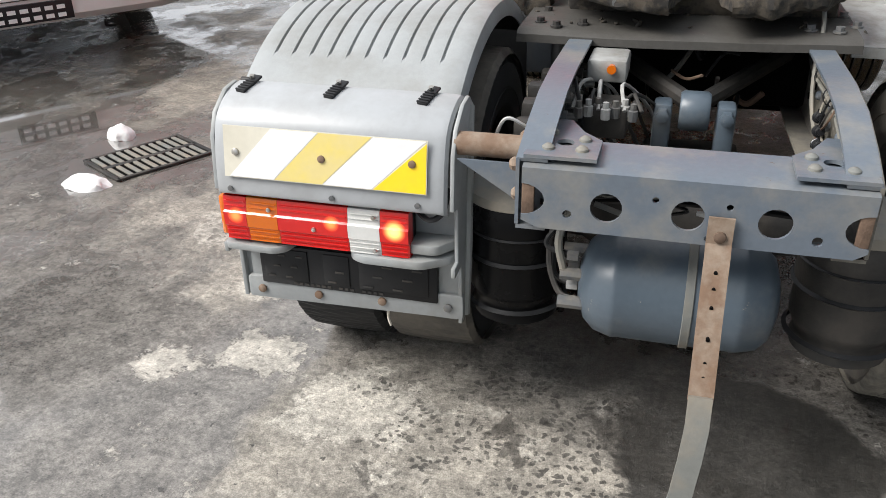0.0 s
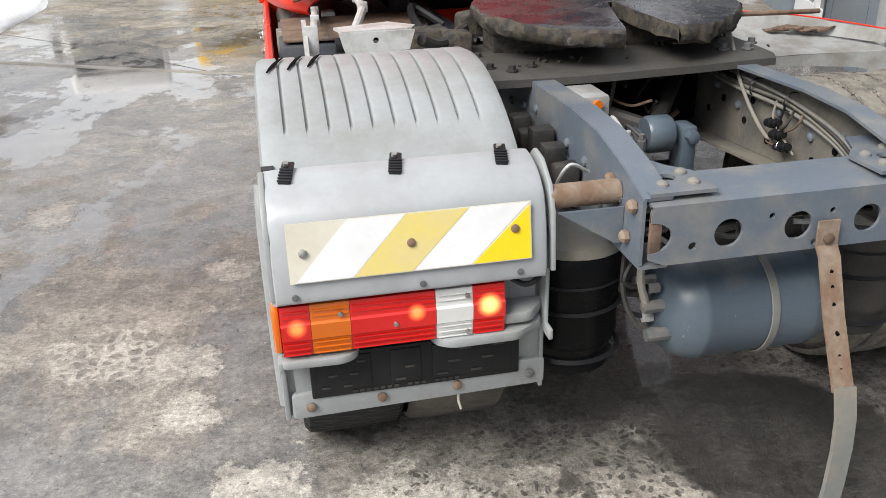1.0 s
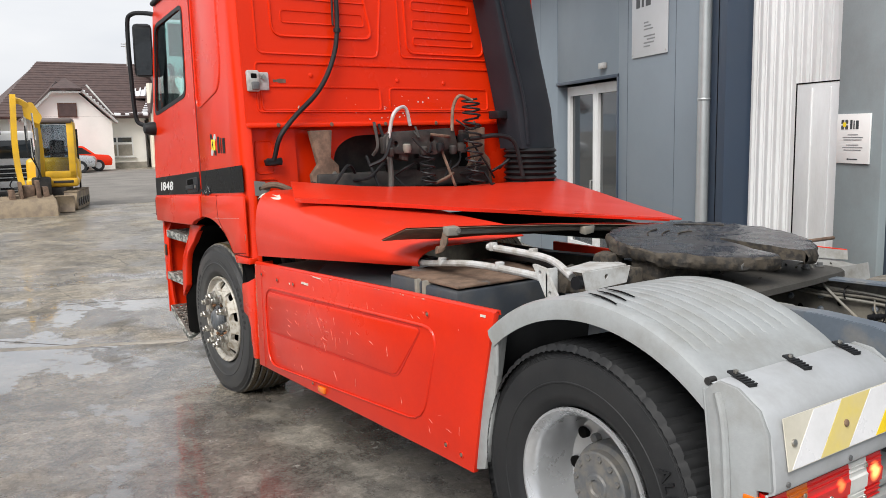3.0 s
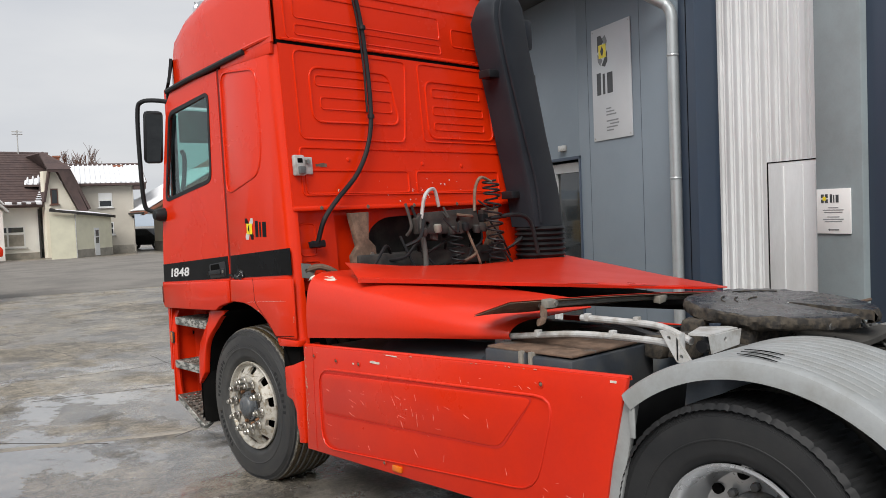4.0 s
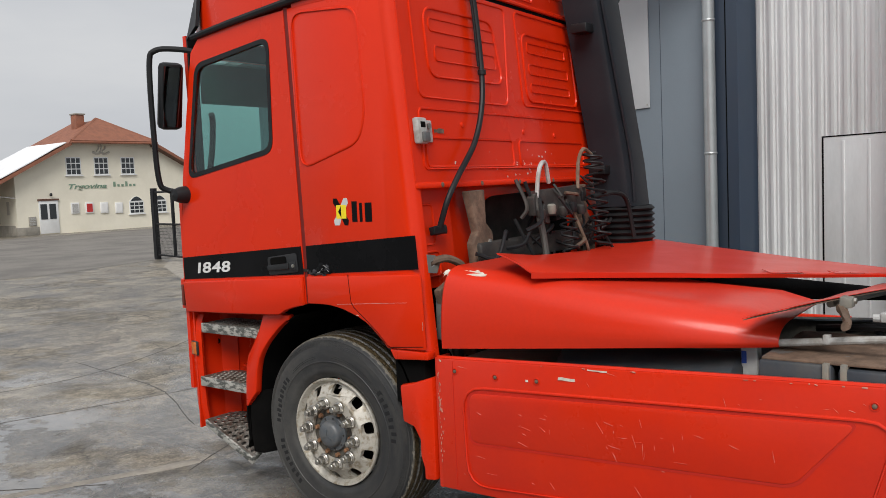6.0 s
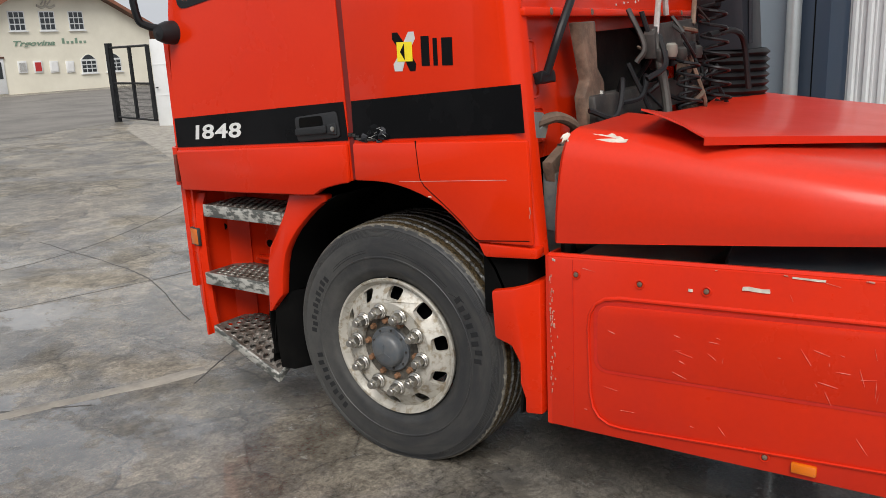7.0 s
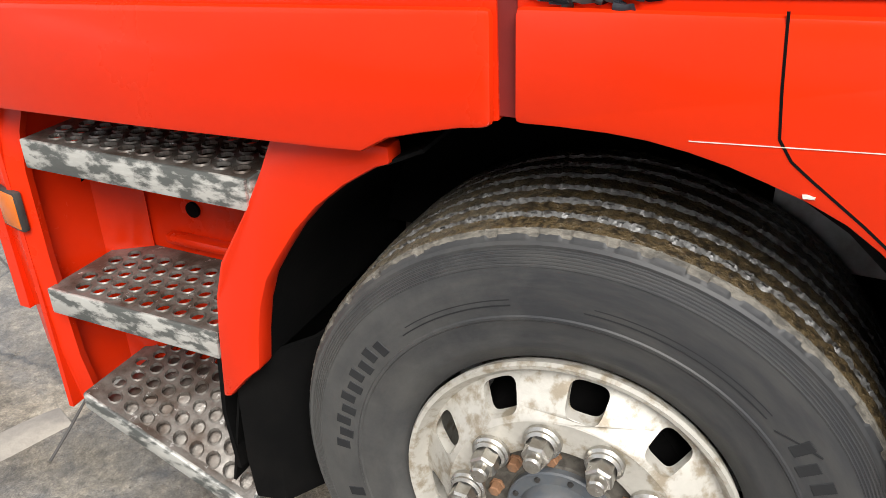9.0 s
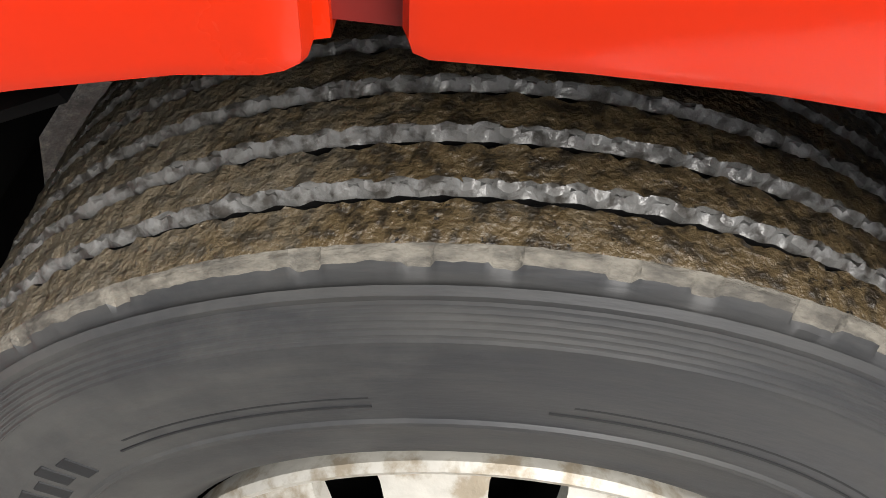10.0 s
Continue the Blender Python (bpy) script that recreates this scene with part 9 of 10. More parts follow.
part("eave_gutter", turn_bm(tube([(-2.33, -0.6, 2.38), (-2.33, 4.3, 2.38)], 0.06, 6, 1), IM), GRIME, inn)
part("gutter_arm", turn_bm(tube([(-2.3, 0.0, 2.36), (-1.2, 0.0, 2.3), (-0.05, 0.0, 2.12)], 0.035, 6, 1), IM), GALV, inn)
part("chimney", turn_bm(box(4.95, 5.5, 1.9, 2.5, 5.9, 7.15, 0.02), IM), TERRA, inn)
part("chimney_cap", turn_bm(box(4.9, 5.55, 1.85, 2.55, 7.12, 7.2, 0.01), IM), STONE, inn)
for x0 in (3.03, 4.79, 6.56):
    house_window(inn, IM, x0, x0 + 0.93, 3.36, 4.41, WHITE_PVC, 3, 3)
for x0 in (6.95, 8.6):
    house_window(inn, IM, x0, x0 + 1.0, 0.9, 1.65, WHITE_PVC, 3, 3, True)
dr = part("inn_door", turn_bm(box(1.25, 2.38, -0.05, 0.1, 0.05, 1.93, 0.01), IM), WHITE_PVC, inn, "white double door")
for x0 in (1.33, 1.85):
    part("pane", turn_bm(box(x0, x0 + 0.38, -0.07, -0.04, 0.87, 1.74), IM), PANE, dr)
part("door_lintel", turn_bm(box(1.2, 2.43, -0.09, 0.0, 1.93, 2.03), IM), BROWN_TRIM, inn)
part("door_lamp", turn_bm(lathe([(0.05, 0), (0.09, 0.06), (0.06, 0.16), (0, 0.18)], 10, (1.95, -0.15, 2.18), "z"), IM), BLACK, inn)
part("meter_box", turn_bm(box(0.63, 1.04, -0.06, 0.02, 0.53, 1.05, 0.01), IM), STONE, inn)
for kk in range(5):
    part("meter_slat", turn_bm(box(0.66, 1.01, -0.075, -0.055, 0.57 + 0.095 * kk, 0.63 + 0.095 * kk), IM), GALV, inn)
NOTICE_RED = material("red_notice", (0.5, 0.03, 0.03), 0.5, bump=0)
for x0, z1, mt in ((3.15, 1.75, GALV), (4.05, 1.73, NOTICE_RED), (5.0, 1.69, SIGN_WHITE), (5.98, 1.64, SIGN_WHITE)):
    nb = part("notice_case", turn_bm(box(x0, x0 + 0.5, -0.06, 0.0, z1 - 0.65, z1, 0.01), IM), SIGN_WHITE, inn)
    part("notice", turn_bm(box(x0 + 0.07, x0 + 0.43, -0.075, -0.05, z1 - 0.57, z1 - 0.08), IM), mt, nb)
em_w = part("wall_emblem", turn_bm(tube([(4.75, -0.02, 4.72), (5.05, -0.02, 4.6), (5.3, -0.02, 4.68), (5.55, -0.02, 4.6), (5.85, -0.02, 4.72)], 0.07, 6, 4), IM), GREIGE, inn, "grey painted wall emblem")
for x0, x1, z0, z1 in ((5.02, 5.15, 4.75, 5.15), (5.22, 5.3, 4.7, 5.2), (5.4, 5.6, 4.78, 5.1)):
    part("emblem_stroke", turn_bm(tube([(x0, -0.02, z0), ((x0 + x1) / 2 + 0.08, -0.02, (z0 + z1) / 2), (x1, -0.02, z1)], 0.045, 5, 4), IM), GREIGE, em_w)
SIGN_GREEN = material("faded_green_letters", (0.2, 0.3, 0.22), 0.6, bump=0)
word = letters("Trgovina", 0.5, 0.012, 0.3)
xs = [v.co.x for v in word.verts]
part("wall_letters", turn_bm(word, IM @ Matrix.Translation((4.24, -0.02, 2.68)) @ REAR @ Matrix.Diagonal((2.4 / (max(xs) - min(xs)), 0.8, 1, 1))), SIGN_GREEN, inn, "green painted lettering")
for kk in range(6):
    part("writing_bar", turn_bm(box(5.97 + 0.27 * kk, 6.12 + 0.27 * kk, -0.02, 0.0, 2.62, 2.76 + 0.16 * (kk in (0, 3))), IM), SIGN_GREEN, inn)
for yy, z0, w, h in ((0.75, 1.2, 0.3, 0.75), (1.9, 1.75, 0.35, 0.5), (2.0, 0.7, 0.3, 0.6)):
    part("side_window", turn_bm(box(-0.03, 0.05, yy, yy + w, z0, z0 + h), IM), GREIGE, inn)

# grey-beige house under a snowy corrugated roof
h2 = thing("rendered_house", (15.5, 54, 0), "grey-beige two-storey house under a snowy corrugated roof", "house")
HM = Matrix.Translation((16.2, 51.5, 0)) @ Matrix.Rotation(radians(-18), 4, "Z")
part("wall", turn_bm(box(-5.6, 0.0, 0.0, 6.0, 0, 4.2), HM), GREIGE, h2)
part("plinth", turn_bm(box(-5.62, 0.03, -0.04, 0.2, 0, 0.5), HM), STONE, h2)
rf = part("roof", turn_bm(thick(grid([[(-5.9, -0.45, 4.25), (0.72, -0.45, 4.25)], [(-5.9, 3.4, 5.56), (0.72, 3.4, 5.56)], [(-5.9, 7.0, 4.3), (0.72, 7.0, 4.3)]]), 0.07), HM), SNOW_ROOF, h2, "corrugated roof under snow")
for kk in range(24):
    part("roof_corrugation", turn_bm(tube([(-5.75 + 0.28 * kk, -0.46, 4.28), (-5.75 + 0.28 * kk, 3.38, 5.59)], 0.055, 5, 1), HM), SNOW_ROOF, rf)
part("ridge_cap", turn_bm(tube([(-5.95, 3.4, 5.6), (0.75, 3.4, 5.6)], 0.08, 6, 1), HM), BROWN_ROOF, h2)
part("verge_board", turn_bm(tube([(0.74, -0.47, 4.24), (0.74, 3.4, 5.56)], 0.05, 4, 1), HM), BROWN_ROOF, h2)
part("eave_board", turn_bm(box(-5.9, 0.74, -0.47, -0.42, 4.12, 4.25), HM), BROWN_ROOF, h2)
part("eave_soffit", turn_bm(box(-5.9, 0.7, -0.42, 0.0, 4.1, 4.14), HM), BROWN_ROOF, h2)
part("verge_soffit", turn_bm(box(0.0, 0.72, -0.4, 0.3, 3.84, 4.2, 0.02), HM), BROWN_ROOF, h2)
part("roof_patch", turn_bm(rough_up(box(-0.95, -0.35, 2.95, 3.3, 5.4, 5.56), 0.04, 3), HM), TERRA, h2, "bare red patch in the snow")
house_window(h2, HM, -1.98, -1.22, 2.82, 3.68, WHITE_PVC, 1, 1)
part("window_blind", turn_bm(box(-1.94, -1.26, -0.055, -0.04, 3.2, 3.64), HM), WHITE_PVC, h2)
house_window(h2, HM, -1.47, -1.2, 1.16, 1.92, WHITE_PVC, 2, 1)
part("wall_lamp", turn_bm(box(-0.12, -0.02, -0.1, 0.0, 2.1, 2.22, 0.01), HM), BLACK, h2)
part("downpipe", turn_bm(cyl((-0.06, -0.05, 0.1), (-0.06, -0.05, 4.1), 0.035, n=8), HM), GREIGE, h2)
part("chimney", turn_bm(box(-4.35, -4.0, 3.0, 3.4, 5.3, 6.1), HM), TERRA, h2)
part("chimney_cap", turn_bm(box(-4.42, -3.93, 2.93, 3.47, 6.06, 6.16), HM), TERRA, h2)

# low shed before the houses
SHED = material("pale_yellow_render", (0.7, 0.68, 0.53), 0.8, second=(0.58, 0.56, 0.44), scale=1.2, amount=0.6, grain=0.04, bump=0.2, bump_scale=20)
shed = thing("garden_shed", (11, 50, 0), "low pale-yellow shed with a flat dark roof", "shed")
part("wall", sheet([(10.38, 48.5), (11.7, 48.5), (14.4, 50.5), (13.5, 51.2), (11.3, 51.2)], "xy", 0, 2.35), SHED, shed)
part("shed_roof", thick(grid([[(10.34, 48.3, 2.72), (11.75, 48.2, 2.55), (14.65, 50.4, 2.3)], [(11.3, 51.3, 2.85), (11.9, 51.3, 2.7), (13.6, 51.4, 2.5)]]), 0.14), GRIME, shed, "flat dark sheet roof")
part("roof_snow", rough_up(thick(grid([[(11.2, 48.5, 2.63), (14.4, 50.5, 2.36)], [(11.2, 50.9, 2.78), (13.6, 51.2, 2.56)]]), 0.03), 0.03, 3), SNOW_ROOF, shed)
SHM = Matrix.Translation((11.7, 48.5, 0)) @ Matrix.Rotation(math.atan2(2.0, 2.7), 4, "Z")
part("plinth", turn_bm(box(0.05, 3.3, -0.03, 0.05, 0, 0.45), SHM), STONE, shed)
sd_ = part("shed_door", turn_bm(box(1.62, 2.05, -0.06, 0.03, 0.05, 1.62), SHM), WHITE_PVC, shed)
for z0 in (0.75, 1.15):
    part("pane", turn_bm(box(1.7, 1.97, -0.075, -0.05, z0, z0 + 0.33), SHM), PANE, sd_)
part("corner_pipe", cyl((11.7, 48.45, 0), (11.7, 48.45, 2.5), 0.03, n=6), GALV, shed)

# cross wing with a steep half-hipped gable beside the long house
wing_h = thing("gabled_wing", (12, 53, 0), "cream gabled house wing under a dark brown half-hipped roof", "house")
part("wall", sheet([(11.1, 0), (12.8, 0), (12.8, 2.75), (11.75, 4.95), (11.1, 4.95)], "xz", 51.5, 0.6), CREAM, wing_h)
part("roof", thick(grid([[(12.25, 50.9, 5.0), (12.25, 57, 5.0)], [(13.3, 50.9, 2.68), (13.3, 57, 2.68)]]), 0.16), BROWN_ROOF, wing_h)
part("roof", thick(grid([[(11.3, 51.2, 4.95), (11.3, 52.6, 4.95)], [(11.0, 51.4, 3.2), (11.0, 52.6, 3.2)]]), 0.12), BROWN_ROOF, wing_h)
part("roof_hip", thick(grid([[(11.15, 50.85, 5.02), (12.4, 50.85, 5.02)], [(11.4, 53.0, 6.1), (11.6, 53.0, 6.1)]]), 0.12), BROWN_ROOF, wing_h)
part("roof_slope", thick(grid([[(12.38, 50.9, 5.05), (11.5, 53.0, 6.1)], [(12.38, 57.0, 5.05), (11.5, 57.0, 6.1)]]), 0.12), BROWN_ROOF, wing_h)
part("verge_soffit", thick(grid([[(11.8, 50.95, 4.9), (11.8, 51.5, 4.9)], [(12.9, 50.95, 2.65), (12.9, 51.5, 2.65)]]), 0.05), BROWN_ROOF, wing_h)
part("bargeboard", sheet([(11.15, 4.86), (11.72, 4.86), (12.75, 2.62), (13.25, 2.62), (12.3, 4.98), (11.15, 4.98)], "xz", 50.88, 0.05), BROWN_ROOF, wing_h)
house_window(wing_h, Matrix.Translation((0, 51.5, 0)), 11.42, 11.82, 3.05, 3.95, BROWN_TRIM, 1, 1)

# long white house with dark tiles behind the diggers
lh = thing("long_tiled_house", (7, 57, 0), "long white house under a dark brown tiled roof", "house")
HY = 52.2
RZ = 6.32
part("wall", box(3.6, 10.96, HY, HY + 9, 0, 3.0), OFFWHITE, lh)
rl = part("roof", thick(grid([[(2.6, HY - 0.7, 2.9), (11.0, HY - 0.7, 2.9)], [(6.0, HY + 4.5, RZ), (13.0, HY + 4.5, RZ)]]), 0.15), BROWN_ROOF, lh)
part("roof", thick(grid([[(2.6, HY - 0.7, 2.9), (2.6, HY + 9.7, 2.9)], [(6.0, HY + 4.5, RZ), (6.0, HY + 4.6, RZ)]]), 0.15), BROWN_ROOF, lh)
part("roof", thick(grid([[(6.0, HY + 4.5, RZ), (13.0, HY + 4.5, RZ)], [(6.0, HY + 9.5, 2.9), (13.0, HY + 9.5, 2.9)]]), 0.15), BROWN_ROOF, lh)
for r in range(22):
    f = r / 22
    part("tile_course", tube([(2.6 + 3.4 * f, HY - 0.72 + 5.2 * f, 3.06 + (RZ - 2.9) * f), (11.0 + 2.0 * f, HY - 0.72 + 5.2 * f, 3.06 + (RZ - 2.9) * f)], 0.032, 4, 1), BROWN_ROOF, rl)
part("dormer_wall", sheet([(4.6, 0), (4.6, 3.2), (5.75, 4.33), (7.15, 4.33), (8.85, 2.7), (8.85, 0)], "xz", HY - 0.78, 3.0), OFFWHITE, lh)
for a, b in (((4.05, 2.85), (5.67, 4.42)), ((5.67, 4.42), (7.2, 4.42)), ((7.2, 4.42), (9.05, 2.62))):
    part("dormer_verge", thick(grid([[(a[0], HY - 1.2, a[1]), (b[0], HY - 1.2, b[1])], [(a[0], HY - 0.6, a[1] + 0.03), (b[0], HY - 0.6, b[1] + 0.03)]]), 0.11), GALV, lh, "pale boarded verge")
for sx, ex in ((5.6, 3.95), (7.25, 9.1)):
    part("dormer_roof", thick(grid([[(ex, HY - 1.15, 2.8), (sx, HY - 1.15, 4.5)], [(ex, HY + 0.2, 2.95), (6.6, HY + 2.3, 5.2)]]), 0.08), BROWN_ROOF, lh)
part("dormer_hip", thick(grid([[(5.6, HY - 1.25, 4.46), (7.27, HY - 1.25, 4.46)], [(6.75, HY + 0.9, 5.15), (6.85, HY + 0.9, 5.15)]]), 0.1), BROWN_ROOF, lh)
aw = part("attic_window", box(6.0, 7.0, HY - 0.84, HY - 0.77, 2.98, 3.78), BROWN_TRIM, lh, "brown shuttered attic window")
part("shutter", box(6.05, 6.95, HY - 0.855, HY - 0.83, 3.03, 3.73), BROWN_ROOF, aw)
bw = part("window", box(8.35, 10.14, HY - 0.04, HY + 0.02, 0.65, 1.86), WHITE_PVC, lh, "white-framed window")
for x0, x1, z0, z1 in ((8.45, 9.17, 1.53, 1.8), (9.27, 10.05, 1.53, 1.8), (8.45, 9.17, 0.75, 1.4), (9.27, 10.05, 0.75, 1.4)):
    part("pane", box(x0, x1, HY - 0.06, HY - 0.03, z0, z1), STONE if z0 < 1 else PANE, bw)
part("window_sill", box(8.25, 10.24, HY - 0.12, HY, 0.58, 0.65), GALV, bw)
part("downpipe", cyl((10.92, HY - 0.06, 0.0), (10.92, HY - 0.06, 2.8), 0.05, n=8), GRIME, lh)
part("base_band", box(8.85, 10.96, HY - 0.03, HY + 0.1, 0, 0.35), STONE, lh)
part("roof_mast", cyl((11.2, HY + 4.2, 6.1), (11.2, HY + 4.2, 7.75), 0.035, n=6), GALV, lh)
for z in (7.5, 7.65):
    part("mast_arm", cyl((10.9, HY + 4.2, z), (11.5, HY + 4.2, z), 0.03, n=6), GALV, lh)
part("snow_eave", rough_up(box(9.05, 10.95, HY - 0.75, HY - 0.25, 3.05, 3.22, 0.03), 0.05, 2, 3), SNOW_ROOF, lh)
for k in range(3):
    part("snow_gap", rough_up(box(9.35 + 0.5 * k, 9.6 + 0.5 * k, HY - 0.78, HY - 0.5, 3.08, 3.2), 0.03, 4), BROWN_ROOF, lh)
for k in range(9):
    part("snow_guard", box(7.35 + 0.17 * k, 7.53 + 0.17 * k, HY - 0.7, HY - 0.45, 4.42 - 0.17 * k, 4.5 - 0.17 * k), SNOW_ROOF, lh)
    if k < 6:
        part("snow_guard", box(10.55 + 0.1 * k, 10.85 + 0.1 * k, HY - 0.7 + 0.15 * k, HY - 0.55 + 0.15 * k, 3.1 + 0.13 * k, 3.17 + 0.13 * k), SNOW_ROOF, lh)
part("roof_rib", tube([(7.9, HY + 0.6, 4.85), (9.05, HY - 0.7, 2.98)], 0.06, 5, 1), GALV, lh)


def digger():
    """A small tracked excavator, boom folded in front of its cab; the upper works are turned a little on the tracks."""
    d = thing("excavator", (0.85, 23.9, 0), "small yellow tracked excavator with its muddy bucket down", "excavator")
    T = Matrix.Translation((0.8, 23.9, 0)) @ Matrix.Rotation(radians(-20), 4, "Z")
    for sx in (-0.55, 0.55):
        tr = part("track", turn_bm(sheet(rounded([(-1.0, 0.02), (-1.0, 0.47), (1.0, 0.47), (1.0, 0.02)], 0.2), "yz", sx - 0.15, 0.3), T), BUCKET, d, "muddy rubber track")
        for k in range(14):
            part("track_shoe", turn_bm(box(sx - 0.16, sx + 0.16, -0.92 + 0.135 * k, -0.84 + 0.135 * k, 0.455, 0.485), T), BUCKET, tr)
        for k in range(5):
            part("track_roller", turn_bm(lathe([(0, -0.17), (0.1, -0.17), (0.1, 0.17), (0, 0.17)], 14, (sx, -0.7 + 0.35 * k, 0.2)), T), GRIME, tr)
    part("undercarriage", turn_bm(box(-0.4, 0.4, -0.5, 0.5, 0.25, 0.6, 0.05), T), GRIME, d)
    part("slew_ring", turn_bm(cyl((0, 0, 0.5), (0, 0, 0.66), 0.42, n=28), T), GRIME, d)
    part("dozer_blade", turn_bm(thick(grid([[(-0.7, -1.35 - b, z), (0.7, -1.35 - b, z)] for z, b in ((0.02, 0.07), (0.1, 0.02), (0.2, 0.0), (0.3, 0.02), (0.4, 0.06))]), 0.05), T), BUCKET, d, "mud-covered dozer blade")
    for sx in (-0.3, 0.3):
        part("blade_arm", turn_bm(box(sx - 0.05, sx + 0.05, -1.33, -0.4, 0.22, 0.34, 0.02), T), YELLOW, d)
    U = Matrix.Translation((0.98, 24.0, 0)) @ Matrix.Rotation(radians(-13), 4, "Z")
    part("engine_cover", turn_bm(box(-0.75, 0.5, -0.1, 1.15, 0.62, 1.3, 0.12, 3), U), YELLOW, d)
    part("turntable", turn_bm(box(-0.72, 0.48, -0.72, 1.1, 0.58, 0.82, 0.08, 3), U), YELLOW, d)
    part("step_box", turn_bm(box(-0.1, 0.36, -0.74, -0.7, 0.68, 0.74, 0.01), U), GRIME, d)
    cabm = part("cab_frame", turn_bm(box(-0.46, -0.4, -0.7, -0.62, 0.8, 2.2, 0.02), U), YELLOW, d, "yellow excavator cab frame")
    for x0, x1, y0, y1, z0, z1 in ((0.28, 0.44, -0.7, -0.6, 0.8, 2.2), (-0.46, 0.44, -0.7, -0.62, 0.8, 0.98), (-0.46, -0.38, 0.6, 0.7, 0.8, 2.2), (0.36, 0.44, 0.6, 0.7, 0.8, 2.2), (0.38, 0.44, -0.64, 0.64, 0.8, 1.15), (-0.46, -0.4, -0.64, 0.64, 0.8, 1.15), (-0.46, 0.44, 0.64, 0.7, 0.8, 1.3), (0.38, 0.44, -0.02, 0.06, 0.8, 2.2)):
        part("frame_post", turn_bm(box(x0, x1, y0, y1, z0, z1, 0.02), U), YELLOW, cabm)
    part("cab_roof", turn_bm(box(-0.5, 0.42, -0.76, 0.74, 2.16, 2.29, 0.05, 3), U), ROOF_PLASTIC, cabm, "dull brown-grey cab roof")
    dark_glass = part("windscreen", turn_bm(box(-0.41, 0.29, -0.67, -0.655, 0.97, 2.17), U), CAB_GLASS, cabm, "dark cab windscreen")
    part("screen_bar", turn_bm(box(-0.41, 0.29, -0.685, -0.66, 1.4, 1.425), U), BLACK, dark_glass)
    for y0, y1 in ((-0.6, -0.03), (0.07, 0.6)):
        part("side_window", turn_bm(box(0.4, 0.415, y0, y1, 1.14, 2.14), U), CAB_GLASS, cabm)
    part("rear_window", turn_bm(box(-0.4, 0.36, 0.65, 0.665, 1.3, 2.14), U), CAB_GLASS, cabm)
    part("seat", turn_bm(box(-0.22, 0.18, 0.1, 0.5, 0.95, 1.15, 0.06), U), BLACK, cabm)
    part("seat_back", turn_bm(box(-0.2, 0.16, 0.42, 0.55, 1.1, 1.75, 0.06), U), BLACK, cabm)
    part("door_edge", turn_bm(box(0.455, 0.5, 0.2, 0.32, 0.5, 2.02, 0.015), U), BLACK, d, "black cab door folded back")
    part("boom", tube([(0.46, 23.25, 0.72), (0.45, 23.05, 1.2), (0.42, 22.95, 1.75), (0.36, 22.9, 2.3), (0.24, 22.85, 2.52), (0.06, 22.8, 2.66), (-0.1, 22.78, 2.7)], 0.095, 4, 5, flat=0.8), YELLOW, d)
    part("stick", tube([(-0.12, 22.72, 2.82), (-0.13, 22.68, 2.6), (-0.17, 22.62, 1.7), (-0.14, 22.58, 1.0), (-0.08, 22.5, 0.6)], 0.085, 4, 5), YELLOW, d)
    part("stick_ram", cyl((0.13, 22.86, 2.45), (0.1, 22.7, 1.75), 0.035, n=10), GALV, d)
    part("boom_ram", tube([(0.33, 23.0, 0.85), (0.34, 22.86, 1.5), (0.33, 22.82, 2.05)], 0.055, 8, 2), STEEL_DUST, d)
    part("ram_rod", cyl((0.3, 22.8, 1.75), (0.27, 22.8, 2.4), 0.03, n=10), CHROME, d)
    part("boom_plate", sheet(rounded([(0.1, 2.3), (0.08, 2.62), (0.3, 2.66), (0.5, 2.3), (0.42, 2.12)], 0.06), "xz", 22.78, 0.04), YELLOW, d)
    for k, (xa, xb) in enumerate(((0.08, 0.3), (0.2, 0.33), (-0.16, -0.35))):
        part("boom_hose", tube([(xa, 22.68, 2.1 - 0.3 * k), (xa + 0.02, 22.6, 1.5 - 0.2 * k), (xb, 22.62, 1.0 - 0.15 * k), (0.2 * (k < 2) - 0.1, 22.5, 0.62)], 0.016, 6), BLACK, d)
    part("pivot_block", rough_up(box(0.22, 0.62, 23.0, 23.4, 0.42, 0.86, 0.05), 0.03, 3), GRIME, d)
    linkage = part("bucket_linkage", rough_up(box(-0.12, 0.14, 22.3, 22.55, 0.3, 0.72, 0.04), 0.03, 4), RUST_DARK, d, "rusty bucket linkage")
    for x0, x1, z1 in ((-0.42, -0.3, 0.62), (0.3, 0.42, 0.66), (-0.2, -0.14, 0.8), (0.16, 0.24, 0.82)):
        part("link_plate", sheet([(x0, 0.28), (x0 - 0.02, z1), (x1 - 0.02, z1), (x1 + 0.02, 0.28)], "xz", 22.2, 0.25, bev=0.01), RUST_DARK, linkage)
    bk = part("bucket", thick(grid([[(-0.78, 22.15 + yy, z), (0.5, 21.85 + yy, z)] for yy, z in ((0.42, 0.42), (0.3, 0.36), (0.05, 0.34), (-0.08, 0.2), (-0.12, 0.04), (0.1, 0.01), (0.4, 0.05))]), 0.05), BUCKET, d, "wide muddy bucket")
    for sx, oy in ((-0.78, 0.0), (0.48, -0.3)):
        part("bucket_cheek", sheet([(22.6 + oy, 0.42), (22.2 + oy, 0.36), (22.05 + oy, 0.2), (22.0 + oy, 0.03), (22.55 + oy, 0.03)], "yz", sx, 0.035), BUCKET, bk)
    return d


ROOF_PLASTIC = material("dull_brown_grey_plastic", (0.12, 0.095, 0.09), 0.6, second=(0.09, 0.075, 0.07), scale=3, amount=0.5, bump=0.1)
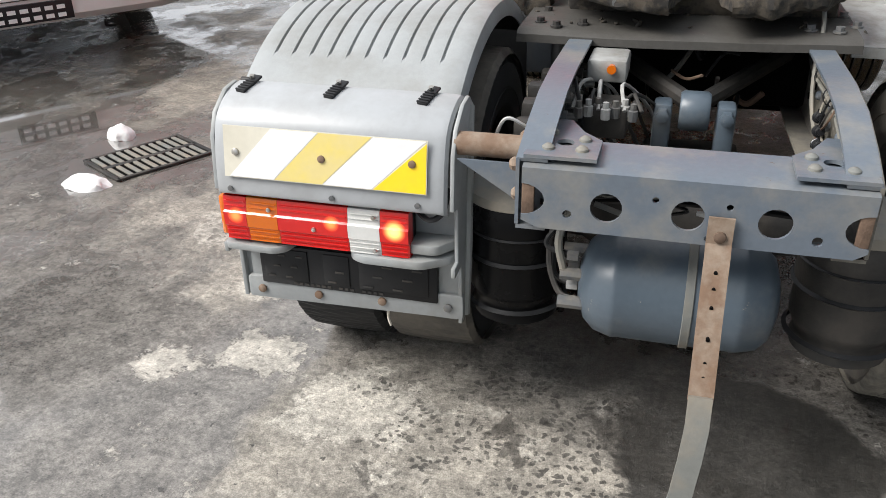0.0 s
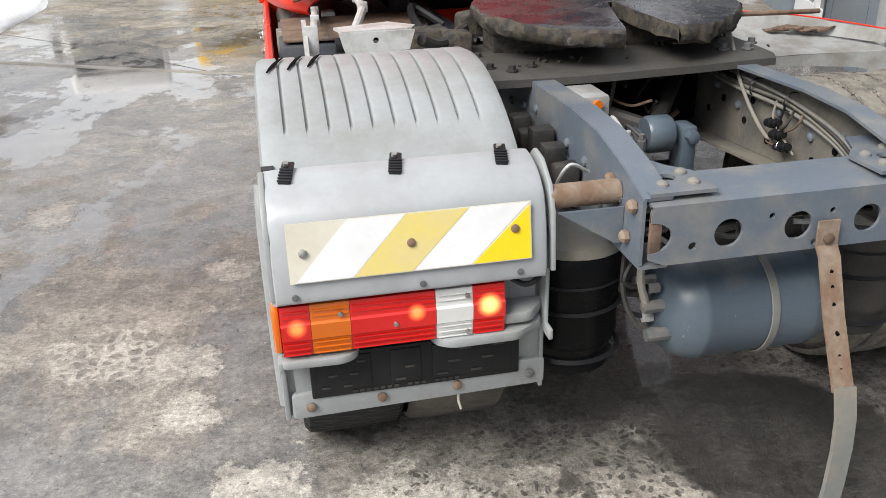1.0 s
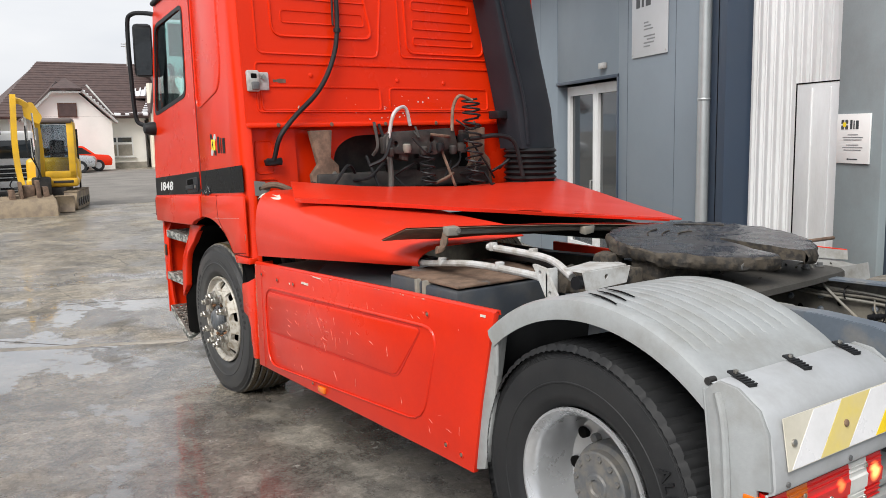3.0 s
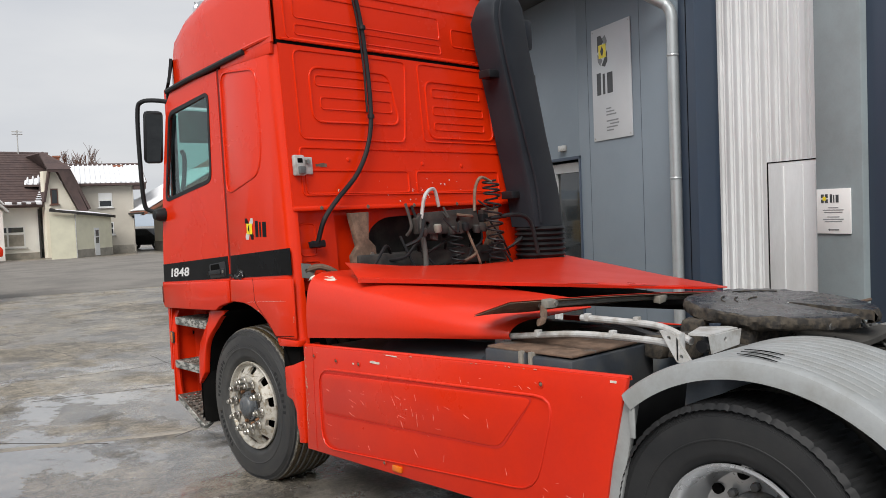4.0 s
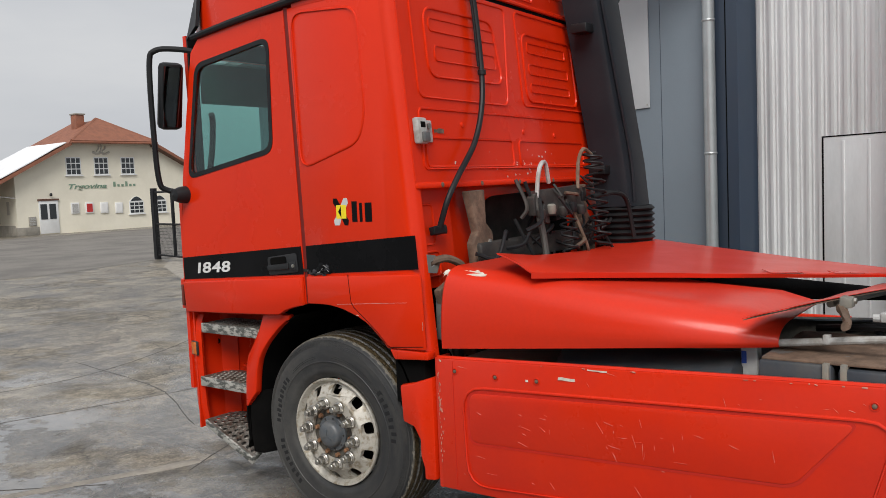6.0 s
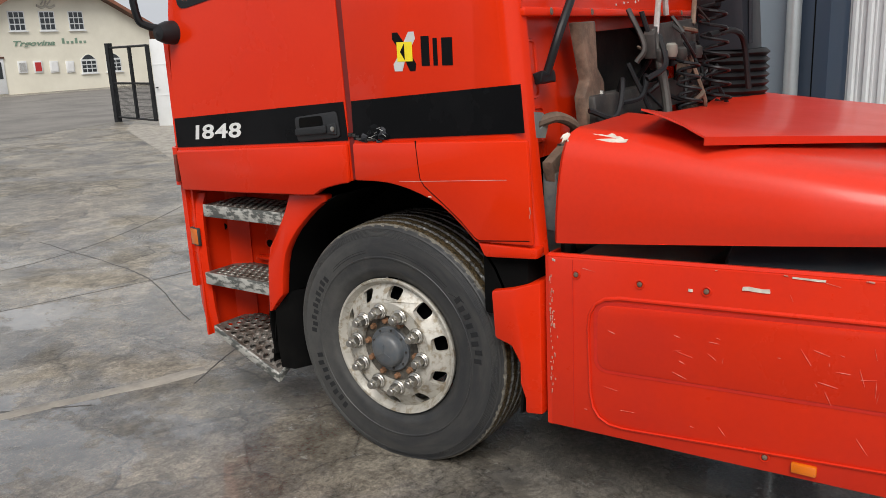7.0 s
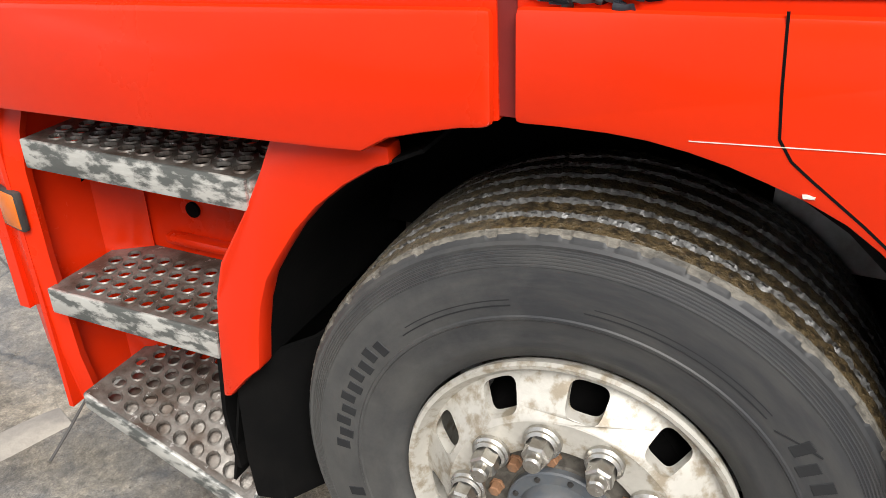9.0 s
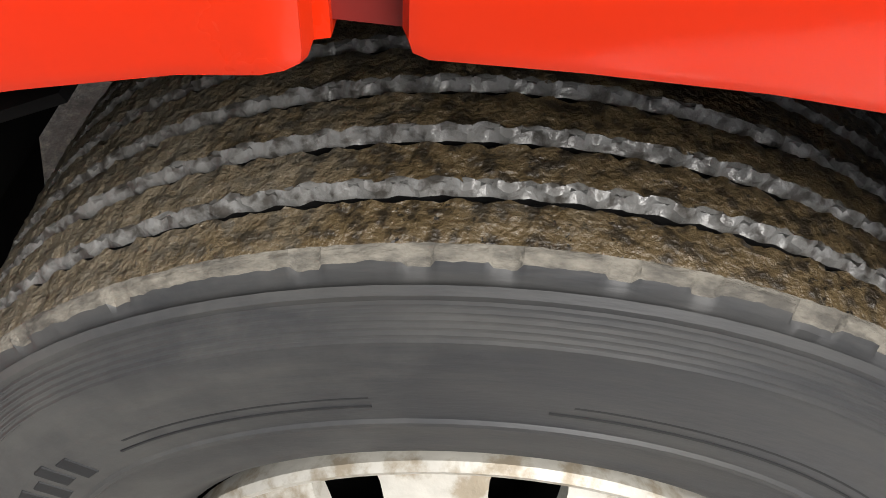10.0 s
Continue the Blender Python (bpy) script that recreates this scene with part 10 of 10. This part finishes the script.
CAB_GLASS = glass("dark_cab_glass", (0.35, 0.42, 0.46))
digger()


def parked_truck(name, at, turn_deg, paint, label, size=1.0):
    """A forward-control lorry seen from the front; the front faces -y before it is turned."""
    t = thing(name, at, label, "truck")
    M = Matrix.Translation(at) @ Matrix.Rotation(radians(turn_deg), 4, "Z") @ Matrix.Scale(size, 4)
    part("cab", turn_bm(box(-1.2, 1.2, 0, 2.1, 0.75, 3.3, 0.14, 3), M), paint, t)
    bp_ = part("bumper", turn_bm(box(-1.22, 1.22, -0.12, 0.5, 0.32, 0.82, 0.08), M), paint, t)
    part("windscreen", turn_bm(box(-1.05, 1.05, -0.012, 0.02, 1.95, 2.85, 0.03), M), PANE, t)
    gr = part("grille", turn_bm(box(-1.1, 1.1, -0.03, 0.02, 0.85, 1.62, 0.05), M), BLACK, t)
    for k in range(7):
        part("grille_slat", turn_bm(box(-1.12, 1.12, -0.055, -0.02, 0.87 + 0.11 * k, 0.92 + 0.11 * k, 0.01), M), paint if k % 2 else GRIME, gr)
    for sx in (-0.9, 0.9):
        part("headlamp", turn_bm(box(sx - 0.2, sx + 0.2, -0.14, -0.1, 0.55, 0.75, 0.03), M), CLEAR_LENS, bp_)
        part("mirror", turn_bm(box(sx * 1.5 - 0.1, sx * 1.5 + 0.1, 0.1, 0.25, 1.9, 2.5, 0.04), M), BLACK, t)
    part("fog_slot", turn_bm(box(-0.5, 0.5, -0.135, -0.1, 0.4, 0.52, 0.02), M), BLACK, bp_)
    part("load_body", turn_bm(box(-1.2, 1.2, 2.3, 7.5, 0.9, 3.2, 0.03), M), TRUCK_WHITE, t)
    for sx in (-1.0, 1.0):
        for yy in (1.2, 5.6):
            part("wheel", turn_bm(lathe([(0.2, -0.15), (0.45, -0.16), (0.5, -0.12), (0.5, 0.12), (0.45, 0.16), (0.2, 0.15)], 28, (sx, yy, 0.5)), M), RUBBER, t)
    return t


parked_truck("parked_truck", (-2.12, 24.6, 0), 4, YELLOW, "parked yellow lorry facing the yard")
parked_truck("parked_truck", (-1.33, 27.0, 0), 2, TRUCK_WHITE, "parked white lorry facing the yard")
parked_truck("parked_truck", (-5.0, 22.2, 0), 10, TRUCK_WHITE, "parked white lorry facing the yard")


parked_truck("parked_van", (0.55, 29.5, 0), 0, TRUCK_WHITE, "small white van parked behind the excavator", 0.62)


def car(at, turn_deg, paint, label):
    c = thing("parked_car", at, label, "car")
    M = Matrix.Translation(at) @ Matrix.Rotation(radians(turn_deg), 4, "Z")
    side = [(-2.0, 0.3), (-2.05, 0.65), (-1.9, 0.85), (-1.2, 0.92), (-0.6, 1.38), (0.8, 1.42), (1.5, 0.98), (2.0, 0.85), (2.05, 0.35)]
    part("body", turn_bm(sheet(side, "yz", -0.85, 1.7, bev=0.06), M), paint, c)
    part("side_glass", turn_bm(sheet([(-1.0, 0.95), (-0.52, 1.3), (0.72, 1.34), (1.2, 1.0)], "yz", -0.865, 1.73), M), PANE, c)
    for sx in (-0.8, 0.8):
        for yy in (-1.3, 1.3):
            w = part("wheel", turn_bm(lathe([(0.18, -0.09), (0.3, -0.1), (0.32, -0.06), (0.32, 0.06), (0.3, 0.1), (0.18, 0.09)], 24, (sx, yy, 0.32)), M), RUBBER, c)
            part("rim", turn_bm(lathe([(0, -0.07), (0.18, -0.08), (0.18, 0.08), (0, 0.07)], 20, (sx, yy, 0.32)), M), ALU, w)
    return c


car((6.3, 50.2, 0), 80, RED, "parked red hatchback in front of the long house")
car((5.1, 48.4, 0), 75, RIM_SILVER, "parked silver estate car in front of the long house")
car((18.9, 56.5, 0), 35, BLACK, "parked dark van between the houses")

# white vehicle close by, only its lower front corner is seen
bus = thing("parked_coach", (-6.2, 6.4, 0), "white coach with a dark number plate, parked", "coach")
BM_ = Matrix.Translation((-4.9, 5.1, 0)) @ Matrix.Rotation(radians(56.5), 4, "Z")
coach = []
for z, ins in ((0.34, 0.1), (0.4, 0.02), (0.6, 0.0), (0.9, 0.0), (1.4, 0.02), (2.9, 0.08), (3.1, 0.2)):
    coach.append([(-1.0, 9 - ins, z), (-1.0 + ins, 0.5 + ins, z), (-0.9 + ins, 0.15 + ins, z), (-0.6, 0.0 + ins, z), (1.3, 0.0 + ins, z), (1.9 - ins, 0.25 + ins, z), (2.15 - ins, 0.7 + ins, z), (2.2 - ins, 9 - ins, z)])
part("coach_body", turn_bm(grid(coach), BM_), TRUCK_WHITE, bus)
part("coach_roof", turn_bm(box(-0.8, 2.0, 0.3, 8.8, 3.0, 3.12, 0.05), BM_), TRUCK_WHITE, bus)
part("coach_floor", turn_bm(box(-0.95, 2.1, 0.4, 8.9, 0.36, 0.4), BM_), BLACK, bus)
np_ = part("number_plate", turn_bm(box(-0.05, 0.55, -0.03, 0.01, 0.38, 0.52, 0.004), BM_), BLACK, bus, "dark number plate with plain bars")
for k in range(6):
    for j in (0, 1):
        part("plate_bar", turn_bm(box(-0.02 + 0.09 * k, 0.04 + 0.09 * k, -0.034, -0.028, 0.4 + 0.06 * j, 0.43 + 0.06 * j), BM_), DECAL_WHITE, np_)
part("bumper_seam", turn_bm(box(-0.62, 1.3, -0.004, 0.003, 0.545, 0.552), BM_), GRIME, bus)
part("bumper_seam", turn_bm(box(-0.4, -0.393, -0.004, 0.003, 0.34, 0.55), BM_), GRIME, bus)
part("coach_windscreen", turn_bm(box(-0.7, 1.4, -0.01, 0.05, 1.5, 2.8), BM_), PANE, bus)
for sx in (-0.75, 1.95):
    part("wheel", turn_bm(lathe([(0.2, -0.13), (0.45, -0.14), (0.49, -0.1), (0.49, 0.1), (0.45, 0.14), (0.2, 0.13)], 28, (sx, 2.6, 0.49)), BM_), RUBBER, bus)

# gate at the far side of the yard
gt = thing("wire_mesh_gate", (10.1, 24.6, 0), "dark green wire-mesh gate standing open", "gate")
gp = [Vector((10.08, 24.65, 0)), Vector((9.5, 22.2, 0))]
for p, w in ((gp[0], 0.07), (gp[0].lerp(gp[1], 0.03), 0.035), (gp[0].lerp(gp[1], 0.55), 0.035), (gp[1], 0.04)):
    part("gate_post", box(p.x - w, p.x + w, p.y - w, p.y + w, 0.0 if w > 0.05 else 0.12, 2.1 if w > 0.05 else 2.0), BLACK, gt)
for z in (0.14, 1.05, 1.98):
    part("gate_rail", tube([gp[0] + Vector((0, 0, z)), gp[1] + Vector((0, 0, z))], 0.03, 6, 1), BLACK, gt)
mesh_b = bmesh.new()
for k in range(40):
    p = gp[0].lerp(gp[1], k / 40)
    tube([p + Vector((0, 0, 0.14)), p + Vector((0, 0, 1.05))], 0.004, 3, 1, bm=mesh_b)
for k in range(10):
    z = 0.2 + 0.09 * k
    tube([gp[0] + Vector((0, 0, z)), gp[1] + Vector((0, 0, z))], 0.004, 3, 1, bm=mesh_b)
part("gate_mesh", mesh_b, BLACK, gt)
wg = tagged(part("white_gate", box(-0.55, 0.55, -0.03, 0.03, 0.0, 2.12, 0.01), WHITE_PVC), "white sheet-metal gate leaf with a black handle", "gate")
wg.location, wg.rotation_euler = (9.66, 21.6, 0), (0, 0, radians(100))
for z in (0.75, 1.5):
    b = box(-0.54, 0.54, -0.04, 0.04, z, z + 0.025)
    o = part("gate_swage", b, WHITE_PVC)
    o.parent = wg
hd = part("gate_handle", tube([(0.45, 0.04, 0.95), (0.45, 0.09, 0.95), (0.38, 0.09, 0.95)], 0.014, 6, 1), BLACK)
hd.parent = wg


# bare winter trees far behind
def bare_tree(at, h, seed, label):
    t = thing("bare_tree", at, label, "tree")
    rnd = random.Random(seed)
    tw = bmesh.new()
    tr = part("trunk", tube([at, Vector(at) + Vector((0.1, 0, h * 0.3)), Vector(at) + Vector((0.0, 0.1, h * 0.55))], h * 0.02, 7, 3), BROWN_TRIM, t)

    def grow(p, d, ln, r, depth):
        q = p + d * ln
        tube([p, (p + q) / 2 + Vector((rnd.uniform(-1, 1), rnd.uniform(-1, 1), 0)) * ln * 0.06, q], r, 4, 2, bm=tw)
        if depth:
            for _ in range(4):
                nd = (d + Vector((rnd.uniform(-1, 1), rnd.uniform(-1, 1), rnd.uniform(-0.2, 0.8))) * 0.75).normalized()
                grow(p + d * ln * rnd.uniform(0.5, 1.0), nd, ln * rnd.uniform(0.55, 0.75), r * 0.6, depth - 1)
    for _ in range(5):
        grow(Vector(at) + Vector((0, 0, h * rnd.uniform(0.3, 0.5))), Vector((rnd.uniform(-0.7, 0.7), rnd.uniform(-0.7, 0.7), 1)).normalized(), h * 0.24, h * 0.008, 3)
    part("crown", tw, BROWN_TRIM, t)


bare_tree((17.7, 66, 0), 8.3, 3, "bare winter tree behind the houses")
bare_tree((-6, 60, 0), 9.0, 8, "bare winter tree behind the houses")
bare_tree((-11, 48, 0), 8.0, 12, "bare winter tree behind the houses")
# Pale blue-grey puts the haze of distance into the hills' colour.
HILL = material("haze_tinted_wooded_hill", (0.25, 0.3, 0.36), 0.9, second=(0.32, 0.36, 0.41), scale=0.03, amount=0.8, bump=0)
hill = bmesh.new()
hr = []
for k in range(81):
    a = math.radians(20 + 150 * k / 80)
    h = 16 + 10 * noise.noise(Vector((k * 0.11, 3, 1))) + 4 * noise.noise(Vector((k * 0.5, 3, 1)))
    hr.append([(520 * math.cos(a), 520 * math.sin(a), -2), (560 * math.cos(a), 560 * math.sin(a), h)])
grid(hr, hill)
tagged(part("backdrop_hills", hill, HILL), "wooded hills on the horizon, haze painted into their colour", "hills", kind="structure")
